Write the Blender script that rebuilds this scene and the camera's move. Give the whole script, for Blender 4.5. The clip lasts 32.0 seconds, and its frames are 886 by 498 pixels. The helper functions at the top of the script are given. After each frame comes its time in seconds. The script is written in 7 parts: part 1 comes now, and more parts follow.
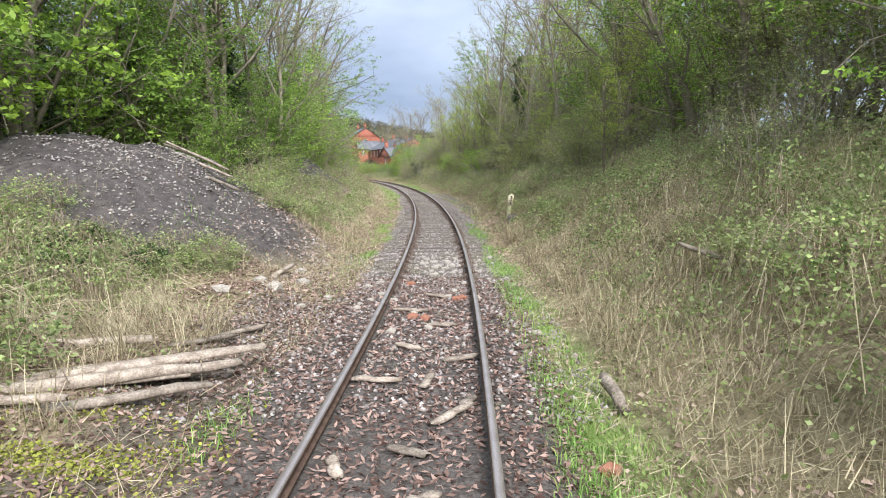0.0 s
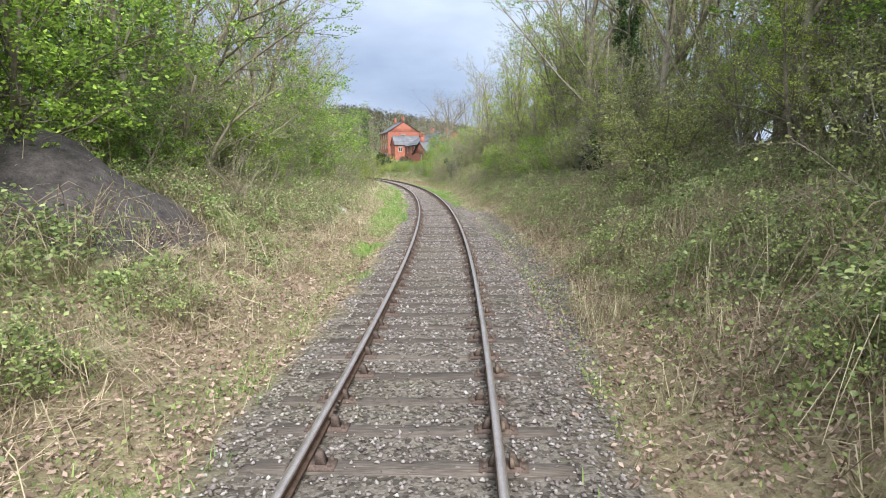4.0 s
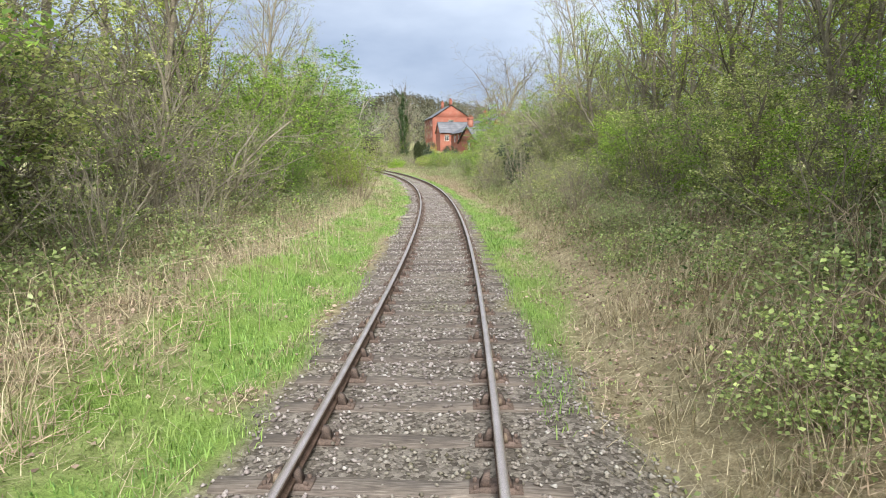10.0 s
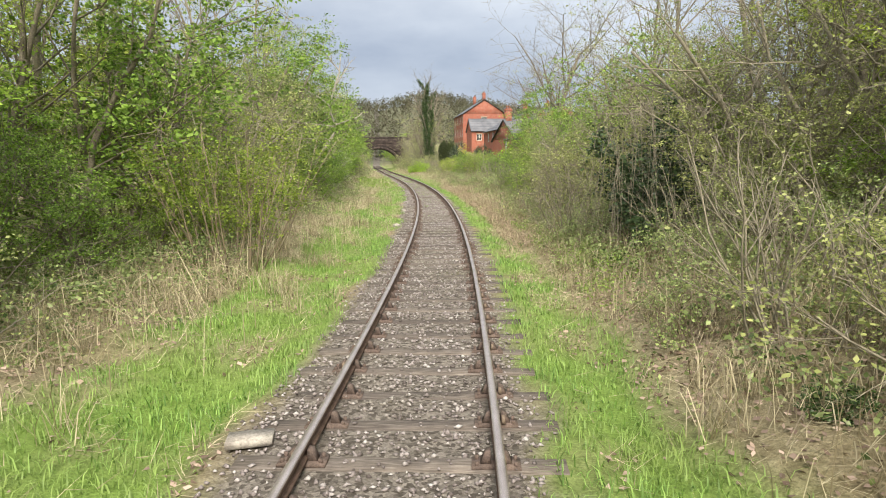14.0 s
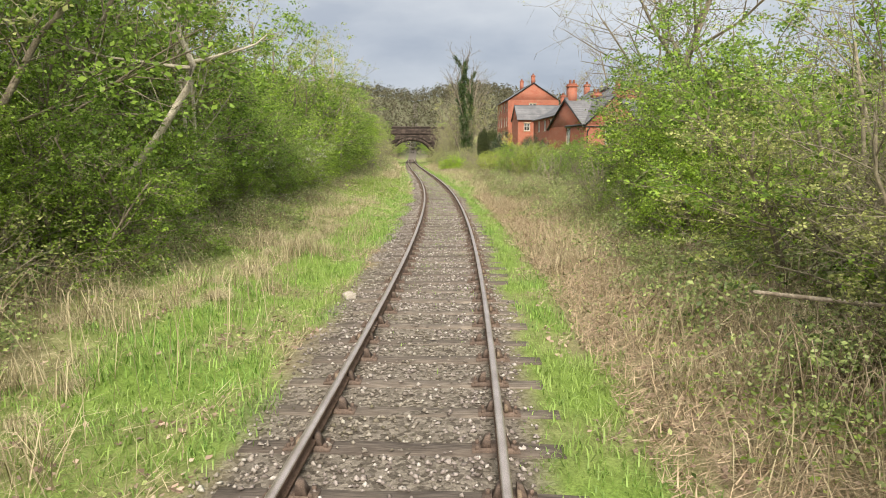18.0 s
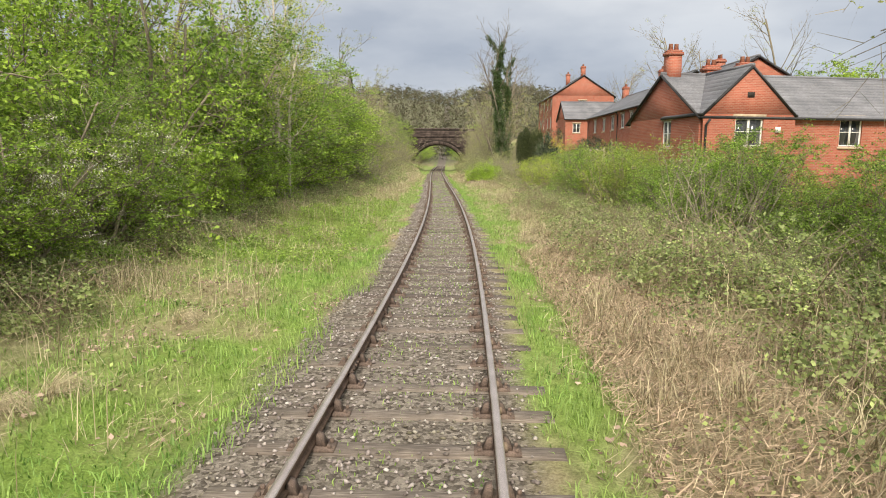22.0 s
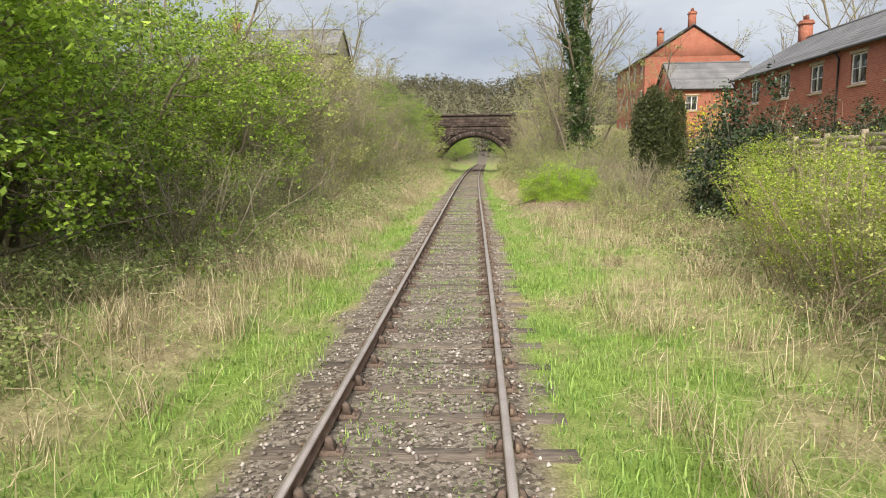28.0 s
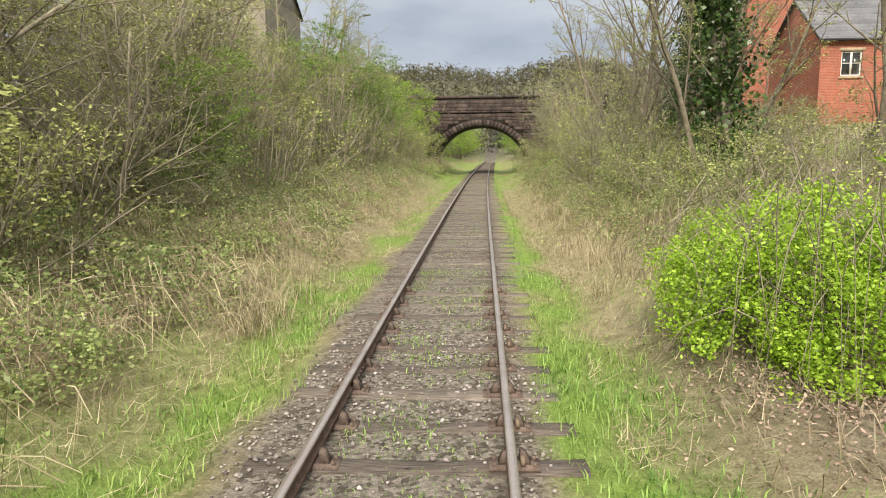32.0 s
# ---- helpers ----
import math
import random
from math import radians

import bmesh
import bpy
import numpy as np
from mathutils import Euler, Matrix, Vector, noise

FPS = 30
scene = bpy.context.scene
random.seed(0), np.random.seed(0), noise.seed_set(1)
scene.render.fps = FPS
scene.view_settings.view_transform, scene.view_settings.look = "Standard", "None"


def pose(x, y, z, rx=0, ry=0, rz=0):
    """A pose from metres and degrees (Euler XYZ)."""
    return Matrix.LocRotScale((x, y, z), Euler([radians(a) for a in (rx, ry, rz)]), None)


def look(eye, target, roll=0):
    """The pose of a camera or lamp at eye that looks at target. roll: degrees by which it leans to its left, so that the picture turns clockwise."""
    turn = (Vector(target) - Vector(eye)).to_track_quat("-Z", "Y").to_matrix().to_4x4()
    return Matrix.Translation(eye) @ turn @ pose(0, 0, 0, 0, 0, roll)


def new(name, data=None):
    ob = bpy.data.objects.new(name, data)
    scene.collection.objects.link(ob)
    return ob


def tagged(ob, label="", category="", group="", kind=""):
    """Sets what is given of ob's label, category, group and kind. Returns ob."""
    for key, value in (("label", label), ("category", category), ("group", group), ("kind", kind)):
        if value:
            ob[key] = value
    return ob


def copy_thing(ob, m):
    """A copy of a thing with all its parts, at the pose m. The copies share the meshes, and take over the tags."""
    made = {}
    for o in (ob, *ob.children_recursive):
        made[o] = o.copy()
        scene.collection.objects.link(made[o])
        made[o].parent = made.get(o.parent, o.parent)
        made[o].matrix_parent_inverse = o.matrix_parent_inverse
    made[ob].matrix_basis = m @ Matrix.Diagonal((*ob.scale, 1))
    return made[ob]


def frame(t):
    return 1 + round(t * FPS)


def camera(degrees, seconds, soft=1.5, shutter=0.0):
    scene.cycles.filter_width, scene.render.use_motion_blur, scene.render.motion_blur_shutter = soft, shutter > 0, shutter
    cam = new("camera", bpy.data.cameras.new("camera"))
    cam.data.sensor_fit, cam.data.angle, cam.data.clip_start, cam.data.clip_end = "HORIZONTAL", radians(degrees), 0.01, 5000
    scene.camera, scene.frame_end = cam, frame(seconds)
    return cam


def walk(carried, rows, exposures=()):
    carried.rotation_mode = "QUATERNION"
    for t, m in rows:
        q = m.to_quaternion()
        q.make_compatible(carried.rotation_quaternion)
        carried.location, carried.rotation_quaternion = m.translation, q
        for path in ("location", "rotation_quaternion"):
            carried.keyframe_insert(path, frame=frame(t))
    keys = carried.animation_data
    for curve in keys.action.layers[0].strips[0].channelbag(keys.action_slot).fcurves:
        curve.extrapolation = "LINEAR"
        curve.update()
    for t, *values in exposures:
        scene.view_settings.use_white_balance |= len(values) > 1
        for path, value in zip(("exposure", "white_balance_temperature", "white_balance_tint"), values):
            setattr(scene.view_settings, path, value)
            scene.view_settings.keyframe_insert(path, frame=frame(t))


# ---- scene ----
cam = camera(67.2, 32.0, 1.0)
PATH = [
    (0.0, (0.537, 0.000, 2.156), (0.088, 9.914, 0.925), -0.03),
    (0.5, (0.523, 3.078, 2.156), (-0.014, 12.984, 0.900), -0.07),
    (1.0, (0.483, 6.113, 2.156), (-0.142, 16.015, 0.911), -0.21),
    (1.5, (0.418, 9.106, 2.156), (-0.293, 18.995, 0.854), -0.27),
    (2.0, (0.328, 12.056, 2.156), (-0.469, 21.940, 0.861), -0.28),
    (2.5, (0.215, 14.955, 2.156), (-0.675, 24.828, 0.838), -0.24),
    (3.0, (0.081, 17.794, 2.156), (-0.902, 27.661, 0.865), -0.27),
    (3.5, (-0.074, 20.572, 2.156), (-1.147, 30.434, 0.896), -0.33),
    (4.5, (-0.441, 26.008, 2.156), (-1.673, 35.850, 0.889), -0.25),
    (5.5, (-0.883, 31.321, 2.156), (-2.251, 41.144, 0.883), -0.15),
    (6.0, (-1.129, 33.932, 2.156), (-2.562, 43.744, 0.864), -0.21),
    (6.5, (-1.391, 36.515, 2.156), (-2.904, 46.312, 0.840), -0.21),
    (7.0, (-1.668, 39.069, 2.156), (-3.258, 48.852, 0.828), -0.20),
    (7.5, (-1.960, 41.595, 2.156), (-3.626, 51.363, 0.815), -0.17),
    (8.0, (-2.264, 44.092, 2.156), (-4.005, 53.845, 0.797), -0.14),
    (8.5, (-2.584, 46.576, 2.156), (-4.381, 56.318, 0.798), -0.19),
    (9.0, (-2.920, 49.061, 2.156), (-4.774, 58.795, 0.808), -0.24),
    (9.5, (-3.273, 51.548, 2.156), (-5.182, 61.267, 0.785), -0.28),
    (10.0, (-3.642, 54.036, 2.156), (-5.608, 63.744, 0.779), -0.30),
    (10.5, (-4.029, 56.525, 2.156), (-6.060, 66.220, 0.784), -0.40),
    (11.0, (-4.432, 59.016, 2.156), (-6.529, 68.697, 0.786), -0.46),
    (11.5, (-4.852, 61.506, 2.156), (-7.016, 71.174, 0.791), -0.42),
    (12.0, (-5.288, 63.996, 2.156), (-7.518, 73.648, 0.787), -0.31),
    (12.5, (-5.741, 66.485, 2.156), (-8.028, 76.124, 0.790), -0.25),
    (13.0, (-6.211, 68.973, 2.156), (-8.554, 78.600, 0.806), -0.24),
    (13.5, (-6.698, 71.459, 2.156), (-9.098, 81.073, 0.809), -0.36),
    (14.0, (-7.201, 73.945, 2.156), (-9.658, 83.544, 0.812), -0.45),
    (14.5, (-7.721, 76.428, 2.156), (-10.250, 86.011, 0.824), -0.51),
    (15.5, (-8.797, 81.320, 2.156), (-11.467, 90.855, 0.758), 0.15),
    (16.5, (-9.907, 86.064, 2.156), (-12.722, 95.548, 0.693), 0.82),
    (17.0, (-10.480, 88.404, 2.156), (-13.370, 97.864, 0.689), 0.68),
    (17.5, (-11.072, 90.754, 2.156), (-14.039, 100.192, 0.697), 0.40),
    (18.0, (-11.683, 93.114, 2.156), (-14.729, 102.529, 0.715), 0.07),
    (18.5, (-12.315, 95.483, 2.156), (-15.430, 104.876, 0.718), -0.02),
    (19.0, (-12.967, 97.861, 2.156), (-16.152, 107.231, 0.716), -0.16),
    (19.5, (-13.638, 100.242, 2.156), (-16.891, 109.588, 0.719), -0.29),
    (20.0, (-14.325, 102.618, 2.156), (-17.646, 111.943, 0.737), -0.25),
    (20.5, (-15.029, 104.989, 2.156), (-18.401, 114.297, 0.742), -0.04),
    (21.0, (-15.748, 107.356, 2.156), (-19.169, 116.646, 0.750), 0.20),
    (21.5, (-16.482, 109.718, 2.156), (-19.953, 118.996, 0.786), 0.30),
    (22.0, (-17.230, 112.075, 2.156), (-20.748, 121.338, 0.801), 0.35),
    (22.5, (-17.998, 114.443, 2.156), (-21.578, 123.684, 0.817), 0.20),
    (23.0, (-18.790, 116.837, 2.156), (-22.432, 126.056, 0.837), 0.12),
    (23.5, (-19.607, 119.256, 2.156), (-23.308, 128.454, 0.853), 0.15),
    (24.0, (-20.447, 121.700, 2.156), (-24.206, 130.872, 0.834), 0.18),
    (24.5, (-21.312, 124.169, 2.156), (-25.128, 133.314, 0.813), 0.22),
    (25.0, (-22.202, 126.663, 2.156), (-26.074, 135.784, 0.809), 0.17),
    (25.5, (-23.116, 129.182, 2.156), (-27.043, 138.280, 0.809), 0.59),
    (26.5, (-25.030, 134.331, 2.156), (-29.053, 143.382, 0.783), -0.14),
    (27.5, (-27.064, 139.650, 2.156), (-31.157, 148.666, 0.757), -0.88),
    (28.0, (-28.114, 142.349, 2.156), (-32.234, 151.353, 0.754), -0.62),
    (28.5, (-29.170, 145.044, 2.156), (-33.315, 154.038, 0.767), -0.62),
    (29.0, (-30.233, 147.734, 2.156), (-34.397, 156.723, 0.791), -0.55),
    (29.5, (-31.299, 150.420, 2.156), (-35.478, 159.403, 0.800), -0.48),
    (30.0, (-32.369, 153.102, 2.156), (-36.557, 162.082, 0.806), -0.43),
    (30.5, (-33.440, 155.784, 2.156), (-37.638, 164.757, 0.793), -0.47),
    (31.0, (-34.515, 158.467, 2.156), (-38.720, 167.435, 0.779), -0.48),
    (31.5, (-35.591, 161.153, 2.156), (-39.800, 170.113, 0.739), -0.56),
    (32.0, (-36.670, 163.842, 2.156), (-40.881, 172.794, 0.700), -0.59),
]
walk(cam, [(t, look(eye, target, roll)) for t, eye, target, roll in PATH], [(0, 0.5, 6300, 10), (3, 0.52, 6300, 10), (7, 0.6, 6450, 9), (9, 0.6, 6500, 9), (12, 0.44, 6900, 9), (14, 0.46, 7200, 9), (18, 0.40, 7700, 9), (23, 0.32, 7700, 10), (28, 0.38, 7600, 10), (32, 0.36, 7600, 9)])

# ---- light: a bright overcast sky ----
SUN_UP, SUN_TURN = radians(38), radians(199)
world = bpy.data.worlds.new("sky")
scene.world = world
world.use_nodes = True
wn, wl = world.node_tree.nodes, world.node_tree.links
wn.clear()
w_out, w_bg = wn.new("ShaderNodeOutputWorld"), wn.new("ShaderNodeBackground")
w_sky = wn.new("ShaderNodeTexSky")
w_sky.sky_type, w_sky.sun_disc = "NISHITA", False
w_sky.sun_elevation, w_sky.sun_rotation = SUN_UP, SUN_TURN
w_sky.dust_density, w_sky.air_density = 2.0, 1.0
w_map = wn.new("ShaderNodeMapping")
w_map.inputs["Scale"].default_value = (2.0, 2.0, 5.5)
w_co = wn.new("ShaderNodeTexCoord")
w_noise = wn.new("ShaderNodeTexNoise")
w_noise.inputs["Scale"].default_value, w_noise.inputs["Detail"].default_value = 1.6, 6
w_ramp = wn.new("ShaderNodeValToRGB")
w_ramp.color_ramp.elements[0].position, w_ramp.color_ramp.elements[0].color = 0.36, (4.4, 5.0, 6.1, 1)
w_ramp.color_ramp.elements[1].position, w_ramp.color_ramp.elements[1].color = 0.66, (7.2, 7.7, 8.5, 1)
w_mix = wn.new("ShaderNodeMix")
w_mix.data_type = "RGBA"
w_mix.inputs[0].default_value = 0.88
wl.new(w_co.outputs["Generated"], w_map.inputs["Vector"])
wl.new(w_map.outputs["Vector"], w_noise.inputs["Vector"])
wl.new(w_noise.outputs["Fac"], w_ramp.inputs["Fac"])
wl.new(w_sky.outputs["Color"], w_mix.inputs[6])
# an overcast sky is about three times as bright overhead as at the horizon
w_sep, w_up, w_gain = wn.new("ShaderNodeSeparateXYZ"), wn.new("ShaderNodeValToRGB"), wn.new("ShaderNodeVectorMath")
w_gain.operation = "MULTIPLY"
w_up.color_ramp.elements[0].position, w_up.color_ramp.elements[0].color = 0.15, (0.97, 1.06, 1.22, 1)
w_up.color_ramp.elements[1].position, w_up.color_ramp.elements[1].color = 1.0, (3.2, 3.05, 2.7, 1)
wl.new(w_co.outputs["Generated"], w_sep.inputs[0])
wl.new(w_sep.outputs["Z"], w_up.inputs["Fac"])
wl.new(w_ramp.outputs["Color"], w_gain.inputs[0])
wl.new(w_up.outputs["Color"], w_gain.inputs[1])
wl.new(w_gain.outputs["Vector"], w_mix.inputs[7])
wl.new(w_mix.outputs[2], w_bg.inputs["Color"])
w_bg.inputs["Strength"].default_value = 0.072
wl.new(w_bg.outputs["Background"], w_out.inputs["Surface"])
sun = new("sun", bpy.data.lights.new("sun", "SUN"))
sun.data.energy, sun.data.angle, sun.data.color = 3.9, radians(20), (1.0, 0.96, 0.9)
sun.matrix_world = pose(0, 0, 60, 90 - 38, 0, 19)

# ---- small tools ----
rng = np.random.default_rng(7)


class Shape:
    """Collects corners and faces of one mesh."""

    def __init__(self):
        self.v, self.f, self.n = [], [], 0

    def add(self, v, f, mat=0):
        v = np.asarray(v, float).reshape(-1, 3)
        f = np.asarray(f, int)
        self.v.append(v)
        self.f.append((f + self.n, mat))
        self.n += len(v)
        return self

    def box(self, x0, x1, y0, y1, z0, z1, m=None, mat=0):
        v = np.array([(x, y, z) for z in (z0, z1) for y in (y0, y1) for x in (x0, x1)], float)
        if m is not None:
            v = v @ np.array(m.to_3x3()).T + np.array(m.translation)
        return self.add(v, [(0, 2, 3, 1), (4, 5, 7, 6), (0, 1, 5, 4), (2, 6, 7, 3), (0, 4, 6, 2), (1, 3, 7, 5)], mat)

    def prism(self, outline, lo, hi, put, mat=0):
        """An outline of (a, b) pairs pushed from lo to hi; put(a, b, depth) gives the place."""
        k = len(outline)
        v = [put(a, b, d) for d in (lo, hi) for a, b in outline]
        self.add(v, [(i, (i + 1) % k, k + (i + 1) % k, k + i) for i in range(k)], mat)
        n0 = self.n - 2 * k
        self.f.append((np.array([list(range(k))[::-1]]) + n0, mat))
        self.f.append((np.array([list(range(k, 2 * k))]) + n0, mat))
        return self

    def tube(self, pts, rad, sides=5, mat=0):
        pts = np.asarray(pts, float)
        rad = np.broadcast_to(np.asarray(rad, float), (len(pts),))
        t = np.gradient(pts, axis=0)
        t /= np.linalg.norm(t, axis=1)[:, None] + 1e-9
        ref = np.array((0.0, 0, 1)) if abs(t[0, 2]) < 0.9 else np.array((1.0, 0, 0))
        a = np.cross(t, ref)
        a /= np.linalg.norm(a, axis=1)[:, None] + 1e-9
        b = np.cross(t, a)
        ang = np.arange(sides) * 2 * np.pi / sides
        v = pts[:, None] + rad[:, None, None] * (np.cos(ang)[None, :, None] * a[:, None] + np.sin(ang)[None, :, None] * b[:, None])
        i = np.arange(len(pts) - 1)[:, None] * sides
        j = np.arange(sides)[None]
        k = (j + 1) % sides
        self.add(v.reshape(-1, 3), np.stack([i + j, i + k, i + sides + k, i + sides + j], -1).reshape(-1, 4), mat)
        if sides > 3:
            self.f.append((np.array([range(sides)])[:, ::-1] + self.n - len(pts) * sides, mat))
            self.f.append((np.array([range(sides)]) + self.n - sides, mat))
        return self

    def mesh(self, name, mats=(), smooth=False):
        me = bpy.data.meshes.new(name)
        v = np.concatenate(self.v) if self.v else np.zeros((0, 3))
        loops = np.concatenate([f.ravel() for f, _ in self.f])
        sizes = np.concatenate([np.full(len(f), f.shape[1]) for f, _ in self.f])
        mat = np.concatenate([np.full(len(f), m) for f, m in self.f])
        me.vertices.add(len(v))
        me.vertices.foreach_set("co", v.astype(np.float32).ravel())
        me.loops.add(len(loops))
        me.loops.foreach_set("vertex_index", loops.astype(np.int32))
        me.polygons.add(len(sizes))
        me.polygons.foreach_set("loop_start", np.r_[0, np.cumsum(sizes)[:-1]].astype(np.int32))
        me.polygons.foreach_set("material_index", mat.astype(np.int32))
        if smooth:
            me.polygons.foreach_set("use_smooth", np.ones(len(sizes), bool))
        me.update(calc_edges=True)
        me.validate()
        for m in mats if isinstance(mats, (tuple, list)) else (mats,):
            me.materials.append(m)
        return me


def part(name, shape, mats, parent=None, label="", smooth=False):
    me = shape.mesh(name, mats, smooth) if isinstance(shape, Shape) else shape
    ob = new(name, me)
    if parent is not None:
        ob.parent = parent
    return tagged(ob, label)


def empty(name, m=None, **tags):
    ob = new(name)
    ob.empty_display_size = 0.2
    if m is not None:
        ob.matrix_basis = m
    return tagged(ob, **tags)


# ---- the line of the track: distance s along it, u to its right ----
BEND = [2.84, 2.86, 2.93, 2.89, 2.64, 2.59, 2.59, 2.61, 2.77, 2.9, 2.55, 2.24, 1.93, 0.99, 0.26, -0.03, -0.25, -0.29, -0.29, -0.28, -0.27, -0.26, -0.25, -0.24, -0.23, -0.22]
LS = np.arange(-60, 330.1, 0.5)
bend = np.interp(LS, -10 + 12.0 * np.arange(len(BEND)), BEND) / 1000
LH = np.r_[0, np.cumsum((bend[1:] + bend[:-1]) * 0.25)]
LH -= np.interp(0, LS, LH)
mid = (LH[1:] + LH[:-1]) / 2
LX, LY = np.r_[0, np.cumsum(-np.sin(mid) * 0.5)], np.r_[0, np.cumsum(np.cos(mid) * 0.5)]
LX, LY = LX - np.interp(0, LS, LX), LY - np.interp(0, LS, LY)


def heading(s):
    return np.interp(s, LS, LH)


def on_line(s, u, z=0.0):
    """World places for distances s, offsets u and heights z."""
    s, u, z = np.broadcast_arrays(np.asarray(s, float), np.asarray(u, float), np.asarray(z, float))
    h = heading(s)
    x, y = np.interp(s, LS, LX), np.interp(s, LS, LY)
    past = s - np.clip(s, LS[0], LS[-1])
    near = np.clip(u, -60, 60)
    far = u - near
    return np.stack([x + near * np.cos(h) + far * 0.95 - past * np.sin(h), y + near * np.sin(h) + far * 0.31 + past * np.cos(h), z], -1)


def lumps(x, y, size, seed=0):
    """Cheap smooth noise in -1..1 for arrays."""
    x, y = np.asarray(x, float) / size, np.asarray(y, float) / size
    total = 0
    for k in range(4):
        a = seed * 1.7 + k * 2.4
        total = total + np.sin(x * np.cos(a) * (1 + 0.37 * k) * 2 + y * np.sin(a) * (1 + 0.37 * k) * 2 + a * 3 + 1.3 * np.sin(y * 1.1 + a + 0.7 * x))
    return total / 4


# heights of the banks at set offsets, along the line
BANK_S = np.array([-60, 0, 20, 35, 50, 62, 80, 95, 110, 140, 165, 185, 210, 232, 245, 300.0])
RIGHT = {3: [0.1, 0.1, 0.15, 0.1, 0.1, 0, 0, -0.1, -0.1, -0.15, -0.15, 0, 0.15, -0.15, -0.2, 0.0],
         5: [1.5, 1.5, 1.4, 1.2, 1.0, 0.7, 0.5, 0.2, -0.1, -0.2, -0.2, 0.3, 1.0, 0.8, 0.5, 0.3],
         8: [2.9, 2.9, 2.7, 2.4, 2.0, 1.6, 1.1, 0.4, -0.2, -0.4, -0.1, 0.9, 2.2, 3.6, 2.0, 1.0],
         13: [3.9, 3.9, 3.7, 3.4, 2.8, 2.2, 1.5, 0.5, -0.5, -0.6, 1.2, 1.8, 3.2, 5.4, 3.5, 2.0],
         25: [4.0, 4.0, 4.0, 3.8, 3.2, 2.6, 1.8, 0.6, -0.6, -0.6, 1.0, 2.4, 4.0, 5.9, 5.0, 4.0]}
LEFT = {3: [-0.2, -0.2, 0.0, 0.05, 0.1, 0, -0.1, -0.15, -0.15, -0.15, -0.1, 0.1, 0.15, -0.15, -0.2, 0.0],
        5: [0.0, 0.0, 0.5, 0.7, 0.7, 0.2, 0.0, -0.1, -0.1, -0.1, 0.1, 0.7, 1.2, 0.9, 0.5, 0.3],
        8: [0.4, 0.4, 1.2, 1.3, 1.2, 0.4, 0.2, 0.0, 0.0, 0.1, 0.5, 1.8, 2.8, 4.2, 2.0, 1.0],
        13: [1.0, 1.0, 1.8, 1.9, 1.6, 0.8, 0.5, 0.3, 0.4, 0.6, 1.3, 3.0, 4.4, 5.6, 3.5, 2.0],
        25: [1.6, 1.6, 2.4, 2.6, 2.2, 1.4, 1.0, 0.8, 0.9, 1.4, 2.4, 4.2, 5.4, 6.0, 5.0, 4.0]}


def ground_at(s, u):
    """Height of the ground; the rail tops are at 0."""
    s, u = np.broadcast_arrays(np.asarray(s, float), np.asarray(u, float))
    a = np.abs(u)
    z = np.interp(a, [0, 1.45, 2.1], [-0.205, -0.205, -0.30])
    for side, table in ((u > 0, RIGHT), (u <= 0, LEFT)):
        knots = [2.1, 3, 5, 8, 13, 25]
        levels = [np.full(s.shape, -0.30)] + [np.interp(s, BANK_S, table[k]) for k in knots[1:]]
        out = levels[0]
        for k in range(5):
            w = np.clip((a - knots[k]) / (knots[k + 1] - knots[k]), 0, 1)
            out = out + (levels[k + 1] - levels[k]) * w
        z = np.where(side & (a > 2.1), out, z)
    rough = np.clip((a - 1.9) / 2.0, 0, 1)
    z = z + rough * (0.17 * lumps(s, u, 1.1, 1) + 0.2 * lumps(s, u, 3.7, 2))
    # spoil heaps beside the line
    z = z + 1.55 * np.clip((1.28 - np.hypot((s - 17.0) / 4.2, (u + 8.2) / 4.4)) / 0.8, 0, 1) * (1 + 0.08 * lumps(s, u, 0.8, 5))
    z = z + 1.7 * np.clip(1.1 - np.hypot((s - 35) / 3.0, (u + 6.6) / 2.8), 0, 1)
    z = z + 0.33 * np.exp(-(((s - 24.0) / 1.4) ** 2) - ((u - 3.1) / 0.75) ** 2)
    # wooded hill ahead
    hill = np.clip((s - 300) / 170, 0, 1)
    return z + 27 * hill * hill * (3 - 2 * hill) * (1 + 0.16 * np.sin(u / 85 + 0.6)) * np.interp(u, [-200, 30, 120, 300], [1, 1, 0.45, 0.35])


def stand_at(s, u, turn=0.0, size=1.0, tall=None, sink=0.04):
    x, y, z = on_line(s, u, ground_at(s, u) - sink)
    return pose(x, y, z, 0, 0, turn) @ Matrix.Diagonal((size, size, tall or size, 1))


# ---- materials ----
def material(name, rough=0.8, metal=0.0, spec=0.3):
    m = bpy.data.materials.new(name)
    m.use_nodes = True
    b = m.node_tree.nodes["Principled BSDF"]
    b.inputs["Roughness"].default_value, b.inputs["Metallic"].default_value = rough, metal
    b.inputs["Specular IOR Level"].default_value = spec
    return m, m.node_tree.nodes, m.node_tree.links, b


def noise_node(n, l, scale, detail=4, vector=None, rough=0.6):
    t = n.new("ShaderNodeTexNoise")
    t.inputs["Scale"].default_value, t.inputs["Detail"].default_value, t.inputs["Roughness"].default_value = scale, detail, rough
    if vector is None:
        c = n.new("ShaderNodeTexCoord")
        vector = c.outputs["Object"]
    l.new(vector, t.inputs["Vector"])
    return t


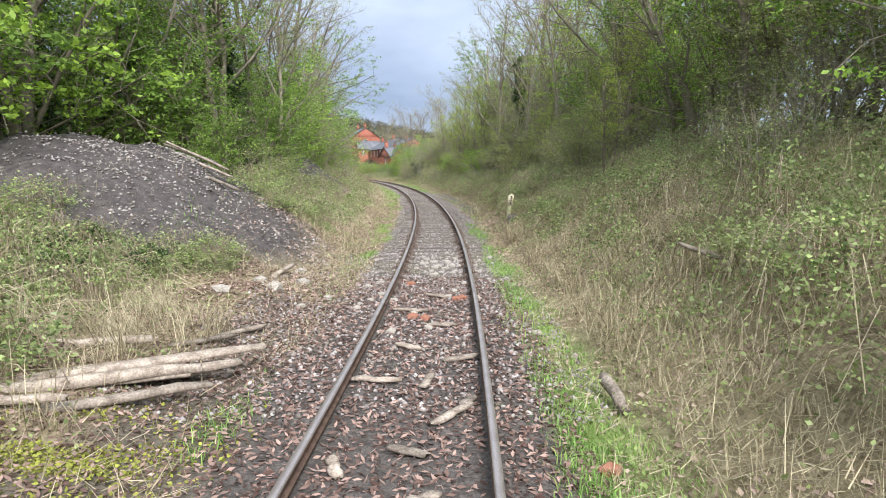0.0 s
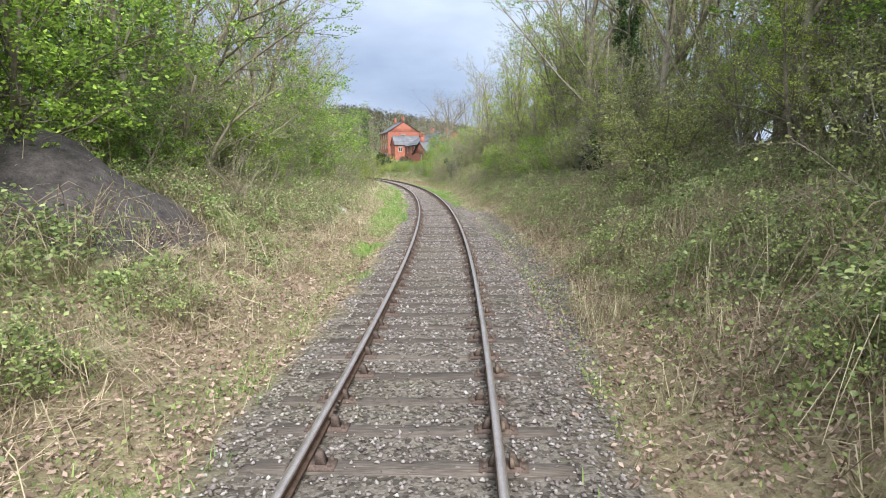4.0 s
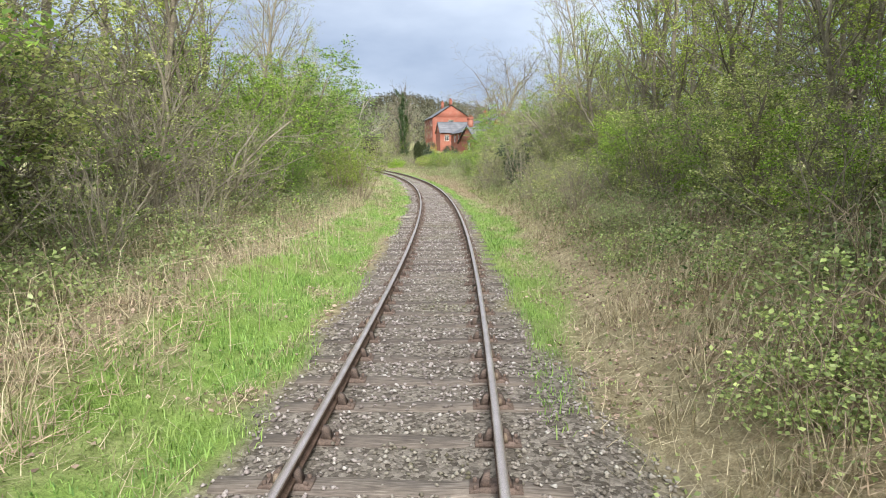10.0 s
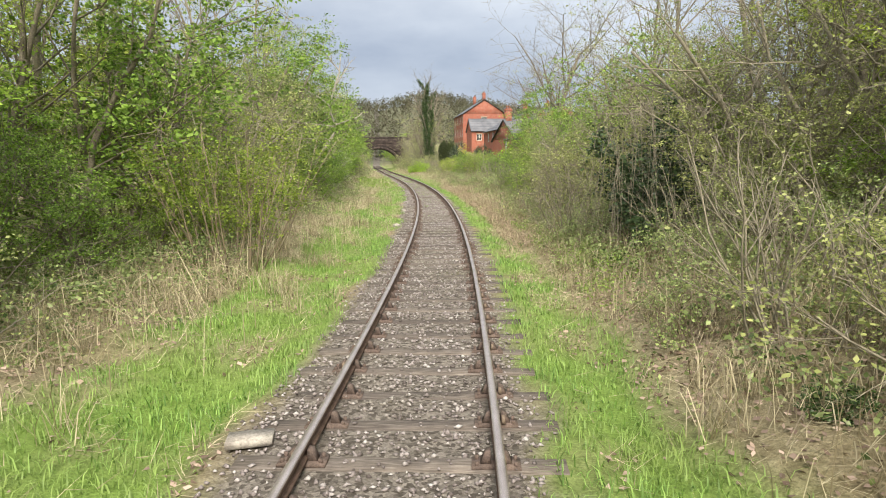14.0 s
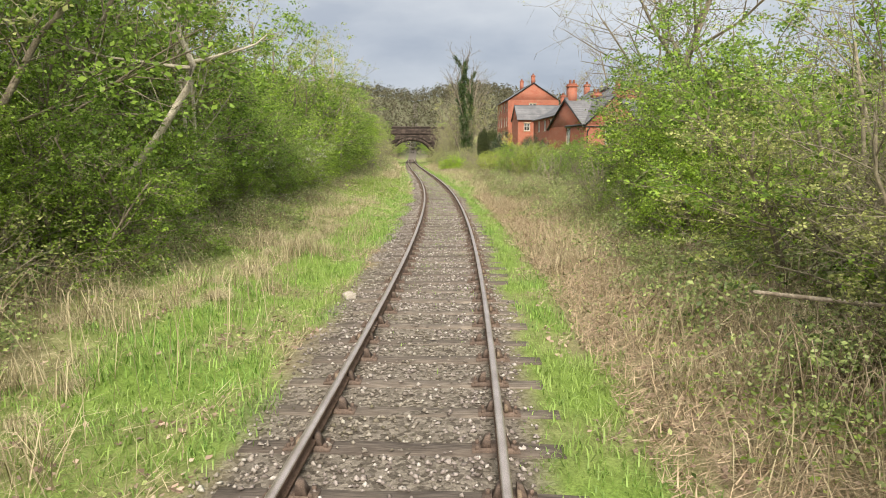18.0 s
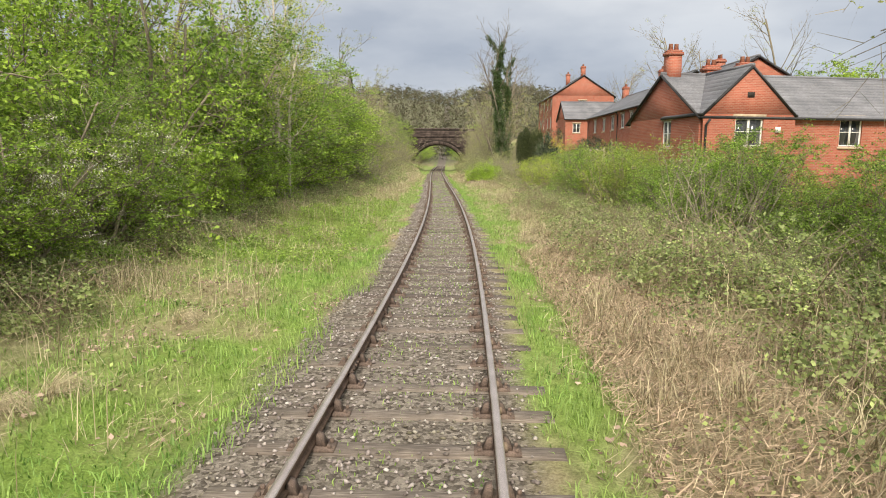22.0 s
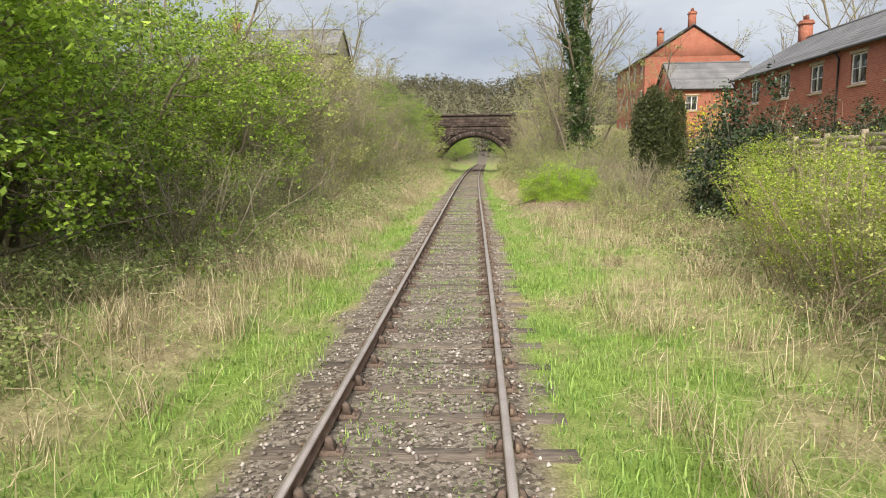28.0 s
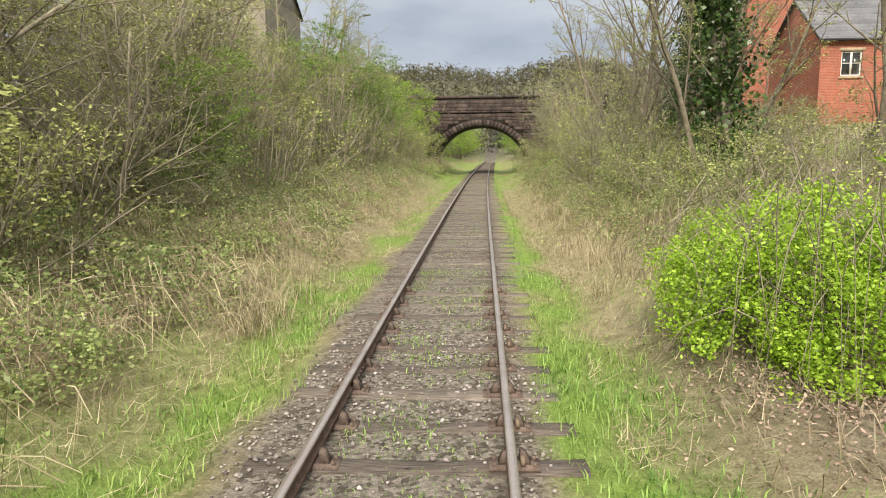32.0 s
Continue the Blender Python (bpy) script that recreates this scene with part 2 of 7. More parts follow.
def ramp(n, l, fac, *stops):
    r = n.new("ShaderNodeValToRGB")
    while len(r.color_ramp.elements) < len(stops):
        r.color_ramp.elements.new(0.5)
    for e, (p, c) in zip(r.color_ramp.elements, stops):
        e.position, e.color = p, (*c, 1)
    l.new(fac, r.inputs["Fac"])
    return r.outputs["Color"]


def mixed(n, l, fac, a, b, kind="MIX"):
    m = n.new("ShaderNodeMix")
    m.data_type, m.blend_type = "RGBA", kind
    for sock, v in ((m.inputs[0], fac), (m.inputs[6], a), (m.inputs[7], b)):
        if isinstance(v, (int, float)):
            sock.default_value = v
        elif isinstance(v, tuple):
            sock.default_value = (*v, 1)
        else:
            l.new(v, sock)
    return m.outputs[2]


def bump(n, l, b, height, strength=0.5, distance=0.02):
    k = n.new("ShaderNodeBump")
    k.inputs["Strength"].default_value, k.inputs["Distance"].default_value = strength, distance
    l.new(height, k.inputs["Height"])
    l.new(k.outputs["Normal"], b.inputs["Normal"])


def mottled(name, stops, scale=6.0, fine=60.0, rough=0.85, strength=0.5, distance=0.01, metal=0.0, spec=0.3, vary=0.0):
    """A surface with broad patches and fine grain."""
    m, n, l, b = material(name, rough, metal, spec)
    broad, grain = noise_node(n, l, scale, 5), noise_node(n, l, fine, 4)
    c = ramp(n, l, broad.outputs["Fac"], *stops)
    g = ramp(n, l, grain.outputs["Fac"], (0.3, (0.62, 0.62, 0.62)), (0.7, (1.25, 1.25, 1.25)))
    c = mixed(n, l, 1.0, c, g, "MULTIPLY")
    if vary:
        info = n.new("ShaderNodeObjectInfo")
        v = ramp(n, l, info.outputs["Random"], (0.0, (1 - vary,) * 3), (1.0, (1 + vary,) * 3))
        c = mixed(n, l, 1.0, c, v, "MULTIPLY")
    l.new(c, b.inputs["Base Color"])
    bump(n, l, b, grain.outputs["Fac"], strength, distance)
    return m


def leafy(name, dark, light, rough=0.55, through_light=0.35, vary=0.25, patch=None):
    """Leaves, blades and straw: each piece has its own tint; light passes through."""
    m, n, l, b = material(name, rough, 0, 0.45)
    geo, info = n.new("ShaderNodeNewGeometry"), n.new("ShaderNodeObjectInfo")
    middle = tuple(0.5 * a + 0.5 * b for a, b in zip(dark, light))
    c = ramp(n, l, geo.outputs["Random Per Island"], (0.0, tuple(0.75 * a for a in dark)), (0.6, middle), (1.0, tuple(1.12 * a for a in light)))
    v = ramp(n, l, info.outputs["Random"], (0.0, (1 - vary, 1 - vary, 1 - vary)), (1.0, (1 + vary, 1 + vary * 0.8, 1 + vary * 0.3)))
    c = mixed(n, l, 1.0, c, v, "MULTIPLY")
    if patch:
        where = noise_node(n, l, 0.55, 5, None, 0.65)
        c = mixed(n, l, ramp(n, l, where.outputs["Fac"], (0.42, (0, 0, 0)), (0.68, (0.85, 0.85, 0.85))), c, patch)
    l.new(c, b.inputs["Base Color"])
    tr, mx = n.new("ShaderNodeBsdfTranslucent"), n.new("ShaderNodeMixShader")
    l.new(c, tr.inputs["Color"])
    mx.inputs[0].default_value = through_light
    l.new(b.outputs[0], mx.inputs[1])
    l.new(tr.outputs[0], mx.inputs[2])
    l.new(mx.outputs[0], n["Material Output"].inputs["Surface"])
    return m


M_BARK = mottled("bark", ((0.3, (0.14, 0.12, 0.09)), (0.7, (0.32, 0.28, 0.22))), 5, 40, 0.95, 0.8, 0.02)
M_TWIG = mottled("twig", ((0.3, (0.185, 0.165, 0.125)), (0.7, (0.41, 0.365, 0.285))), 8, 60, 0.9, 0.2, 0.005)
M_BIRCH = mottled("pale_bark", ((0.3, (0.30, 0.27, 0.22)), (0.7, (0.58, 0.54, 0.46))), 5, 40, 0.85, 0.5, 0.01)
M_CANE = mottled("bramble_cane", ((0.3, (0.18, 0.13, 0.085)), (0.7, (0.42, 0.355, 0.26))), 8, 60, 0.8, 0.2, 0.005)
M_LEAF = leafy("spring_leaf", (0.115, 0.22, 0.03), (0.47, 0.68, 0.12), through_light=0.45)
M_LEAF_G = leafy("deep_leaf", (0.085, 0.18, 0.03), (0.38, 0.58, 0.12), through_light=0.45)
M_LEAF_Y = leafy("yellow_leaf", (0.21, 0.31, 0.05), (0.55, 0.65, 0.16), through_light=0.45)
M_LEAF_P = leafy("pale_bud", (0.20, 0.25, 0.08), (0.54, 0.59, 0.26), through_light=0.4)
M_BLOSSOM = leafy("white_blossom", (0.55, 0.56, 0.46), (0.82, 0.83, 0.74), 0.6, 0.3, 0.05)
M_IVY = leafy("ivy_leaf", (0.025, 0.06, 0.018), (0.09, 0.16, 0.045), 0.35, 0.15)
M_DARK = leafy("evergreen_leaf", (0.018, 0.04, 0.02), (0.06, 0.10, 0.045), 0.35, 0.1)
M_CONIFER = leafy("conifer_leaf", (0.02, 0.035, 0.012), (0.075, 0.10, 0.03), 0.6, 0.1)
M_BRIGHT = leafy("lime_leaf", (0.22, 0.40, 0.03), (0.46, 0.66, 0.09), 0.5, 0.3, 0.05)
M_BRAMBLE = leafy("bramble_leaf", (0.08, 0.155, 0.045), (0.58, 0.72, 0.30), 0.4, 0.4, patch=(0.34, 0.39, 0.165))
M_HERB = leafy("herb_leaf", (0.11, 0.22, 0.035), (0.38, 0.56, 0.12), 0.5, 0.35, 0.1, (0.30, 0.38, 0.12))
M_MOSS = leafy("moss", (0.17, 0.19, 0.03), (0.38, 0.40, 0.08), 0.9, 0.1, 0)
M_LITTER = leafy("leaf_litter", (0.20, 0.135, 0.105), (0.58, 0.44, 0.37), 0.9, 0.1, 0)
M_LEAF_W = leafy("willow_leaf", (0.16, 0.26, 0.035), (0.46, 0.58, 0.11), through_light=0.45)
M_RED = leafy("red_leaf", (0.10, 0.02, 0.02), (0.24, 0.06, 0.05))
M_YELLOW = leafy("yellow_flower", (0.42, 0.44, 0.04), (0.72, 0.72, 0.10))
M_GRASS = leafy("grass_blade", (0.12, 0.26, 0.05), (0.36, 0.55, 0.15), 0.5, 0.35, 0, (0.36, 0.45, 0.15))
M_STRAW = leafy("dry_straw", (0.27, 0.22, 0.13), (0.64, 0.57, 0.40), 0.8, 0.2, 0)
M_BRACKEN = leafy("dead_bracken", (0.26, 0.19, 0.125), (0.60, 0.475, 0.355), 0.85, 0.15, 0)
M_RAIL = mottled("rusty_rail", ((0.35, (0.10, 0.065, 0.05)), (0.65, (0.19, 0.125, 0.10))), 9, 90, 0.8, 0.4, 0.002)
M_STEEL = mottled("worn_rail_top", ((0.3, (0.42, 0.36, 0.35)), (0.7, (0.58, 0.52, 0.51))), 3, 120, 0.38, 0.15, 0.001, 0.75, 0.5)
M_CHAIR = mottled("rail_chair", ((0.35, (0.10, 0.075, 0.065)), (0.65, (0.19, 0.14, 0.12))), 12, 90, 0.85, 0.5, 0.004)
M_KEY = mottled("wooden_key", ((0.3, (0.16, 0.12, 0.09)), (0.7, (0.28, 0.22, 0.17))), 12, 90, 0.9, 0.5, 0.004)
M_STONE = mottled("ballast_stone", ((0.3, (0.17, 0.145, 0.14)), (0.7, (0.35, 0.305, 0.29))), 2.5, 50, 0.9, 0.5, 0.006)
M_BRICK_BIT = mottled("brick_rubble", ((0.3, (0.27, 0.12, 0.085)), (0.7, (0.40, 0.19, 0.13))), 9, 60, 0.9, 0.5, 0.005)
M_PALE = mottled("pale_rubble", ((0.3, (0.28, 0.25, 0.225)), (0.7, (0.52, 0.485, 0.44))), 4, 40, 0.9, 0.5, 0.006)
M_CHIP = leafy("bark_chip", (0.08, 0.04, 0.032), (0.40, 0.28, 0.24), 0.9, 0.02, 0)
M_BRIDGE = mottled("sooty_sandstone", ((0.3, (0.038, 0.030, 0.028)), (0.7, (0.12, 0.09, 0.083))), 1.5, 18, 0.92, 0.7, 0.02, vary=0.3)
# mortar colour pushed darker to paint in the shade of the arch soffit
M_SHADE_MORTAR = mottled("shade_darkened_mortar", ((0.3, (0.025, 0.02, 0.018)), (0.7, (0.06, 0.05, 0.045))), 3, 30, 0.95, 0.6, 0.01)
M_SLATE = mottled("roof_slate", ((0.35, (0.125, 0.13, 0.15)), (0.65, (0.20, 0.205, 0.23))), 0.7, 14, 0.55, 0.3, 0.006, vary=0.12)
M_WHITE = mottled("white_frame", ((0.4, (0.72, 0.72, 0.70)), (0.6, (0.82, 0.82, 0.80))), 3, 40, 0.5, 0.1, 0.002)
M_SILL = mottled("buff_stone", ((0.35, (0.40, 0.31, 0.22)), (0.65, (0.55, 0.45, 0.33))), 3, 40, 0.85, 0.3, 0.004)
M_GUTTER = mottled("black_gutter", ((0.4, (0.02, 0.02, 0.022)), (0.6, (0.035, 0.035, 0.038))), 3, 40, 0.45, 0.1, 0.002)
M_FENCE = mottled("weathered_board", ((0.3, (0.24, 0.20, 0.15)), (0.7, (0.42, 0.36, 0.29))), 3, 40, 0.9, 0.5, 0.006, vary=0.2)
M_LOG = mottled("split_timber", ((0.3, (0.15, 0.115, 0.09)), (0.7, (0.50, 0.43, 0.37))), 5, 40, 0.9, 0.8, 0.012, vary=0.4)
M_STONEHOUSE = mottled("grey_limestone", ((0.3, (0.24, 0.215, 0.18)), (0.7, (0.40, 0.365, 0.31))), 1.2, 14, 0.9, 0.6, 0.02)
M_SIGN = mottled("cream_sign_paint", ((0.35, (0.62, 0.55, 0.38)), (0.65, (0.80, 0.74, 0.56))), 6, 40, 0.6, 0.2, 0.003)
M_BLACK = mottled("black_paint", ((0.4, (0.012, 0.012, 0.012)), (0.6, (0.03, 0.03, 0.03))), 6, 40, 0.6, 0.1, 0.002)
M_CONCRETE = mottled("weathered_concrete", ((0.3, (0.15, 0.14, 0.125)), (0.7, (0.30, 0.285, 0.26))), 5, 50, 0.9, 0.5, 0.006)
M_PLASTIC = mottled("white_plastic", ((0.3, (0.34, 0.37, 0.42)), (0.7, (0.66, 0.66, 0.66))), 4, 30, 0.4, 0.3, 0.01)
M_METAL = mottled("grey_lamp_metal", ((0.4, (0.22, 0.23, 0.24)), (0.6, (0.32, 0.33, 0.34))), 4, 40, 0.5, 0.1, 0.002, 0.6)
M_GLASS, _n, _l, _b = material("window_glass", 0.05, 0.0, 0.8)
_b.inputs["Base Color"].default_value = (0.03, 0.035, 0.04, 1)
M_WOOD_HILL = leafy("bare_wood", (0.055, 0.048, 0.036), (0.145, 0.13, 0.095), 0.9, 0.1, 0, (0.10, 0.12, 0.05))


def sleeper_material():
    m, n, l, b = material("old_sleeper", 0.9)
    co, mp = n.new("ShaderNodeTexCoord"), n.new("ShaderNodeMapping")
    mp.inputs["Scale"].default_value = (2.0, 22.0, 22.0)
    l.new(co.outputs["Object"], mp.inputs["Vector"])
    info = n.new("ShaderNodeObjectInfo")
    l.new(info.outputs["Random"], mp.inputs["Location"])
    grain = noise_node(n, l, 2.5, 6, mp.outputs["Vector"])
    patch = noise_node(n, l, 3.0, 4)
    c = ramp(n, l, grain.outputs["Fac"], (0.3, (0.07, 0.058, 0.052)), (0.55, (0.165, 0.14, 0.13)), (0.75, (0.27, 0.24, 0.225)))
    c = mixed(n, l, 1.0, c, ramp(n, l, patch.outputs["Fac"], (0.3, (0.75, 0.75, 0.75)), (0.7, (1.2, 1.2, 1.15))), "MULTIPLY")
    c = mixed(n, l, 1.0, c, ramp(n, l, info.outputs["Random"], (0.0, (0.7, 0.68, 0.68)), (1.0, (1.25, 1.25, 1.22))), "MULTIPLY")
    l.new(c, b.inputs["Base Color"])
    bump(n, l, b, grain.outputs["Fac"], 0.8, 0.012)
    return m


M_SLEEPER = sleeper_material()


def brick_material(name, one, two, joint):
    m, n, l, b = material(name, 0.85)
    co = n.new("ShaderNodeTexCoord")
    br = n.new("ShaderNodeTexBrick")
    br.inputs["Scale"].default_value = 1.0
    for k, v in (("Brick Width", 0.225), ("Row Height", 0.075), ("Mortar Size", 0.008), ("Bias", 0.0)):
        br.inputs[k].default_value = v
    br.inputs["Color1"].default_value = (*one, 1)
    br.inputs["Color2"].default_value = (*two, 1)
    br.inputs["Mortar"].default_value = (*joint, 1)
    uv = n.new("ShaderNodeUVMap")
    l.new(uv.outputs["UV"], br.inputs["Vector"])
    patch = noise_node(n, l, 0.9, 5)
    c = mixed(n, l, 1.0, br.outputs["Color"], ramp(n, l, patch.outputs["Fac"], (0.3, (0.86, 0.84, 0.84)), (0.7, (1.12, 1.1, 1.08))), "MULTIPLY")
    l.new(c, b.inputs["Base Color"])
    bump(n, l, b, br.outputs["Fac"], -0.4, 0.006)
    return m


M_BRICK = brick_material("red_brickwork", (0.30, 0.085, 0.055), (0.40, 0.125, 0.085), (0.36, 0.23, 0.18))
M_PALE_BRICK = brick_material("pale_brickwork", (0.42, 0.27, 0.22), (0.52, 0.36, 0.30), (0.5, 0.42, 0.36))


def ground_material():
    """Soil and litter, with grass, straw, ballast, spoil and painted shrub shade where the cover says so."""
    m, n, l, b = material("ground_cover", 0.95, 0, 0.15)
    co = n.new("ShaderNodeTexCoord")
    at = n.new("ShaderNodeAttribute")
    at.attribute_name = "cover"
    sep = n.new("ShaderNodeSeparateColor")
    l.new(at.outputs["Color"], sep.inputs["Color"])
    # besides the heaps, this mask holds the shade painted round the lime shrub
    spoil = n.new("ShaderNodeAttribute")
    spoil.attribute_name = "spoil"
    v = co.outputs["Object"]
    big, mid_n, fine = noise_node(n, l, 0.5, 5, v), noise_node(n, l, 5.0, 6, v, 0.7), noise_node(n, l, 38.0, 5, v, 0.7)
    vor = n.new("ShaderNodeTexVoronoi")
    vor.inputs["Scale"].default_value = 24.0
    l.new(v, vor.inputs["Vector"])
    litter = ramp(n, l, mid_n.outputs["Fac"], (0.25, (0.13, 0.105, 0.068)), (0.5, (0.30, 0.255, 0.17)), (0.75, (0.50, 0.44, 0.31)))
    litter = mixed(n, l, 1.0, litter, ramp(n, l, big.outputs["Fac"], (0.3, (0.8, 0.85, 0.75)), (0.7, (1.15, 1.1, 1.05))), "MULTIPLY")
    grass = ramp(n, l, mid_n.outputs["Fac"], (0.25, (0.12, 0.20, 0.04)), (0.75, (0.27, 0.40, 0.10)))
    straw = ramp(n, l, mid_n.outputs["Fac"], (0.25, (0.22, 0.18, 0.115)), (0.75, (0.46, 0.40, 0.275)))
    stone = ramp(n, l, vor.outputs["Color"], (0.2, (0.10, 0.086, 0.074)), (0.8, (0.30, 0.268, 0.238)))
    c = mixed(n, l, sep.outputs["Green"], litter, straw)
    c = mixed(n, l, sep.outputs["Red"], c, grass)
    c = mixed(n, l, sep.outputs["Blue"], c, stone)
    c = mixed(n, l, spoil.outputs["Fac"], c, ramp(n, l, mid_n.outputs["Fac"], (0.3, (0.05, 0.045, 0.045)), (0.7, (0.16, 0.142, 0.14))))
    c = mixed(n, l, 1.0, c, ramp(n, l, fine.outputs["Fac"], (0.3, (0.6, 0.6, 0.6)), (0.7, (1.3, 1.3, 1.3))), "MULTIPLY")
    l.new(c, b.inputs["Base Color"])
    bump(n, l, b, fine.outputs["Fac"], 0.9, 0.03)
    return m


M_GROUND = ground_material()

# ---- ground: one sheet to the horizon ----
def bare_at(s, u):
    """Soil with little growth round the lime shrub, where its shade is painted into the ground."""
    return np.clip(1.5 - np.hypot((s - 175.2) / 2.8, (u - 4.4) / 1.9) + 0.2 * lumps(s, u, 0.8, 93), 0, 1)


def green_at(s, u):
    """How much fresh grass covers the ground, 0 to 1."""
    a = np.abs(u)
    wob = 0.35 * lumps(s, u, 2.2, 9)
    left_w = np.interp(s, [-5, 8, 20, 34, 42, 50, 62, 84, 96, 120, 140, 170, 200], [0.2, 0.5, 0.7, 1.0, 1.3, 1.6, 2.5, 2.6, 2.7, 2.1, 1.9, 1.4, 1.0])
    right_w = np.interp(s, [-5, 4, 12, 24, 32, 50, 58, 66, 80, 94, 120, 138, 150, 166, 180, 200], [1.3, 1.3, 0.9, 0.8, 0.0, 0.0, 0.0, 1.5, 1.8, 1.3, 1.3, 1.8, 2.6, 2.0, 1.2, 0.8])
    start = np.where(u < 0, np.interp(s, [0, 30, 45, 60], [1.5, 1.6, 1.4, 1.35]), np.interp(s, [0, 60, 70], [1.15, 1.15, 0.98]))
    wide = np.where(u < 0, left_w, right_w)
    band = np.clip((a - start + wob) / 0.25, 0, 1) * np.clip((start + wide + wob - a) / 0.4, 0, 1)
    patchy = np.where(s < 48, np.clip(np.where((u > 0) & (s < 26), 0.9, 0.5) + 1.2 * lumps(s, u, 1.6, 4), 0, 1), 1.0)
    between = np.where(a < 0.7, np.clip((s - 100) / 50, 0, 0.95) * np.clip(0.56 + 1.2 * lumps(s, u, 0.9, 6), 0, 1), 0)
    meadow = np.clip((a - 4) / 2, 0, 1) * np.clip(0.25 + 0.6 * lumps(s, u, 4.0, 3), 0, 0.6)
    mead_w = np.clip((a - 1.9) / 0.6, 0, 1) * np.where(u < 0, np.clip((s - 86) / 14, 0, 1), np.clip((s - 132) / 12, 0, 1)) * np.clip((184 - s) / 14, 0, 1) * np.clip((7 - a) / 2, 0, 1)
    meadow = np.maximum(meadow, mead_w * np.clip(0.38 + 0.5 * lumps(s, u, 1.5, 51) + 0.25 * lumps(s, u, 0.6, 52), 0.05, 0.8))
    herb = np.where((u < -2.5) & (u > -6.5) & (s > 128) & (s < 147), np.clip(0.7 + 0.8 * lumps(s, u, 1.7, 8), 0, 1), 0)
    hill = np.clip((s - 300) / 40, 0, 0.55)
    far = np.where((s > 200) & (s < 300) & (a < 10), np.clip((s - 200) / 20, 0, 1) * np.clip(0.55 + 0.6 * lumps(s, u, 1.8, 18), 0.1, 0.9), 0)
    hill = np.maximum(hill, far)
    ragged = np.clip(0.85 + 0.7 * lumps(s, u, 0.7, 15) + 0.4 * lumps(s, u, 1.9, 16), 0.15, 1)
    return np.clip(np.maximum.reduce([band * patchy * ragged, between, meadow, herb, hill]) * (1 - 0.95 * bare_at(s, u)), 0, 1)


def stones_at(s, u):
    a = np.abs(u)
    out = np.where(u > 0, np.interp(s, [0, 16, 28, 34, 50, 57, 64, 70], [1.35, 1.6, 1.9, 2.5, 2.7, 2.5, 1.4, 1.2]), np.interp(s, [0, 30, 70, 100, 120, 130], [1.6, 1.7, 1.5, 1.5, 1.9, 1.5]))
    return np.clip((out + 0.2 * lumps(s, u, 0.9, 11) - a) / 0.2, 0, 1)


def spoil_shade_at(s, u):
    d = np.hypot((s - 16.5) / 5.0, (u + 7.2) / 4.6) + 0.12 * lumps(s, u, 0.9, 12)
    e = np.hypot((s - 34.5) / 2.6, (u + 5.9) / 2.2) + 0.15 * lumps(s, u, 0.9, 13)
    mulch = np.where((u > -2.9 - 0.4 * lumps(s, u, 0.8, 14)) & (u < 1.3) & (s < 12), 0.7, 0)
    # half-strength bare_at darkens the soil colour as the lime shrub's shade
    return np.clip(np.maximum.reduce([np.clip((1.0 - d) / 0.2, 0, 1), np.clip((1.0 - e) / 0.2, 0, 1), 0.5 * bare_at(s, u)]), mulch, 1)


row_s = np.r_[-1500, -600, -250, -120, np.arange(-60, -12, 4), np.arange(-12, 240, 0.5), np.arange(240, 330, 3), np.arange(330, 520, 10), 600, 900, 1600, 3000]
half = np.r_[np.arange(0, 9, 0.3), np.arange(9, 16, 0.7), np.arange(16, 30, 2), np.arange(30, 62, 6), 90, 130, 180, 260, 400, 700, 1400, 3000]
col_u = np.r_[-half[:0:-1], half]
gs, gu = np.meshgrid(row_s, col_u, indexing="ij")
place = on_line(gs, gu, ground_at(gs, gu))
nr, nc = gs.shape
ii, jj = np.meshgrid(np.arange(nr - 1), np.arange(nc - 1), indexing="ij")
quad = np.stack([ii * nc + jj, ii * nc + jj + 1, (ii + 1) * nc + jj + 1, (ii + 1) * nc + jj], -1).reshape(-1, 4)
ground = part("ground", Shape().add(place.reshape(-1, 3), quad), M_GROUND, None, "", True)
tagged(ground, "railway cutting of soil, leaf litter and grass", "ground", kind="structure")
cover = np.zeros((nr * nc, 4), np.float32)
dry = np.clip(0.35 + 0.6 * lumps(gs, gu, 2.8, 21), 0, 1) * np.clip((np.abs(gu) - 1.6) / 0.8, 0, 1)
dry = np.where((gu > 1.6) & (gu < 3.6) & (gs > 92) & (gs < 135), np.maximum(dry, 0.75), dry)
cover[:, 0], cover[:, 1], cover[:, 2], cover[:, 3] = green_at(gs, gu).ravel(), dry.ravel(), stones_at(gs, gu).ravel(), 1
ground.data.color_attributes.new("cover", "FLOAT_COLOR", "POINT").data.foreach_set("color", cover.ravel())
ground.data.attributes.new("spoil", "FLOAT", "POINT").data.foreach_set("value", np.maximum(spoil_shade_at(gs, gu), np.clip((gs - 300) / 30, 0, 0.7)).ravel().astype(np.float32))

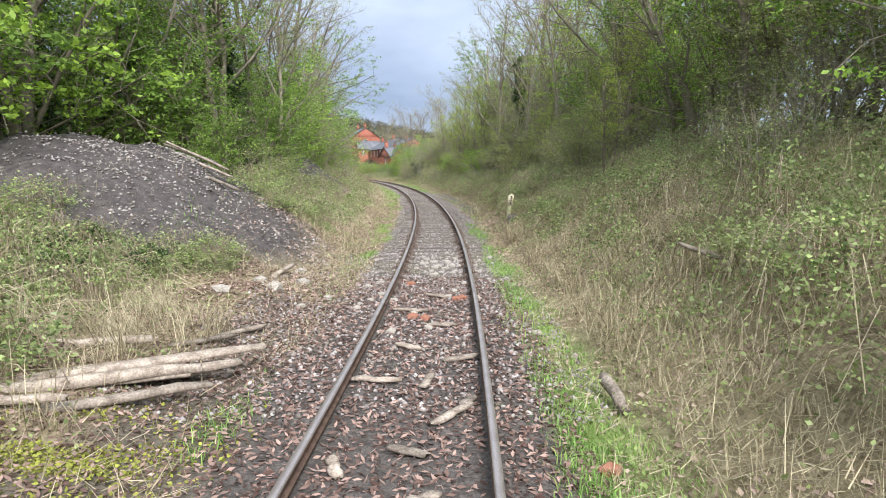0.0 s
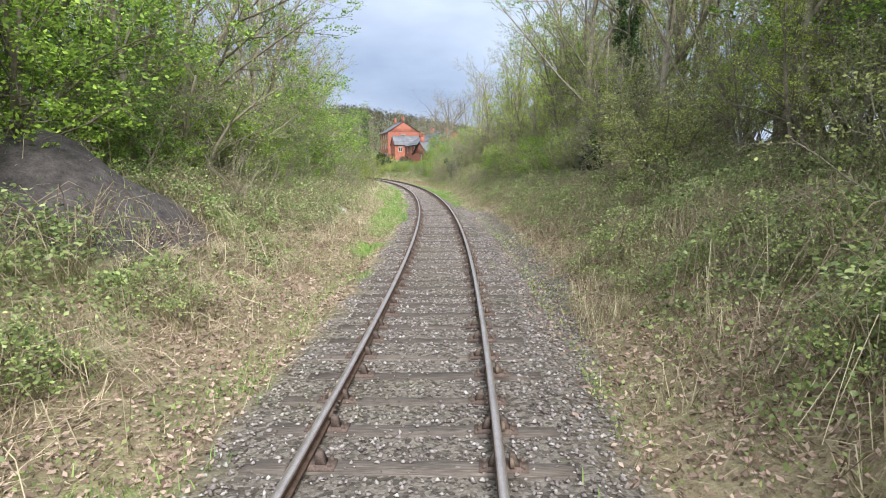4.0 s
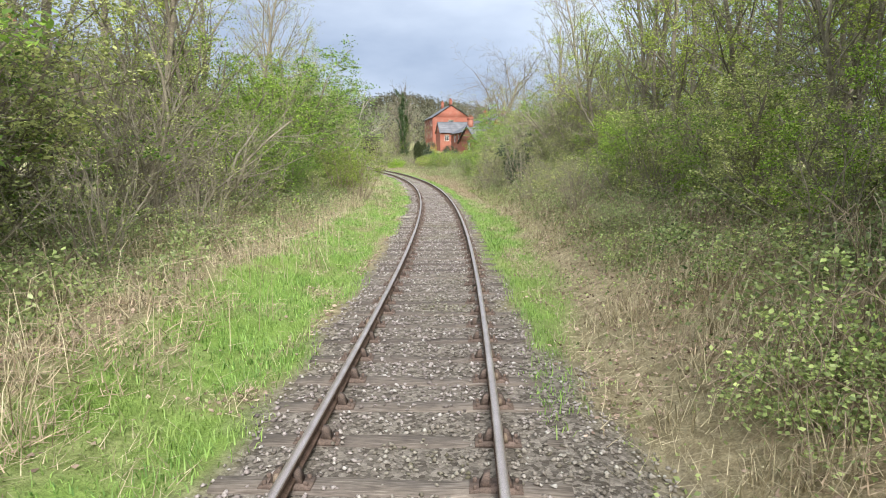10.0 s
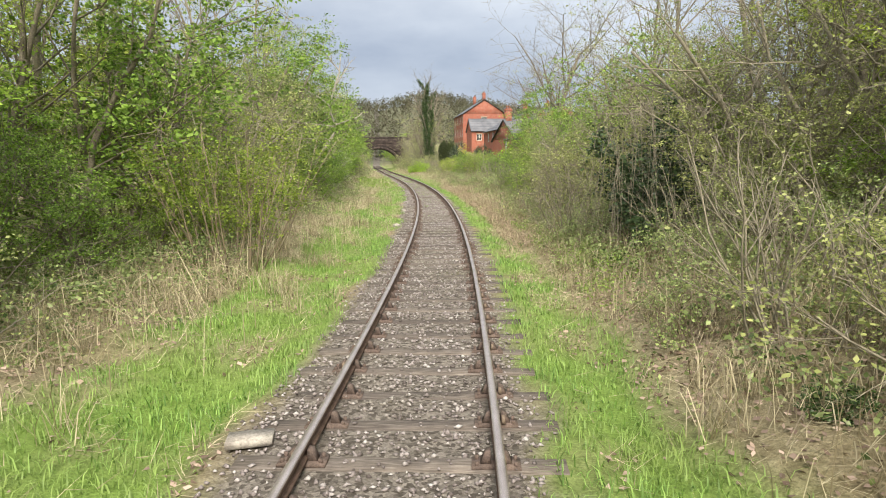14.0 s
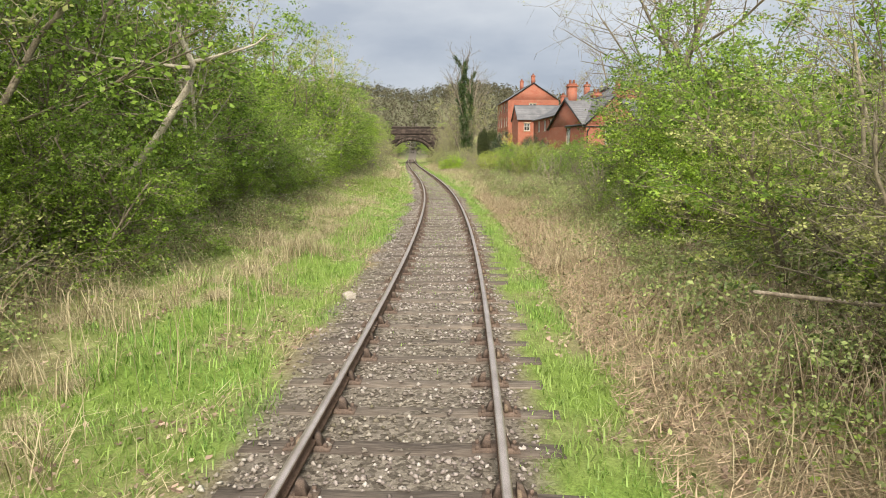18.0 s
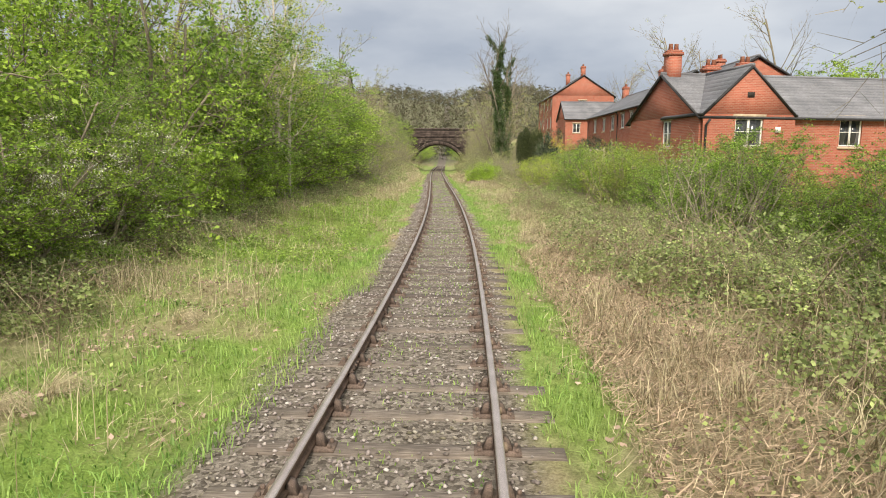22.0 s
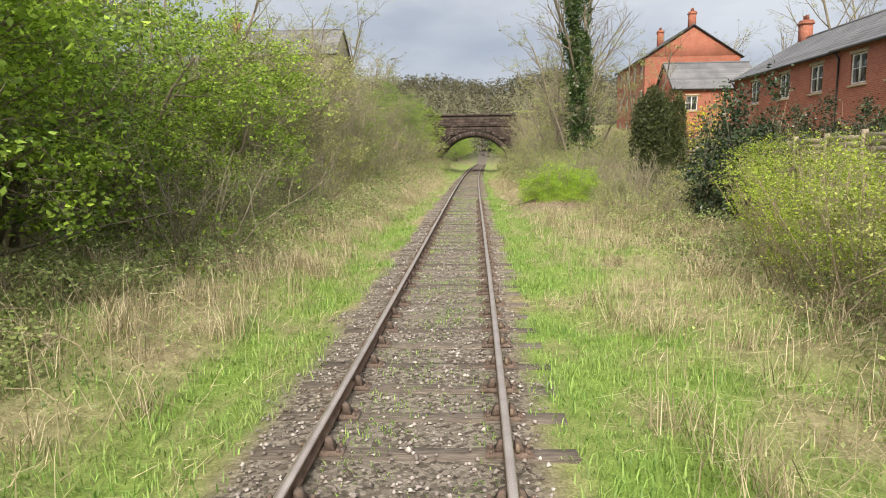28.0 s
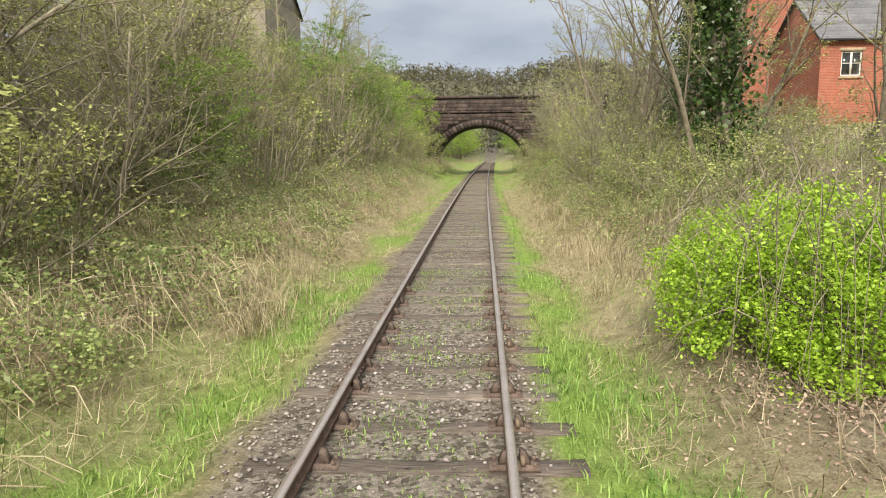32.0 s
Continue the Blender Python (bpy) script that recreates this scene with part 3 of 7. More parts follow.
# ---- track: rails, sleepers with chairs, ballast ----
track = empty("railway_track", label="single railway line of rusty rails on old timber sleepers", category="railway track")
PROFILE = [(-0.035, -0.145), (0.035, -0.145), (0.035, -0.118), (0.010, -0.105), (0.010, -0.052), (0.036, -0.040), (0.036, -0.010), (0.027, 0.0), (-0.027, 0.0), (-0.036, -0.010), (-0.036, -0.040), (-0.010, -0.052), (-0.010, -0.105), (-0.035, -0.118)]
for side in (-1, 1):
    rs = np.r_[np.arange(-20, 250, 1.0), np.arange(250, 329, 4)]
    sh = Shape()
    k = len(PROFILE)
    v = np.stack([on_line(rs, side * 0.7525 + a, b) for a, b in PROFILE], 1)
    i = np.arange(len(rs) - 1)[:, None] * k
    j = np.arange(k)[None]
    quads = np.stack([i + j, i + (j + 1) % k, i + k + (j + 1) % k, i + k + j], -1)
    top = np.isin(np.arange(k), (6, 7, 8))
    sh.add(v.reshape(-1, 3), quads[:, ~top].reshape(-1, 4), 0)
    sh.f.append((quads[:, top].reshape(-1, 4), 1))
    rail = part("rail", sh, (M_RAIL, M_STEEL), track)
    # fishplates at the joints
    for js in np.arange(11.0 + side * 0.1, 200, 18.29):
        fp = Shape()
        for w in (-1, 1):
            a = on_line(np.linspace(js - 0.23, js + 0.23, 3), side * 0.7525 + w * 0.022, -0.078)
            fp.tube(a, 0.026, 4)
            for b in (-0.17, -0.06, 0.06, 0.17):
                fp.tube([on_line(js + b, side * 0.7525 + w * 0.03, -0.078), on_line(js + b, side * 0.7525 + w * 0.062, -0.078)], 0.013, 5)
        part("fishplate", fp, M_CHAIR, rail)


def chair_mesh():
    """A cast chair that holds the rail, with its base plate, two jaws and bolts."""
    sh = Shape()
    sh.prism([(-0.19, 0), (0.19, 0), (0.19, 0.022), (0.10, 0.038), (-0.10, 0.038), (-0.19, 0.022)], -0.095, 0.095, lambda a, b, d: (a, d, b))
    for w in (-1, 1):
        sh.prism([(w * 0.04, 0.03), (w * 0.125, 0.03), (w * 0.085, 0.115), (w * 0.045, 0.13)][::w], -0.05, 0.05, lambda a, b, d: (a, d, b))
        for y in (-0.055, 0.055):
            sh.tube([(w * 0.15, y, 0.02), (w * 0.15, y, 0.058)], 0.018, 6)
    return sh.mesh("chair", M_CHAIR)


def key_mesh():
    sh = Shape()
    sh.prism([(0.042, 0.05), (0.078, 0.05), (0.070, 0.11), (0.044, 0.11)], -0.10, 0.10, lambda a, b, d: (a, d, b))
    return sh.mesh("key", M_KEY)


def sleeper_mesh(seed):
    r = np.random.default_rng(seed)
    sh = Shape()
    xs = np.linspace(-1.3, 1.3, 9)
    ring = []
    for x in xs:
        w, t = 0.125 + r.uniform(-0.008, 0.006), r.uniform(-0.012, 0.006)
        c = 0.02
        ring.append([(x, -w, -0.13), (x, -w, -c + t), (x, -w + c, t + r.uniform(-0.006, 0.004)), (x, 0, t + r.uniform(-0.008, 0.004)), (x, w - c, t + r.uniform(-0.006, 0.004)), (x, w, -c + t), (x, w, -0.13)])
    k = 7
    i = np.arange(len(xs) - 1)[:, None] * k
    j = np.arange(k)[None]
    sh.add(np.array(ring).reshape(-1, 3), np.stack([i + j, i + k + j, i + k + (j + 1) % k, i + (j + 1) % k], -1).reshape(-1, 4))
    sh.f.append((np.array([range(k)]), 0))
    sh.f.append((np.array([range(k)])[:, ::-1] + (len(xs) - 1) * k, 0))
    return sh.mesh("sleeper", M_SLEEPER)


SLEEPERS = [sleeper_mesh(100 + k) for k in range(7)]
CHAIR, KEY = chair_mesh(), key_mesh()
rnd = random.Random(4)
sleeper_s = np.arange(-6.1, 222, 0.762)
for k, s in enumerate(sleeper_s):
    s = s + rnd.uniform(-0.03, 0.03)
    x, y, z = on_line(s, rnd.uniform(-0.05, 0.05), -0.185 + rnd.uniform(-0.012, 0.006))
    if s < 13:
        z -= 0.05
    ob = new("sleeper", SLEEPERS[rnd.randrange(7)])
    ob.parent = track
    ob.matrix_basis = pose(x, y, z, rnd.uniform(-1, 1), rnd.uniform(-0.4, 0.4), math.degrees(heading(s)) + rnd.uniform(-1, 1))
    if 12 < s < 180:
        for side in (-1, 1):
            ch = new("chair", CHAIR)
            ch.parent = ob
            ch.matrix_basis = pose(side * 0.7525, 0, -0.008, 0, 0, 0 if side > 0 else 180)
            ke = new("key", KEY)
            ke.parent = ob
            ke.matrix_basis = pose(side * 0.7525, rnd.uniform(-0.02, 0.02), -0.008, 0, 0, 0 if side > 0 else 180)
far_sleepers = Shape()
for s in np.arange(222.2, 300, 0.762):
    far_sleepers.box(-1.3, 1.3, -0.125, 0.125, -0.1, 0, pose(*on_line(s, 0, -0.19), 0, 0, math.degrees(heading(s))))
tagged(part("distant_timberwork", far_sleepers, M_SLEEPER, track), kind="stuff")


def pebbles(s, u, z, size, flat=0.65):
    """Broken stones: squashed, twisted octahedra."""
    n = len(s)
    base = np.array([(1, 0, 0), (0, 1, 0), (-1, 0, 0), (0, -1, 0), (0, 0, 1), (0, 0, -1.0)])
    v = base[None] * (1 + 0.45 * rng.uniform(-1, 1, (n, 6, 1)))
    v[..., 2] *= flat
    v += rng.uniform(-0.25, 0.25, (n, 6, 3))
    a = rng.uniform(0, 6.3, n)
    c, d = np.cos(a)[:, None], np.sin(a)[:, None]
    v = np.stack([v[..., 0] * c - v[..., 1] * d, v[..., 0] * d + v[..., 1] * c, v[..., 2]], -1) * size[:, None, None]
    v += on_line(s, u, z)[:, None]
    f = np.array([(0, 1, 4), (1, 2, 4), (2, 3, 4), (3, 0, 4), (1, 0, 5), (2, 1, 5), (3, 2, 5), (0, 3, 5)])
    return v.reshape(-1, 3), (np.arange(n)[:, None, None] * 6 + f[None]).reshape(-1, 3)


n = 125000
ps = np.r_[rng.uniform(12, 118, int(n * 0.72)), rng.uniform(118, 178, n - int(n * 0.72))]
pu = rng.uniform(-1.9, 2.75, n)
keep = (rng.uniform(0, 1, n) < stones_at(ps, pu)) & (rng.uniform(0, 1, n) > green_at(ps, pu) * 0.8)
ps, pu = ps[keep], pu[keep]
on_wood = np.abs((ps + 6.1 + 0.381) % 0.762 - 0.381) < 0.12
on_wood &= np.abs(pu) < 1.28
keep = (~on_wood | (rng.uniform(0, 1, len(ps)) < np.where(ps > 116, 0.55, 0.22) * np.where(np.abs(pu) > 0.85, 1.3, 1.0))) & (np.abs(np.abs(pu) - 0.7525) > 0.07)
ps, pu, on_wood = ps[keep], pu[keep], on_wood[keep]
ballast = Shape().add(*pebbles(ps, pu, np.where(on_wood, -0.178, ground_at(ps, pu) + 0.012), rng.uniform(0.012, 0.030, len(ps))))


def stone_material():
    m, n, l, b = material("broken_stone", 0.9)
    geo = n.new("ShaderNodeNewGeometry")
    c = ramp(n, l, geo.outputs["Random Per Island"], (0.0, (0.125, 0.105, 0.10)), (0.45, (0.30, 0.262, 0.258)), (0.88, (0.44, 0.40, 0.395)), (1.0, (0.56, 0.54, 0.53)))
    g = noise_node(n, l, 60, 4)
    moss = noise_node(n, l, 0.45, 5)
    c = mixed(n, l, ramp(n, l, moss.outputs["Fac"], (0.5, (0, 0, 0)), (0.72, (0.5, 0.5, 0.5))), c, (0.16, 0.17, 0.06))
    l.new(mixed(n, l, 1.0, c, ramp(n, l, g.outputs["Fac"], (0.3, (0.7, 0.7, 0.7)), (0.7, (1.2, 1.2, 1.2))), "MULTIPLY"), b.inputs["Base Color"])
    return m


M_BROKEN = stone_material()
tagged(part("ballast", ballast, M_BROKEN), "grey-brown crushed stone ballast between the sleepers", "ballast", kind="stuff")

# ---- stone road bridge over the line ----
BS = 234.0
bx, by, _ = on_line(BS, 0)
bridge = empty("road_bridge", pose(bx, by, 0, 0, 0, math.degrees(heading(BS))), label="sooty sandstone arch bridge carrying a road over the line", category="bridge")
SPAN, SPRING, RISE = 4.4, 1.75, 2.75
RAD = (SPAN ** 2 + RISE ** 2) / (2 * RISE)
CZ = SPRING + RISE - RAD
A0 = math.asin(SPAN / RAD)
TOP, STRING, DEEP, WIDE = 7.1, 5.75, 7.5, 12.0


def arch_z(x, r=RAD):
    return CZ + math.sqrt(max(r * r - x * x, 0))


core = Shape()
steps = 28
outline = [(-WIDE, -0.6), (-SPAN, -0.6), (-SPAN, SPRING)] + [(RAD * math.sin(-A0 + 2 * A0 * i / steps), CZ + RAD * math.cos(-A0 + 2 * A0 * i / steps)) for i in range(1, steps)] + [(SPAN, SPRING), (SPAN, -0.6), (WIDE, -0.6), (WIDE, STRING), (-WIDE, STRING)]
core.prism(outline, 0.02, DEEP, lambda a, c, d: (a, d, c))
# the soffit's deep shade is put into this core's mortar colour
part("masonry_core", core, M_SHADE_MORTAR, bridge)
for y0 in (0.05, DEEP - 0.4):
    part("parapet_wall", Shape().box(-WIDE, WIDE, y0, y0 + 0.34, STRING + 0.003, TOP), M_SHADE_MORTAR, bridge)
part("road_deck", Shape().box(-WIDE, WIDE, 0.395, DEEP - 0.405, STRING + 0.003, STRING + 0.25), M_SHADE_MORTAR, bridge)


def block(x0, x1, z0, z1, y0=-0.03, y1=0.06, slump=0.012):
    e = slump
    sh = Shape()
    v = [(x0, y1, z0), (x1, y1, z0), (x1, y1, z1), (x0, y1, z1), (x0, y0 + e, z0), (x1, y0 + e, z0), (x1, y0 + e, z1), (x0, y0 + e, z1), (x0 + 2 * e, y0, z0 + 2 * e), (x1 - 2 * e, y0, z0 + 2 * e), (x1 - 2 * e, y0, z1 - 2 * e), (x0 + 2 * e, y0, z1 - 2 * e)]
    f = [(8, 9, 10, 11), (4, 5, 9, 8), (5, 6, 10, 9), (6, 7, 11, 10), (7, 4, 8, 11), (0, 1, 5, 4), (1, 2, 6, 5), (2, 3, 7, 6), (3, 0, 4, 7)]
    return sh.add(v, f)


nv = 31
for i in range(nv):
    a, b = -A0 + 2 * A0 * (i + 0.04) / nv, -A0 + 2 * A0 * (i + 0.96) / nv
    sh = Shape()
    sh.prism([(RAD * math.sin(a), CZ + RAD * math.cos(a)), (RAD * math.sin(b), CZ + RAD * math.cos(b)), ((RAD + 0.58) * math.sin(b), CZ + (RAD + 0.58) * math.cos(b)), ((RAD + 0.58) * math.sin(a), CZ + (RAD + 0.58) * math.cos(a))], -0.06, 0.3, lambda p, q, d: (p, d, q))
    part("voussoir", sh, M_BRIDGE, bridge)
courses = [SPRING - 2.3 + 0.31 * i for i in range(20)]
for z0 in courses:
    z1 = z0 + 0.285
    if z1 > STRING - 0.02:
        continue
    x = -6.4 + rnd.uniform(0, 0.3)
    while x < 6.4:
        w = rnd.uniform(0.42, 0.85)
        low = arch_z(min(abs(x), abs(x + w)) if x * (x + w) > 0 else 0, RAD + 0.58)
        if min(abs(x), abs(x + w)) > SPAN + 0.35 or z0 > low - 0.02:
            part("stone_block", block(x, x + w - 0.025, z0, z1), M_BRIDGE, bridge)
        x += w
for k, z0 in enumerate((STRING + 0.18, STRING + 0.50, STRING + 0.82)):
    x = -7 + 0.2 * k
    while x < 7:
        w = rnd.uniform(0.6, 1.1)
        part("parapet_block", block(x, x + w - 0.025, z0, z0 + 0.30, -0.01, 0.08), M_BRIDGE, bridge)
        x += w
x = -WIDE
while x < WIDE:
    sh = Shape().prism([(-0.14, STRING - 0.02), (0.10, STRING - 0.02), (0.10, STRING + 0.16), (-0.14, STRING + 0.12)], x, x + 0.98, lambda a, b, d: (d, a, b))
    part("string_course_stone", sh, M_BRIDGE, bridge)
    sh = Shape().prism([(-0.09, TOP), (0.52, TOP), (0.50, TOP + 0.2), (0.20, TOP + 0.27), (-0.07, TOP + 0.2)], x, x + 0.98, lambda a, b, d: (d, a, b))
    part("coping_stone", sh, M_BRIDGE, bridge)
    sh = Shape().prism([(DEEP - 0.5, TOP), (DEEP + 0.1, TOP), (DEEP + 0.1, TOP + 0.2), (DEEP - 0.5, TOP + 0.2)], x, x + 0.98, lambda a, b, d: (d, a, b))
    part("coping_stone", sh, M_BRIDGE, bridge)
    x += 1.0


# ---- houses ----
def wall_panel(length, height, holes, thick=0.3, gable=0.0):
    """A wall along x with its face at y = 0; holes are (x0, x1, z0, z1); a gable adds a triangle of that height. Gives shape and UVs."""
    sh = Shape()
    xs = sorted({0.0, length} | {h for o in holes for h in o[:2]})
    zs = sorted({0.0, height} | {h for o in holes for h in o[2:]})
    for a, b in zip(xs[:-1], xs[1:]):
        for c, d in zip(zs[:-1], zs[1:]):
            if any(o[0] - 1e-6 <= a and b <= o[1] + 1e-6 and o[2] - 1e-6 <= c and d <= o[3] + 1e-6 for o in holes):
                continue
            sh.add([(a, 0, c), (b, 0, c), (b, 0, d), (a, 0, d)], [(0, 1, 2, 3)])
            sh.add([(a, thick, c), (b, thick, c), (b, thick, d), (a, thick, d)], [(3, 2, 1, 0)])
    for a, b, c, d in holes:
        v = [(a, 0, c), (b, 0, c), (b, 0, d), (a, 0, d), (a, thick, c), (b, thick, c), (b, thick, d), (a, thick, d)]
        sh.add(v, [(1, 0, 4, 5), (2, 1, 5, 6), (3, 2, 6, 7), (0, 3, 7, 4)])
    if gable:
        sh.prism([(0, height), (length, height), (length / 2, height + gable)], 0, thick, lambda a, b, d: (a, d, b))
    return sh


def brick_uv(ob):
    """Brick courses run level on every upright face."""
    me = ob.data
    uv = me.uv_layers.new(name="UVMap")
    for p in me.polygons:
        across = abs(p.normal.x) > abs(p.normal.y)
        for i in p.loop_indices:
            c = me.vertices[me.loops[i].vertex_index].co
            uv.data[i].uv = (c.y if across else c.x, c.z)


def window_part(parent, x0, x1, z0, z1, lights=2, sill=True, lintel=True, m=None):
    """Casement in an opening of a wall whose face is y = 0: frame, bars, panes, sill, lintel."""
    fr = 0.07
    outer = [(x0, z0), (x1, z0), (x1, z1), (x0, z1)]
    inner = [(x0 + fr, z0 + fr), (x1 - fr, z0 + fr), (x1 - fr, z1 - fr), (x0 + fr, z1 - fr)]
    v = [(a, y, c) for y in (0.07, 0.15) for ring in (outer, inner) for a, c in ring]
    f = []
    for k in range(4):
        n = (k + 1) % 4
        f += [(k, n, 4 + n, 4 + k), (8 + n, 8 + k, 12 + k, 12 + n), (8 + k, 8 + n, n, k), (4 + k, 4 + n, 12 + n, 12 + k)]
    win = part("window", Shape().add(v, f), M_WHITE, parent, "white-painted casement window")
    win.matrix_basis = m or Matrix.Identity(4)
    for k in range(1, lights):
        xm = x0 + (x1 - x0) * k / lights
        part("mullion", Shape().box(xm - 0.045, xm + 0.045, 0.06, 0.14, z0 + fr, z1 - fr), M_WHITE, win)
    zm = z0 + (z1 - z0) * 0.52
    for k in range(lights):
        xa, xb = x0 + (x1 - x0) * k / lights + 0.05, x0 + (x1 - x0) * (k + 1) / lights - 0.05
        part("pane", Shape().box(xa, xb, 0.105, 0.125, z0 + fr - 0.01, z1 - fr + 0.01), M_GLASS, win)
        part("glazing_bar", Shape().box(xa, xb, 0.08, 0.104, zm - 0.018, zm + 0.018), M_WHITE, win)
    for xa, xb in ((x0 + fr, x0 + (x1 - x0) * 0.3), (x1 - (x1 - x0) * 0.22, x1 - fr)):
        part("curtain", Shape().box(xa, xb, 0.20, 0.22, z0 + fr, z1 - fr), M_PLASTIC, win)
    if sill:
        part("sill", Shape().prism([(-0.07, z0 - 0.12), (0.1, z0 - 0.12), (0.1, z0), (-0.07, z0 - 0.03)], x0 - 0.08, x1 + 0.08, lambda a, b, d: (d, a, b)), M_SILL, win)
    if lintel:
        part("lintel", Shape().box(x0 - 0.12, x1 + 0.12, -0.015, 0.1, z1, z1 + 0.16), M_SILL, win)
    return win


def roof_part(parent, length, width, eave, rise, over=0.25, m=None, rows=None):
    """A pitched roof whose ridge runs along x over 0..length, width along y, of overlapping slate courses."""
    at = m or Matrix.Identity(4)
    slope = math.hypot(width / 2 + over, rise * (1 + 2 * over / width))
    drop = rise * 2 * over / width
    rows = rows or max(8, int(slope / 0.32))
    sh, courses = Shape(), []
    for w in (-1, 1):
        def at_slope(q, lift):
            y = width / 2 + w * (width / 2 + over) * (1 - q)
            z = eave - drop + (rise + drop) * q
            return y, z + lift
        for k in range(rows):
            ya, za = at_slope(k / rows, 0.075)
            yb, zb = at_slope(min((k + 1.15) / rows, 1), 0.055)
            yc, zc = at_slope(k / rows, 0.045)
            v = [(-over * 0.6, ya, za), (length + over * 0.6, ya, za), (length + over * 0.6, yb, zb), (-over * 0.6, yb, zb), (-over * 0.6, yc, zc), (length + over * 0.6, yc, zc)]
            courses.append(Shape().add(v, [(0, 1, 2, 3), (4, 5, 1, 0)] if w < 0 else [(3, 2, 1, 0), (0, 1, 5, 4)]))
        y0, z0 = at_slope(0, 0)
        y1, z1 = at_slope(1, 0)
        sh.add([(-over * 0.6, y0, z0), (length + over * 0.6, y0, z0), (length + over * 0.6, y1, z1), (-over * 0.6, y1, z1)], [(3, 2, 1, 0)])
    roof = part("roof", sh, M_SLATE, parent, "grey slate roof")
    roof.matrix_basis = at
    for c in courses:
        part("slate_course", c, M_SLATE, roof)
    part("ridge_tile", Shape().tube([(-over * 0.6, width / 2, eave + rise + 0.06), (length + over * 0.6, width / 2, eave + rise + 0.06)], 0.09, 6), M_SLATE, roof)
    for end in (-over * 0.6, length + over * 0.6):
        for w in (-1, 1):
            a = (end, width / 2 + w * (width / 2 + over), eave - drop - 0.03)
            b = (end, width / 2, eave + rise - 0.03)
            part("verge_board", Shape().tube([a, b], 0.07, 4), M_GUTTER, roof)
    for w in (-1, 1):
        y = width / 2 + w * (width / 2 + over + 0.03)
        part("gutter", Shape().tube([(-over * 0.5, y, eave - drop), (length + over * 0.5, y, eave - drop)], 0.07, 6), M_GUTTER, roof)
    return roof


def chimney_part(parent, x, y, z0, z1, pots=2, w=0.42, d=0.34):
    sh = Shape().box(x - w, x + w, y - d, y + d, z0, z1 - 0.3)
    ch = part("chimney", sh, M_BRICK, parent, "red-brick chimney stack")
    brick_uv(ch)
    cap = part("chimney_cap", Shape().box(x - w - 0.06, x + w + 0.06, y - d - 0.06, y + d + 0.06, z1 - 0.3, z1 - 0.15).box(x - w, x + w, y - d, y + d, z1 - 0.15, z1 - 0.04), M_BRICK, ch)
    brick_uv(cap)
    for k in range(pots):
        px = x - 0.15 + 0.3 * k
        part("chimney_pot", Shape().tube([(px, y, z1 - 0.05), (px, y, z1 + 0.24), (px, y, z1 + 0.27)], (0.13, 0.10, 0.12), 8), M_BRICK_BIT, ch)
    return ch


def brick_house(m, length, depth, eave, rise, front=(), left=(), right=(), label="", chimneys=(), wall=None, pipes=()):
    """Front wall along x at y = 0 facing -y; gables at x = 0 and x = length."""
    house = empty("house", m, label=label, category="house")
    wm = wall or M_BRICK
    walls = [("front_wall", wall_panel(length, eave, front), Matrix.Identity(4), front),
             ("back_wall", wall_panel(length, eave, ()), pose(length, depth, 0, 0, 0, 180), ()),
             ("gable_wall", wall_panel(depth - 0.004, eave, left, 0.3, rise), pose(-0.003, depth - 0.002, 0, 0, 0, -90), left),
             ("gable_wall", wall_panel(depth - 0.004, eave, right, 0.3, rise), pose(length + 0.003, 0.002, 0, 0, 0, 90), right)]
    for name, sh, at, holes in walls:
        w = part(name, sh, wm, house)
        w.matrix_basis = at
        brick_uv(w)
        for h in holes:
            window_part(house, *h[:4], m=at)
    roof_part(house, length, depth, eave, rise)
    for x, y, z0, z1 in chimneys:
        chimney_part(house, x, y, z0, z1, w=0.33, d=0.3)
    for x in pipes:
        part("downpipe", Shape().tube([(x, -0.22, eave - 0.25), (x, -0.07, eave - 0.5), (x, -0.07, 0)], 0.05, 6), M_GUTTER, house)
    return house


# the nearest house: its end wall faces the line, a cross gable faces back along it
hx, hy, _ = on_line(118.8, 0.54)
hh = float(heading(118.8))
ahead, across = np.array((-math.sin(hh), math.cos(hh))), np.array((math.cos(hh), math.sin(hh)))
kx, ky = np.array((hx, hy)) + 26.0 * ahead + 10.42 * across
face = math.degrees(hh) + 11.6
BASE = -0.8
near_m = pose(kx, ky, BASE, 0, 0, face) @ pose(0.0, 0.3, 0)
end_win = (2.75, 3.65, 3.63, 4.88)
near = brick_house(near_m, 13.5, 7.2, 5.0, 2.15, front=((7.2, 8.4, 3.6, 4.9), (10.2, 11.4, 3.6, 4.9)), left=((3.7, 4.6, 3.55, 4.85),),
                   label="red-brick house with a grey slate roof and cross gable", chimneys=((0.45, 3.6, 6.6, 8.4), (2.7, 3.9, 6.8, 7.75), (4.6, 3.9, 6.8, 7.95)))
wing = part("cross_wing", wall_panel(4.6, 5.0, ((1.6, 3.0, 3.55, 4.85),), 0.3, 2.15), M_BRICK, near)
wing.matrix_basis = pose(0.004, -0.3, 0, 0, 0, 0)
brick_uv(wing)
window_part(near, 1.6, 3.0, 3.55, 4.85, m=wing.matrix_basis.copy())
for k, xw in enumerate((0.0, 4.3)):
    cheek = part("wing_cheek", Shape().box(xw + 0.004, xw + 0.296, -0.006, 0.02, 0, 5.0), M_BRICK, near)
    brick_uv(cheek)
wing_roof = roof_part(near, 3.8, 4.6, 5.0, 2.15, 0.04, pose(4.6, -0.3, 0.01, 0, 0, 90))
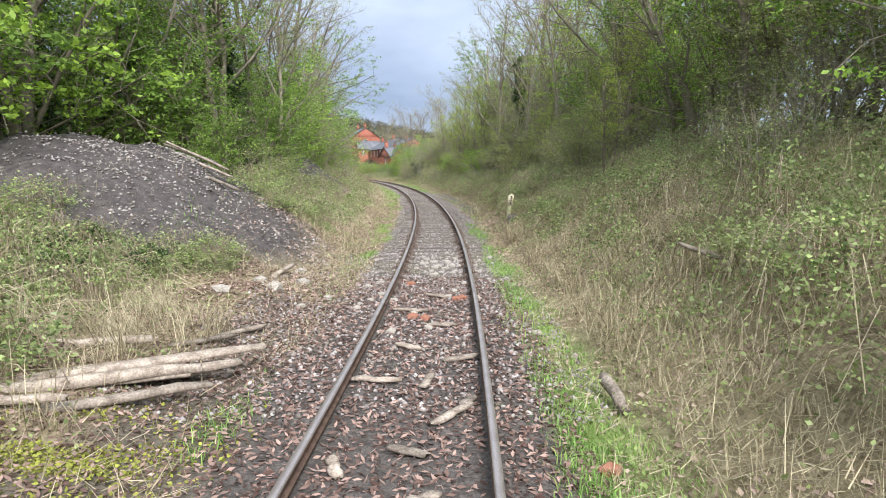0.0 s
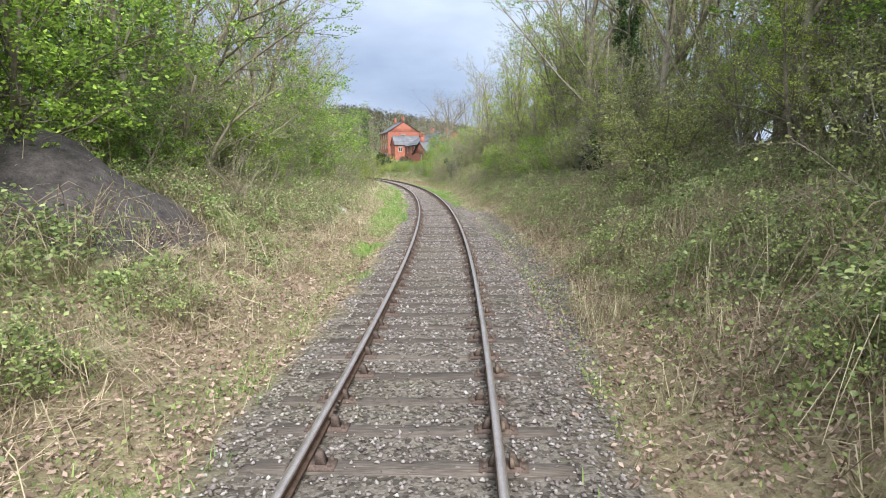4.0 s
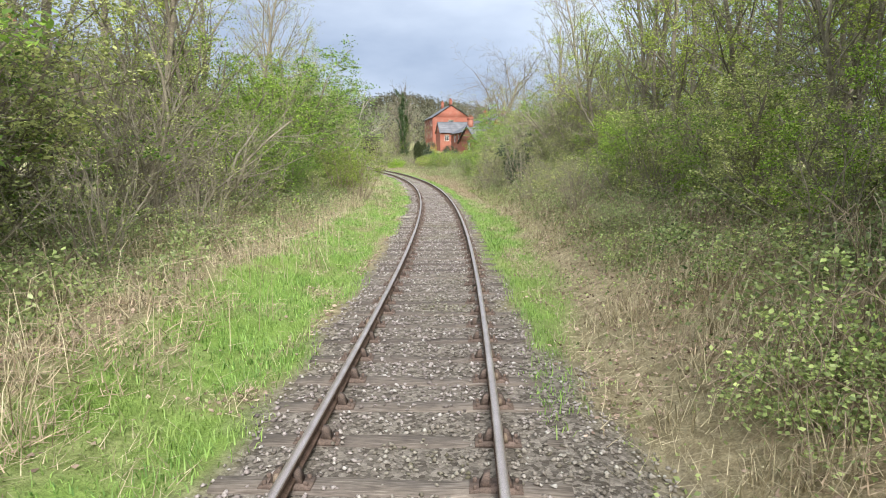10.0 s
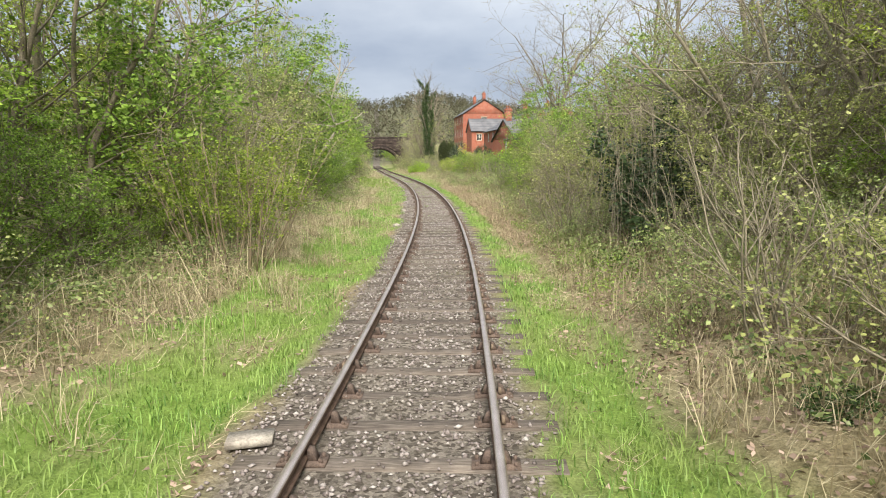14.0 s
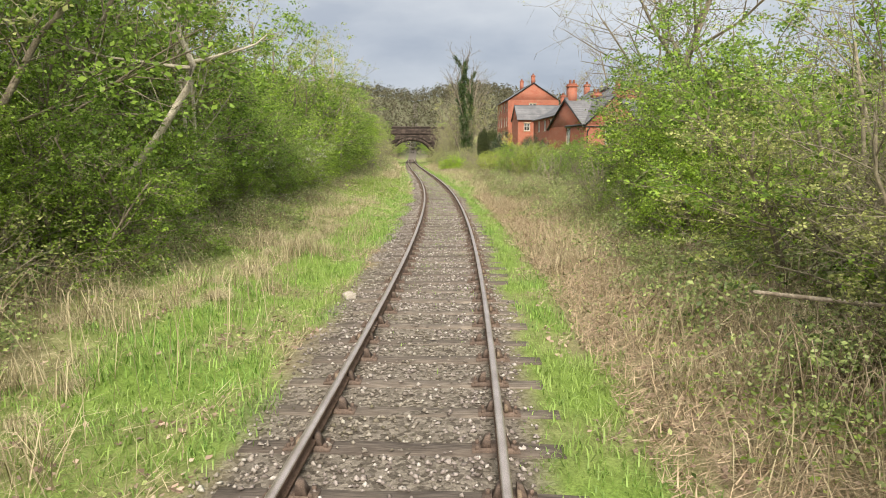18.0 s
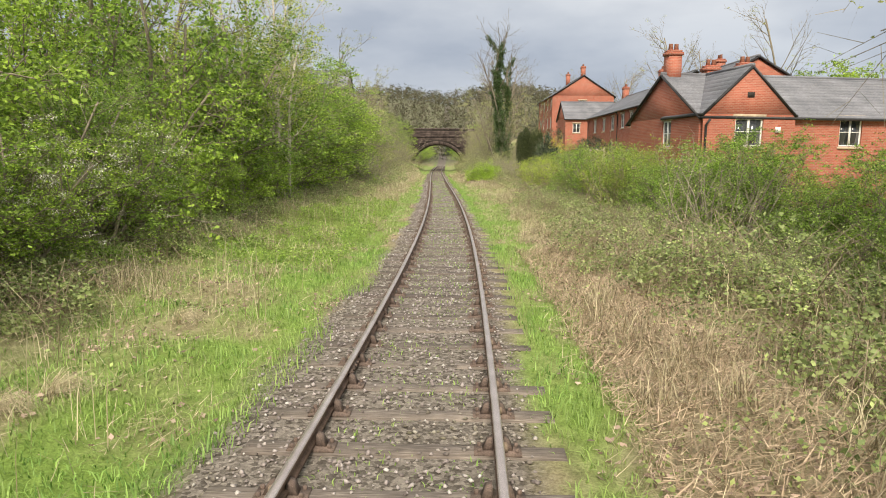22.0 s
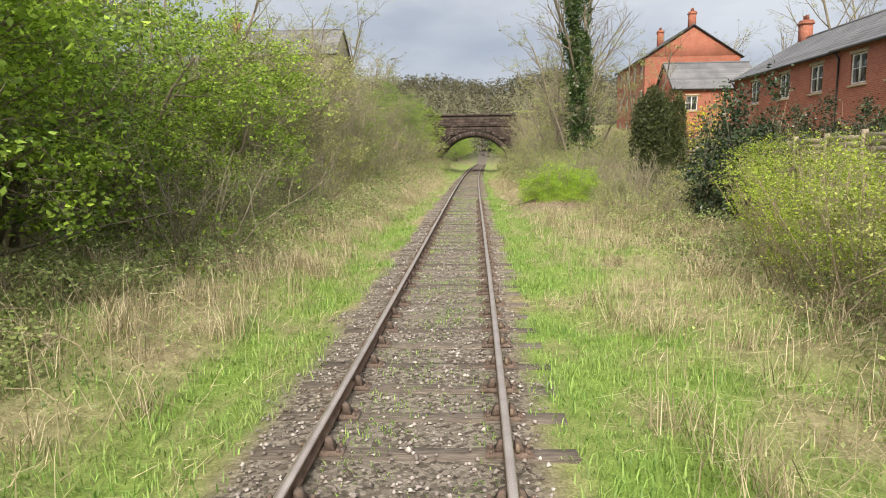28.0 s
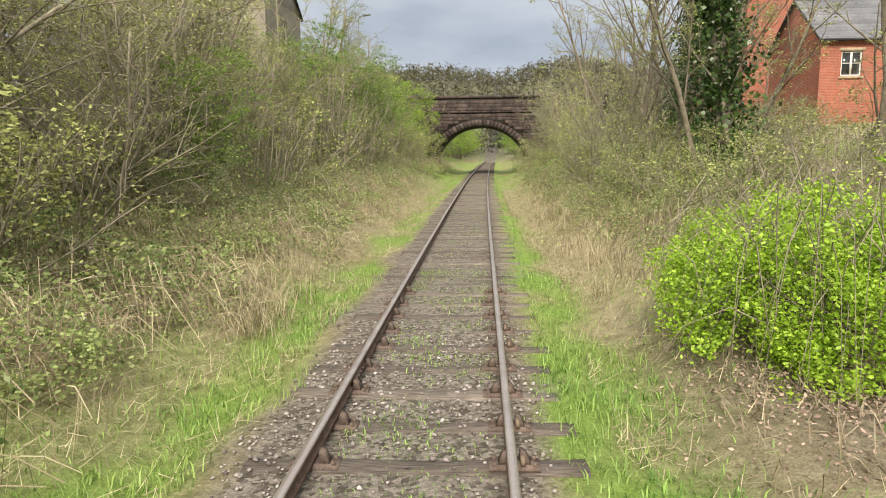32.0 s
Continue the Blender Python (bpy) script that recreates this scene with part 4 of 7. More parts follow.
part("eave_gutter", Shape().box(-0.18, -0.006, -0.36, 0.0, 4.93, 5.03), M_GUTTER, near)
part("downpipe", Shape().tube([(0.22, -0.53, 4.75), (0.12, -0.38, 4.5), (0.12, -0.38, 0)], 0.055, 6), M_GUTTER, near)
part("valley_lead", Shape().tube([(0.1, 0.0, 5.06), (2.45, 3.4, 7.2)], 0.05, 5), M_METAL, near)
part("wall_light", Shape().box(3.6, 3.83, -0.4, -0.29, 4.2, 4.45), M_WHITE, near)
part("air_brick", Shape().box(2.12, 2.47, -0.312, -0.28, 5.75, 6.0), M_SHADE_MORTAR, near)


def along(s, u, z=0.0, turn=90.0):
    """A house with its front wall facing the line at offset u, running ahead from s."""
    x, y, _ = on_line(s, u)
    return pose(x, y, z, 0, 0, math.degrees(heading(s)) + turn)


# terrace further on; each front faces the line, so its x axis points back along it
def terrace(s0, s1, u, base, eave, rise, wins, chimneys=(), pipes=(), depth=8.0):
    n = s1 - s0
    hole = tuple((n - (w - s0) - 0.62, n - (w - s0) + 0.62, eave - base - 1.75, eave - base - 0.45) for w in wins)
    low = tuple((a, b, 0.8, 2.1) for a, b, _, _ in hole)
    return brick_house(along(s1, u, base, -90), n, depth, eave - base, rise, hole + low, (), (), "terraced red-brick house with a grey slate roof", chimneys, None, pipes)


terrace(178.0, 190.5, 17.1, 0.9, 6.7, 2.3, (180.0, 183.4, 187.2), ((0.5, 4.0, 7.6, 9.3),), (0.25,))
terrace(169.5, 178.0, 17.0, 0.7, 6.75, 2.6, (171.1, 173.5, 176.2), ((0.5, 4.0, 7.9, 9.8),), (0.3, 8.2))
terrace(158.5, 169.5, 16.8, 0.5, 6.6, 2.3, (160.2, 162.9, 165.6, 168.3), ((5.0, 4.0, 8.0, 9.1),), (0.3, 10.7))
# side wing and three-storey house behind
brick_house(along(204.0, 17.1, 2.0, 0), 7.0, 6.0, 5.5, 2.3, ((1.0, 2.0, 3.6, 4.8),), (), (), "brick side wing with a grey slate roof")
g0 = 3.0
far_front = tuple((x, x + 1.1, z, z + 1.4) for z in (1.0, 3.7, 6.4) for x in (1.5, 5.0, 8.5, 11.5))
brick_house(along(227.0, 16.9, g0, -90), 13.5, 9.0, 8.3, 2.9, far_front, (), ((3.8, 5.0, 6.6, 7.6),), "tall three-storey red-brick house with slate roof", ((1.0, 4.5, 11.0, 12.9), (12.8, 4.5, 11.0, 12.6)))
# grey stone house up on the road, and houses glimpsed through the trees
stone = brick_house(along(211.5, -24.6, 4.0, 0), 11.5, 8.0, 8.0, 2.8, ((1.2, 2.2, 5.6, 7.0), (4.6, 5.6, 5.6, 7.0), (8.2, 9.2, 5.6, 7.0)), ((3.4, 4.6, 5.6, 7.0),), ((3.4, 4.6, 5.6, 7.0),), "grey limestone house with a slate roof above the cutting", ((0.6, 4.0, 9.8, 12.2),), M_STONEHOUSE)
for s0, u0 in ((83.0, -20.5), (97.0, -21.5)):
    brick_house(along(s0, u0, 2.0, 90), 11.0, 8.0, 5.6, 2.6, ((1.2, 2.4, 3.6, 4.9), (5.0, 6.2, 3.6, 4.9), (8.6, 9.8, 3.6, 4.9)), ((3.3, 4.7, 3.6, 4.9),), ((3.3, 4.7, 3.6, 4.9),), "pale brick house glimpsed behind trees", ((1.0, 4.0, 7.6, 9.2),), M_PALE_BRICK)


# ---- plants ----
def unit(v):
    return v / (np.linalg.norm(v, axis=-1, keepdims=True) + 1e-9)


def grow(r, p, d, length, rad, level, cfg, out):
    """One branch and its side branches; out gathers (level, points, radii)."""
    n = 6 if level == 0 else 2 if level >= cfg["deep"] else 4 if level == 1 else 3
    pts = [np.array(p, float)]
    d = unit(np.array(d, float))
    for _ in range(n - 1):
        d = unit(d + r.normal(0, cfg["wander"], 3) + np.array((0, 0, cfg["lift"][min(level, len(cfg["lift"]) - 1)])))
        pts.append(pts[-1] + d * length / (n - 1))
    pts = np.array(pts)
    tip = 0.35 if level < cfg["deep"] else 0.4
    out.append((level, pts, np.linspace(rad, rad * tip, n)))
    if level >= cfg["deep"]:
        return
    lo = cfg["bare"] if level == 0 else 0.25
    for k in range(cfg["kids"][level]):
        q = lo + (1 - lo) * (k + r.uniform(0, 1)) / cfg["kids"][level]
        i = min(int(q * (n - 1)), n - 2)
        at = pts[i] + (pts[i + 1] - pts[i]) * (q * (n - 1) - i)
        axis = unit(pts[i + 1] - pts[i])
        side = unit(np.cross(axis, r.normal(0, 1, 3)))
        ang = cfg["angle"] * r.uniform(0.7, 1.3)
        grow(r, at, axis * math.cos(ang) + side * math.sin(ang), length * cfg["ratio"] * r.uniform(0.7, 1.25) * (1.15 - 0.5 * q), max(rad * (1 - 0.6 * q) * 0.55, cfg["thin"]), level + 1, cfg, out)


def leaves(r, at, size, long=1.7, flat=0.0):
    """Small folded leaves at the given places."""
    n = len(at)
    a = unit(r.normal(0, 1, (n, 3)))
    b = unit(np.cross(a, r.normal(0, 1, (n, 3))))
    if flat:
        a[:, 2] *= 1 - flat
        b[:, 2] *= 1 - flat
        a, b = unit(a), unit(b)
    c = np.cross(a, b)
    s = (size * r.uniform(0.6, 1.35, n))[:, None]
    tip, wide = a * s * long / 2, b * s / 2
    v = np.stack([at - tip, at + wide + c * s * 0.15, at + tip, at - wide + c * s * 0.15], 1)
    f = np.arange(n)[:, None] * 4 + np.array([[0, 1, 2, 3]])
    return v.reshape(-1, 3), f


def slips(r, at, size, long=1.5):
    """Plain three-cornered leaves for dense crowns."""
    n = len(at)
    a = unit(r.normal(0, 1, (n, 3)))
    b = unit(np.cross(a, r.normal(0, 1, (n, 3))))
    s = (size * r.uniform(0.6, 1.4, n))[:, None]
    v = np.stack([at - a * s * long * 0.6, at + (b + 0.25 * a) * s * 0.6, at + (a * long * 0.8 - b * 0.35) * s], 1)
    return v.reshape(-1, 3), np.arange(n * 3).reshape(-1, 3)


def strips(r, pairs, wide):
    """Fine twigs as thin tapering strips."""
    p = np.array(pairs)
    d = unit(p[:, 1] - p[:, 0])
    w = unit(np.cross(d, r.normal(0, 1, d.shape))) * wide
    v = np.stack([p[:, 0] - w, p[:, 0] + w, p[:, 1] + w * 0.4, p[:, 1] - w * 0.4], 1)
    return v.reshape(-1, 3), np.arange(len(p) * 4).reshape(-1, 4)


def along_branches(r, out, levels, count, jitter, lo=0.15):
    segs = [(p[i], p[i + 1]) for lv, p, _ in out if lv in levels for i in range(len(p) - 1) if (i + 1) / (len(p) - 1) > lo]
    a, b = np.array([s[0] for s in segs]), np.array([s[1] for s in segs])
    w = np.linalg.norm(b - a, axis=1)
    k = r.choice(len(segs), count, p=w / w.sum())
    t = r.uniform(0, 1, (count, 1))
    return a[k] * (1 - t) + b[k] * t + r.normal(0, jitter, (count, 3))


def sprays(r, out, levels, count, jitter, each=15):
    """Leaf places in flat sprays on the twigs, with gaps between them."""
    heart = along_branches(r, out, levels, max(count // each, 4), jitter)
    k = r.integers(0, len(heart), count)
    wide = 0.09 + 0.09 * r.uniform(0, 1, len(heart))
    return heart[k] + r.normal(0, 1, (count, 3)) * (wide[k, None] * np.array((1.0, 1.0, 0.38)))


class Kind:
    """A kind of plant, built once and then copied."""

    def __init__(self, root):
        self.root, self.used = root, False

    def put(self, m, label=""):
        if not self.used:
            self.used = True
            self.root.matrix_basis = m
            ob = self.root
        else:
            ob = copy_thing(self.root, m)
        if label:
            ob["label"] = label
        return ob


def woody(name, label, category, seed, stems, cfg, leaf=None, leaf_n=0, leaf_size=0.07, jitter=0.1, bark=None, trunk_sides=7, leaf_levels=None, group=""):
    r = np.random.default_rng(seed)
    out = []
    for k in range(stems):
        a = r.uniform(0, 6.28)
        lean = cfg.get("lean", 0.1) * r.uniform(0.4, 1.3)
        foot = np.array((math.cos(a), math.sin(a), 0)) * cfg.get("spread", 0.0) * r.uniform(0.3, 1)
        d = np.array((math.cos(a) * math.sin(lean), math.sin(a) * math.sin(lean), math.cos(lean)))
        grow(r, foot - np.array((0, 0, 0.15)), d, cfg["tall"] * r.uniform(0.8, 1.1), cfg["thick"], 0, cfg, out)
    root = empty(name, label=label, category=category, group=group)
    wood, twig = Shape(), []
    for lv, p, rd in out:
        if lv == 0:
            wood.tube(p, rd, trunk_sides)
        elif lv < cfg["deep"]:
            wood.tube(p, rd, 3)
        else:
            twig.append((p[0], p[-1]))
    part("trunk", wood, bark or M_BARK, root, "", True)
    tagged(part("twigwork", Shape().add(*strips(r, twig, cfg["thin"] * 0.9)), M_TWIG, root), kind="stuff")
    if leaf:
        lv = leaf_levels or (cfg["deep"], cfg["deep"] - 1)
        tagged(part("crown", Shape().add(*leaves(r, sprays(r, out, lv, leaf_n, jitter), leaf_size, 1.7, 0.42)), leaf, root), kind="stuff")
    return Kind(root), out


HAW = dict(deep=3, tall=5.2, thick=0.075, kids=(10, 6, 4), angle=0.9, ratio=0.5, wander=0.16, lift=(0.05, 0.06, 0.02), bare=0.05, thin=0.006, lean=0.4, spread=0.5)
hawthorns = [woody("hawthorn", "bushy hawthorn in fresh green spring leaf", "tree", 20 + k, 4, HAW, (M_LEAF, M_LEAF_G, M_LEAF_P)[k], (17000, 15500, 11000)[k], 0.055, 0.14)[0] for k in range(3)]
THICK = dict(HAW, kids=(8, 5, 3))
thickets = [woody("thicket_tree", "leafy thicket tree further back from the line", "tree", 30 + k, 4, THICK, (M_LEAF, M_LEAF_G)[k], 5200, 0.085, 0.2)[0] for k in range(2)]
ASH = dict(deep=3, tall=9.0, thick=0.11, kids=(12, 5, 4), angle=0.7, ratio=0.36, wander=0.1, lift=(0.04, 0.1, 0.06), bare=0.2, thin=0.006, lean=0.12, spread=0.5)
saplings = [woody("young_tree", "slender young tree with thin pale spring leaf", "tree", 40 + k, 2, ASH, (M_LEAF_Y, M_LEAF_P, M_LEAF_Y)[k], (6500, 3600, 6500)[k], 0.046, 0.13)[0] for k in range(3)]
BARE = dict(deep=4, tall=11.0, thick=0.17, kids=(9, 5, 4, 3), angle=0.62, ratio=0.45, wander=0.1, lift=(0.03, 0.08, 0.05, 0.02), bare=0.28, thin=0.008, lean=0.08)
birch = woody("slender_birch", "slender pale-stemmed tree in fresh leaf", "tree", 52, 3, dict(ASH, spread=0.9, lean=0.07, thick=0.09, bare=0.3), M_LEAF_Y, 6500, 0.055, 0.15, M_BIRCH)[0]
bare_trees = [woody("bare_tree", "tall leafless tree with fine grey twigs", "tree", 60 + k, 1, BARE, M_LEAF_P, 500, 0.06, 0.05)[0] for k in range(2)]
CROWN = dict(BARE, tall=12.5, thick=0.19, kids=(13, 6, 4, 3), angle=0.8, ratio=0.46, bare=0.22, lean=0.1)
crown_trees = [woody("tall_tree", "tall tree with dark branches in thin fresh leaf", "tree", 140 + k, 1 + k, CROWN, (M_LEAF_G, M_LEAF)[k], (8000, 9000)[k], 0.06, 0.14)[0] for k in range(2)]
fine_tree = woody("fine_twigged_tree", "tall leafless tree with a haze of fine grey twigs", "tree", 145, 1, dict(BARE, tall=13.5, thick=0.12, kids=(15, 7, 5, 4), angle=0.66, ratio=0.38, bare=0.25, thin=0.006), M_LEAF_P, 4000, 0.036, 0.05, M_TWIG)[0]
blossom_kind, blossom_out = woody("blackthorn", "blackthorn bush with clusters of white blossom", "tree", 26, 4, HAW, M_LEAF, 9000, 0.05, 0.14)
b_rng = np.random.default_rng(27)
tagged(part("blossom", Shape().add(*leaves(b_rng, sprays(b_rng, blossom_out, (2, 3), 3600, 0.08, 24), 0.04, 1.1, 0.2)), M_BLOSSOM, blossom_kind.root, "white blossom clusters"), kind="stuff")
SCRUB = dict(deep=2, tall=2.3, thick=0.022, kids=(6, 4), angle=0.6, ratio=0.42, wander=0.15, lift=(0.02, 0.02), bare=0.15, thin=0.004, lean=0.5, spread=0.55)
scrubs = [woody("scrub_bush", "twiggy grey-brown scrub with pale opening buds", "bush", 80 + k, 14, SCRUB, (M_LEAF_P, M_BRAMBLE, M_LEAF_P)[k], (3000, 3800, 700)[k], (0.034, 0.036, 0.03)[k], 0.10, M_TWIG, 3)[0] for k in range(3)]
WILLOW = dict(deep=2, tall=2.9, thick=0.02, kids=(6, 3), angle=0.4, ratio=0.36, wander=0.08, lift=(0.06, 0.08), bare=0.2, thin=0.004, lean=0.45, spread=0.9)
willow = woody("willow_bush", "rounded willow bush in yellow-green young leaf", "bush", 90, 26, WILLOW, M_LEAF_W, 7400, 0.038, 0.08, M_CANE, 4)[0]


def mound(name, label, seed, leaf, canes, leaf_n, size, wide=1.3, tall=1.0, cane_mat=None, inner=0.55, lift=0.0, tight=0.12, share=0.72):
    """A low bush of arching canes under leaf."""
    r = np.random.default_rng(seed)
    root = empty(name, label=label, category="bush")
    sh = Shape()
    for _ in range(canes):
        a, b = r.uniform(0, 6.28), r.uniform(0, 6.28)
        p0 = np.array((math.cos(a), math.sin(a), 0)) * wide * 0.7 * math.sqrt(r.uniform(0, 1))
        reach, up = r.uniform(0.5, 1.2) * wide, r.uniform(0.5, 1.25) * tall
        t = np.linspace(0, 1, 5)[:, None]
        p = p0 + np.array((math.cos(b), math.sin(b), 0)) * reach * t + np.array((0, 0, 1)) * up * 3.2 * t * (1.05 - t) / 0.9
        p += r.normal(0, 0.03, p.shape)
        p[0, 2] = -0.1
        sh.tube(p, np.linspace(0.009, 0.003, 5), 3)
    tagged(part("cane_tangle", sh, cane_mat or M_CANE, root), kind="stuff")
    n = leaf_n
    d = unit(r.normal(0, 1, (n, 3)))
    d[:, 2] = np.abs(d[:, 2])
    az = np.arctan2(d[:, 1], d[:, 0])
    bumpy = 1 + 0.22 * np.sin(az * 3 + seed) * np.cos(d[:, 2] * 5 + seed) + 0.15 * np.sin(az * 7 + d[:, 2] * 9)
    q = d * (np.array((wide, wide, tall)) * (r.uniform(inner, 1.0, (n, 1)) ** 0.6)) * bumpy[:, None] + r.normal(0, 0.06, (n, 3))
    heart = q[r.integers(0, n, max(24, n // 70))]
    near_to = heart[r.integers(0, len(heart), n)] + r.normal(0, tight, (n, 3)) * np.array((wide, wide, tall * 0.6))
    q = np.where(r.uniform(0, 1, (n, 1)) < share, near_to, q)
    floor = lift * tall * (0.65 + 0.45 * np.sin(np.arctan2(q[:, 1], q[:, 0]) * 2 + 1.0) + 0.3 * np.sin(q[:, 0] * 5))
    q[:, 2] = np.abs(q[:, 2]) * (1 - lift) + np.maximum(floor, 0)
    tagged(part("foliage", Shape().add(*leaves(r, q, size, 1.5, 0.45)), leaf, root), kind="stuff")
    return Kind(root)


brambles = [mound("bramble", "tangled bramble thicket with arching canes", 110, M_BRAMBLE, 46, 2600, 0.046), mound("bramble", "tangled bramble thicket with arching canes", 111, M_BRAMBLE, 60, 1900, 0.044, 1.4, 0.85), mound("bramble", "low bramble patch with bare dry canes", 112, M_BRAMBLE, 90, 1100, 0.042, 1.3, 0.7)]
nettles = mound("green_undergrowth", "low patch of fresh green undergrowth", 113, M_HERB, 20, 3200, 0.04, 1.1, 0.45)
ivy_patch = mound("ivy_patch", "low patch of dark green ivy on the bank", 119, M_IVY, 16, 3200, 0.055, 0.9, 0.45)
holly = mound("holly_bush", "dark glossy holly bush beside the line", 114, M_DARK, 40, 6000, 0.06, 0.95, 2.7, M_TWIG, 0.4, 0.45)
lime = mound("lime_green_shrub", "rounded shrub with bright lime-green leaves", 115, M_BRIGHT, 150, 50000, 0.033, 1.85, 1.75, M_TWIG, 0.5, 0.16, 0.06, 0.92)
red_bush = mound("red_leaved_shrub", "garden shrub with dark red leaves", 116, M_RED, 30, 2600, 0.07, 1.2, 1.5)
forsythia = mound("yellow_shrub", "garden shrub in yellow blossom", 117, M_YELLOW, 30, 2600, 0.06, 1.1, 2.6)
hedge = mound("evergreen_shrub", "dark green clipped evergreen shrub", 118, M_DARK, 20, 6500, 0.09, 1.6, 2.9, M_TWIG, 0.7)


def conifer_kind():
    r = np.random.default_rng(31)
    root = empty("conifer", label="dense dark green columnar conifer in a garden", category="tree")
    part("trunk", Shape().tube([(0, 0, -0.1), (0, 0, 2.2), (0.02, 0, 4.4)], (0.13, 0.09, 0.02), 7), M_BARK, root)
    at = []
    for k in range(11):
        turn, off = k * 2.4, 0.0 if k == 0 else r.uniform(0.5, 0.85)
        top, rad = (4.9 if k == 0 else r.uniform(4.1, 4.85)), r.uniform(0.4, 0.52)
        n = 2300
        z = r.uniform(0, 1, n)
        a = r.uniform(0, 6.28, n)
        w = rad * np.minimum(1, (1.03 - z) * 6.0) ** 0.8 * (1 + 0.16 * np.sin(a * 3 + z * 14 + k)) * r.uniform(0.6, 1.05, n)
        at.append(np.stack([math.cos(turn) * off * (1 - 0.12 * z) + np.cos(a) * w, math.sin(turn) * off * (1 - 0.12 * z) + np.sin(a) * w, 0.02 + z * top], -1) + r.normal(0, 0.05, (n, 3)))
    at = np.concatenate(at)
    part("foliage", Shape().add(*leaves(r, at, 0.05, 2.4)), M_CONIFER, root)
    return Kind(root)


conifers = conifer_kind()


def ivy_tree_kind(seed, tall=13.5):
    cfg = dict(BARE, tall=tall, thick=0.26, bare=0.45, kids=(10, 5, 4, 2))
    kind, out = woody("ivy_clad_tree", "tall leafless tree with its trunk wrapped in ivy", "tree", seed, 1, cfg)
    r = np.random.default_rng(seed + 1)
    at = []
    for lv, p, rd in out:
        if lv == 0 or (lv == 1 and r.uniform() < 0.45):
            n = 11000 if lv == 0 else 700
            t = r.uniform(0, 0.82 if lv == 0 else 0.5, n) * (len(p) - 1)
            i = t.astype(int)
            c = p[i] + (p[i + 1] - p[i]) * (t - i)[:, None]
            thick = ((1.25 if lv == 0 else 0.42) * (1.05 - t / (len(p) - 1)) + 0.1) * (0.8 + 0.35 * np.sin(t * 9 + lv))
            at.append(c + unit(r.normal(0, 1, (n, 3))) * (thick * r.uniform(0.4, 1.1, n))[:, None])
    part("ivy", Shape().add(*leaves(r, np.concatenate(at), 0.11, 1.2)), M_IVY, kind.root, "dark green ivy")
    return kind


ivy_trees = [ivy_tree_kind(71), ivy_tree_kind(75, 10.0)]

rp = random.Random(12)


def scatter(kinds, s0, s1, step, u0, u1, lo, hi, skip=0.0, tall=(0.9, 1.15)):
    """Plants along a stretch, at uneven steps."""
    s = s0 + rp.uniform(0, step)
    while s < s1:
        if rp.random() >= skip:
            k, u = rp.uniform(lo, hi), rp.uniform(u0, u1)
            m = stand_at(s, u, rp.uniform(0, 360), k, k * rp.uniform(*tall))
            if spoil_shade_at(s, u) < 0.35:
                rp.choice(kinds).put(m)
        s += step * rp.uniform(0.7, 1.3)


# left side of the line
scatter(hawthorns, 24, 68, 3.2, -10.0, -8.0, 0.9, 1.15)
scatter(thickets, 22, 165, 5.0, -15.0, -12.0, 0.85, 1.15)
scatter(scrubs[1:2] + hawthorns[:2], 96, 142, 3.2, -7.9, -7.0, 0.5, 0.65)
scatter(hawthorns[:2], 77, 92, 3.4, -9.8, -7.8, 0.95, 1.3)
scatter(hawthorns[:2], 103, 148, 3.4, -9.9, -8.3, 0.95, 1.3)
scatter(hawthorns[:2], 148, 161, 3.4, -9.4, -8.2, 1.0, 1.2)
scatter(scrubs + saplings[1:2], 58, 78, 2.6, -8.6, -6.2, 0.9, 1.3)
scatter(bare_trees, 64, 84, 6, -12, -10, 0.6, 0.8)
scatter(thickets, -4, 24, 3.4, -15, -12, 1.0, 1.3)
scatter(saplings, 22, 160, 6.5, -11.5, -9.5, 0.85, 1.1)
scatter(bare_trees, -5, 165, 10, -18, -13, 0.85, 1.15)
ivy_trees[1].put(stand_at(27, -11.8, 40, 1.0))
ivy_trees[1].put(stand_at(30, -8.6, 200, 0.95))
scatter(brambles, 3, 13, 2.4, -7.5, -4.6, 0.7, 1.0)
scatter(brambles[:1], 9, 14, 2.2, -6.5, -4.6, 0.8, 1.1)
scatter(brambles, 19, 46, 2.6, -6.8, -4.6, 1.0, 1.45)
scatter(brambles, 34, 76, 2.7, -7.0, -4.7, 0.9, 1.3)
scatter(scrubs, 20, 56, 4.0, -6.6, -5.2, 0.7, 1.0, 0.1)
scatter(brambles[2:] + scrubs, 60, 84, 3.0, -5.6, -4.4, 0.6, 0.9, 0.15)
scatter(brambles, 92, 148, 3.2, -6.6, -5.0, 0.7, 1.0, 0.1)
scatter(scrubs[2:] + scrubs[:1], 158, 172, 2.0, -7.2, -5.0, 0.8, 1.1)
for s, u, k in ((150.0, -8.5, 1.15), (152.6, -8.0, 1.1), (155.5, -8.1, 1.2), (147.0, -8.7, 1.2), (158.0, -9.0, 1.1), (143.0, -8.9, 1.2), (139.5, -9.0, 1.15)):
    hawthorns[rp.randrange(2)].put(stand_at(s, u, rp.uniform(0, 360), k))
for s, u, k in ((141.0, -6.9, 0.95), (144.5, -7.4, 1.0), (137.0, -7.6, 0.9), (112.0, -7.2, 0.9)):
    birch.put(stand_at(s, u, rp.uniform(0, 360), k))
scatter([nettles], 130, 147, 3.5, -5.8, -4.4, 0.6, 0.9)
willow.put(stand_at(88, -4.2, 10, 1.0))
willow.put(stand_at(91, -5.2, 80, 0.85))
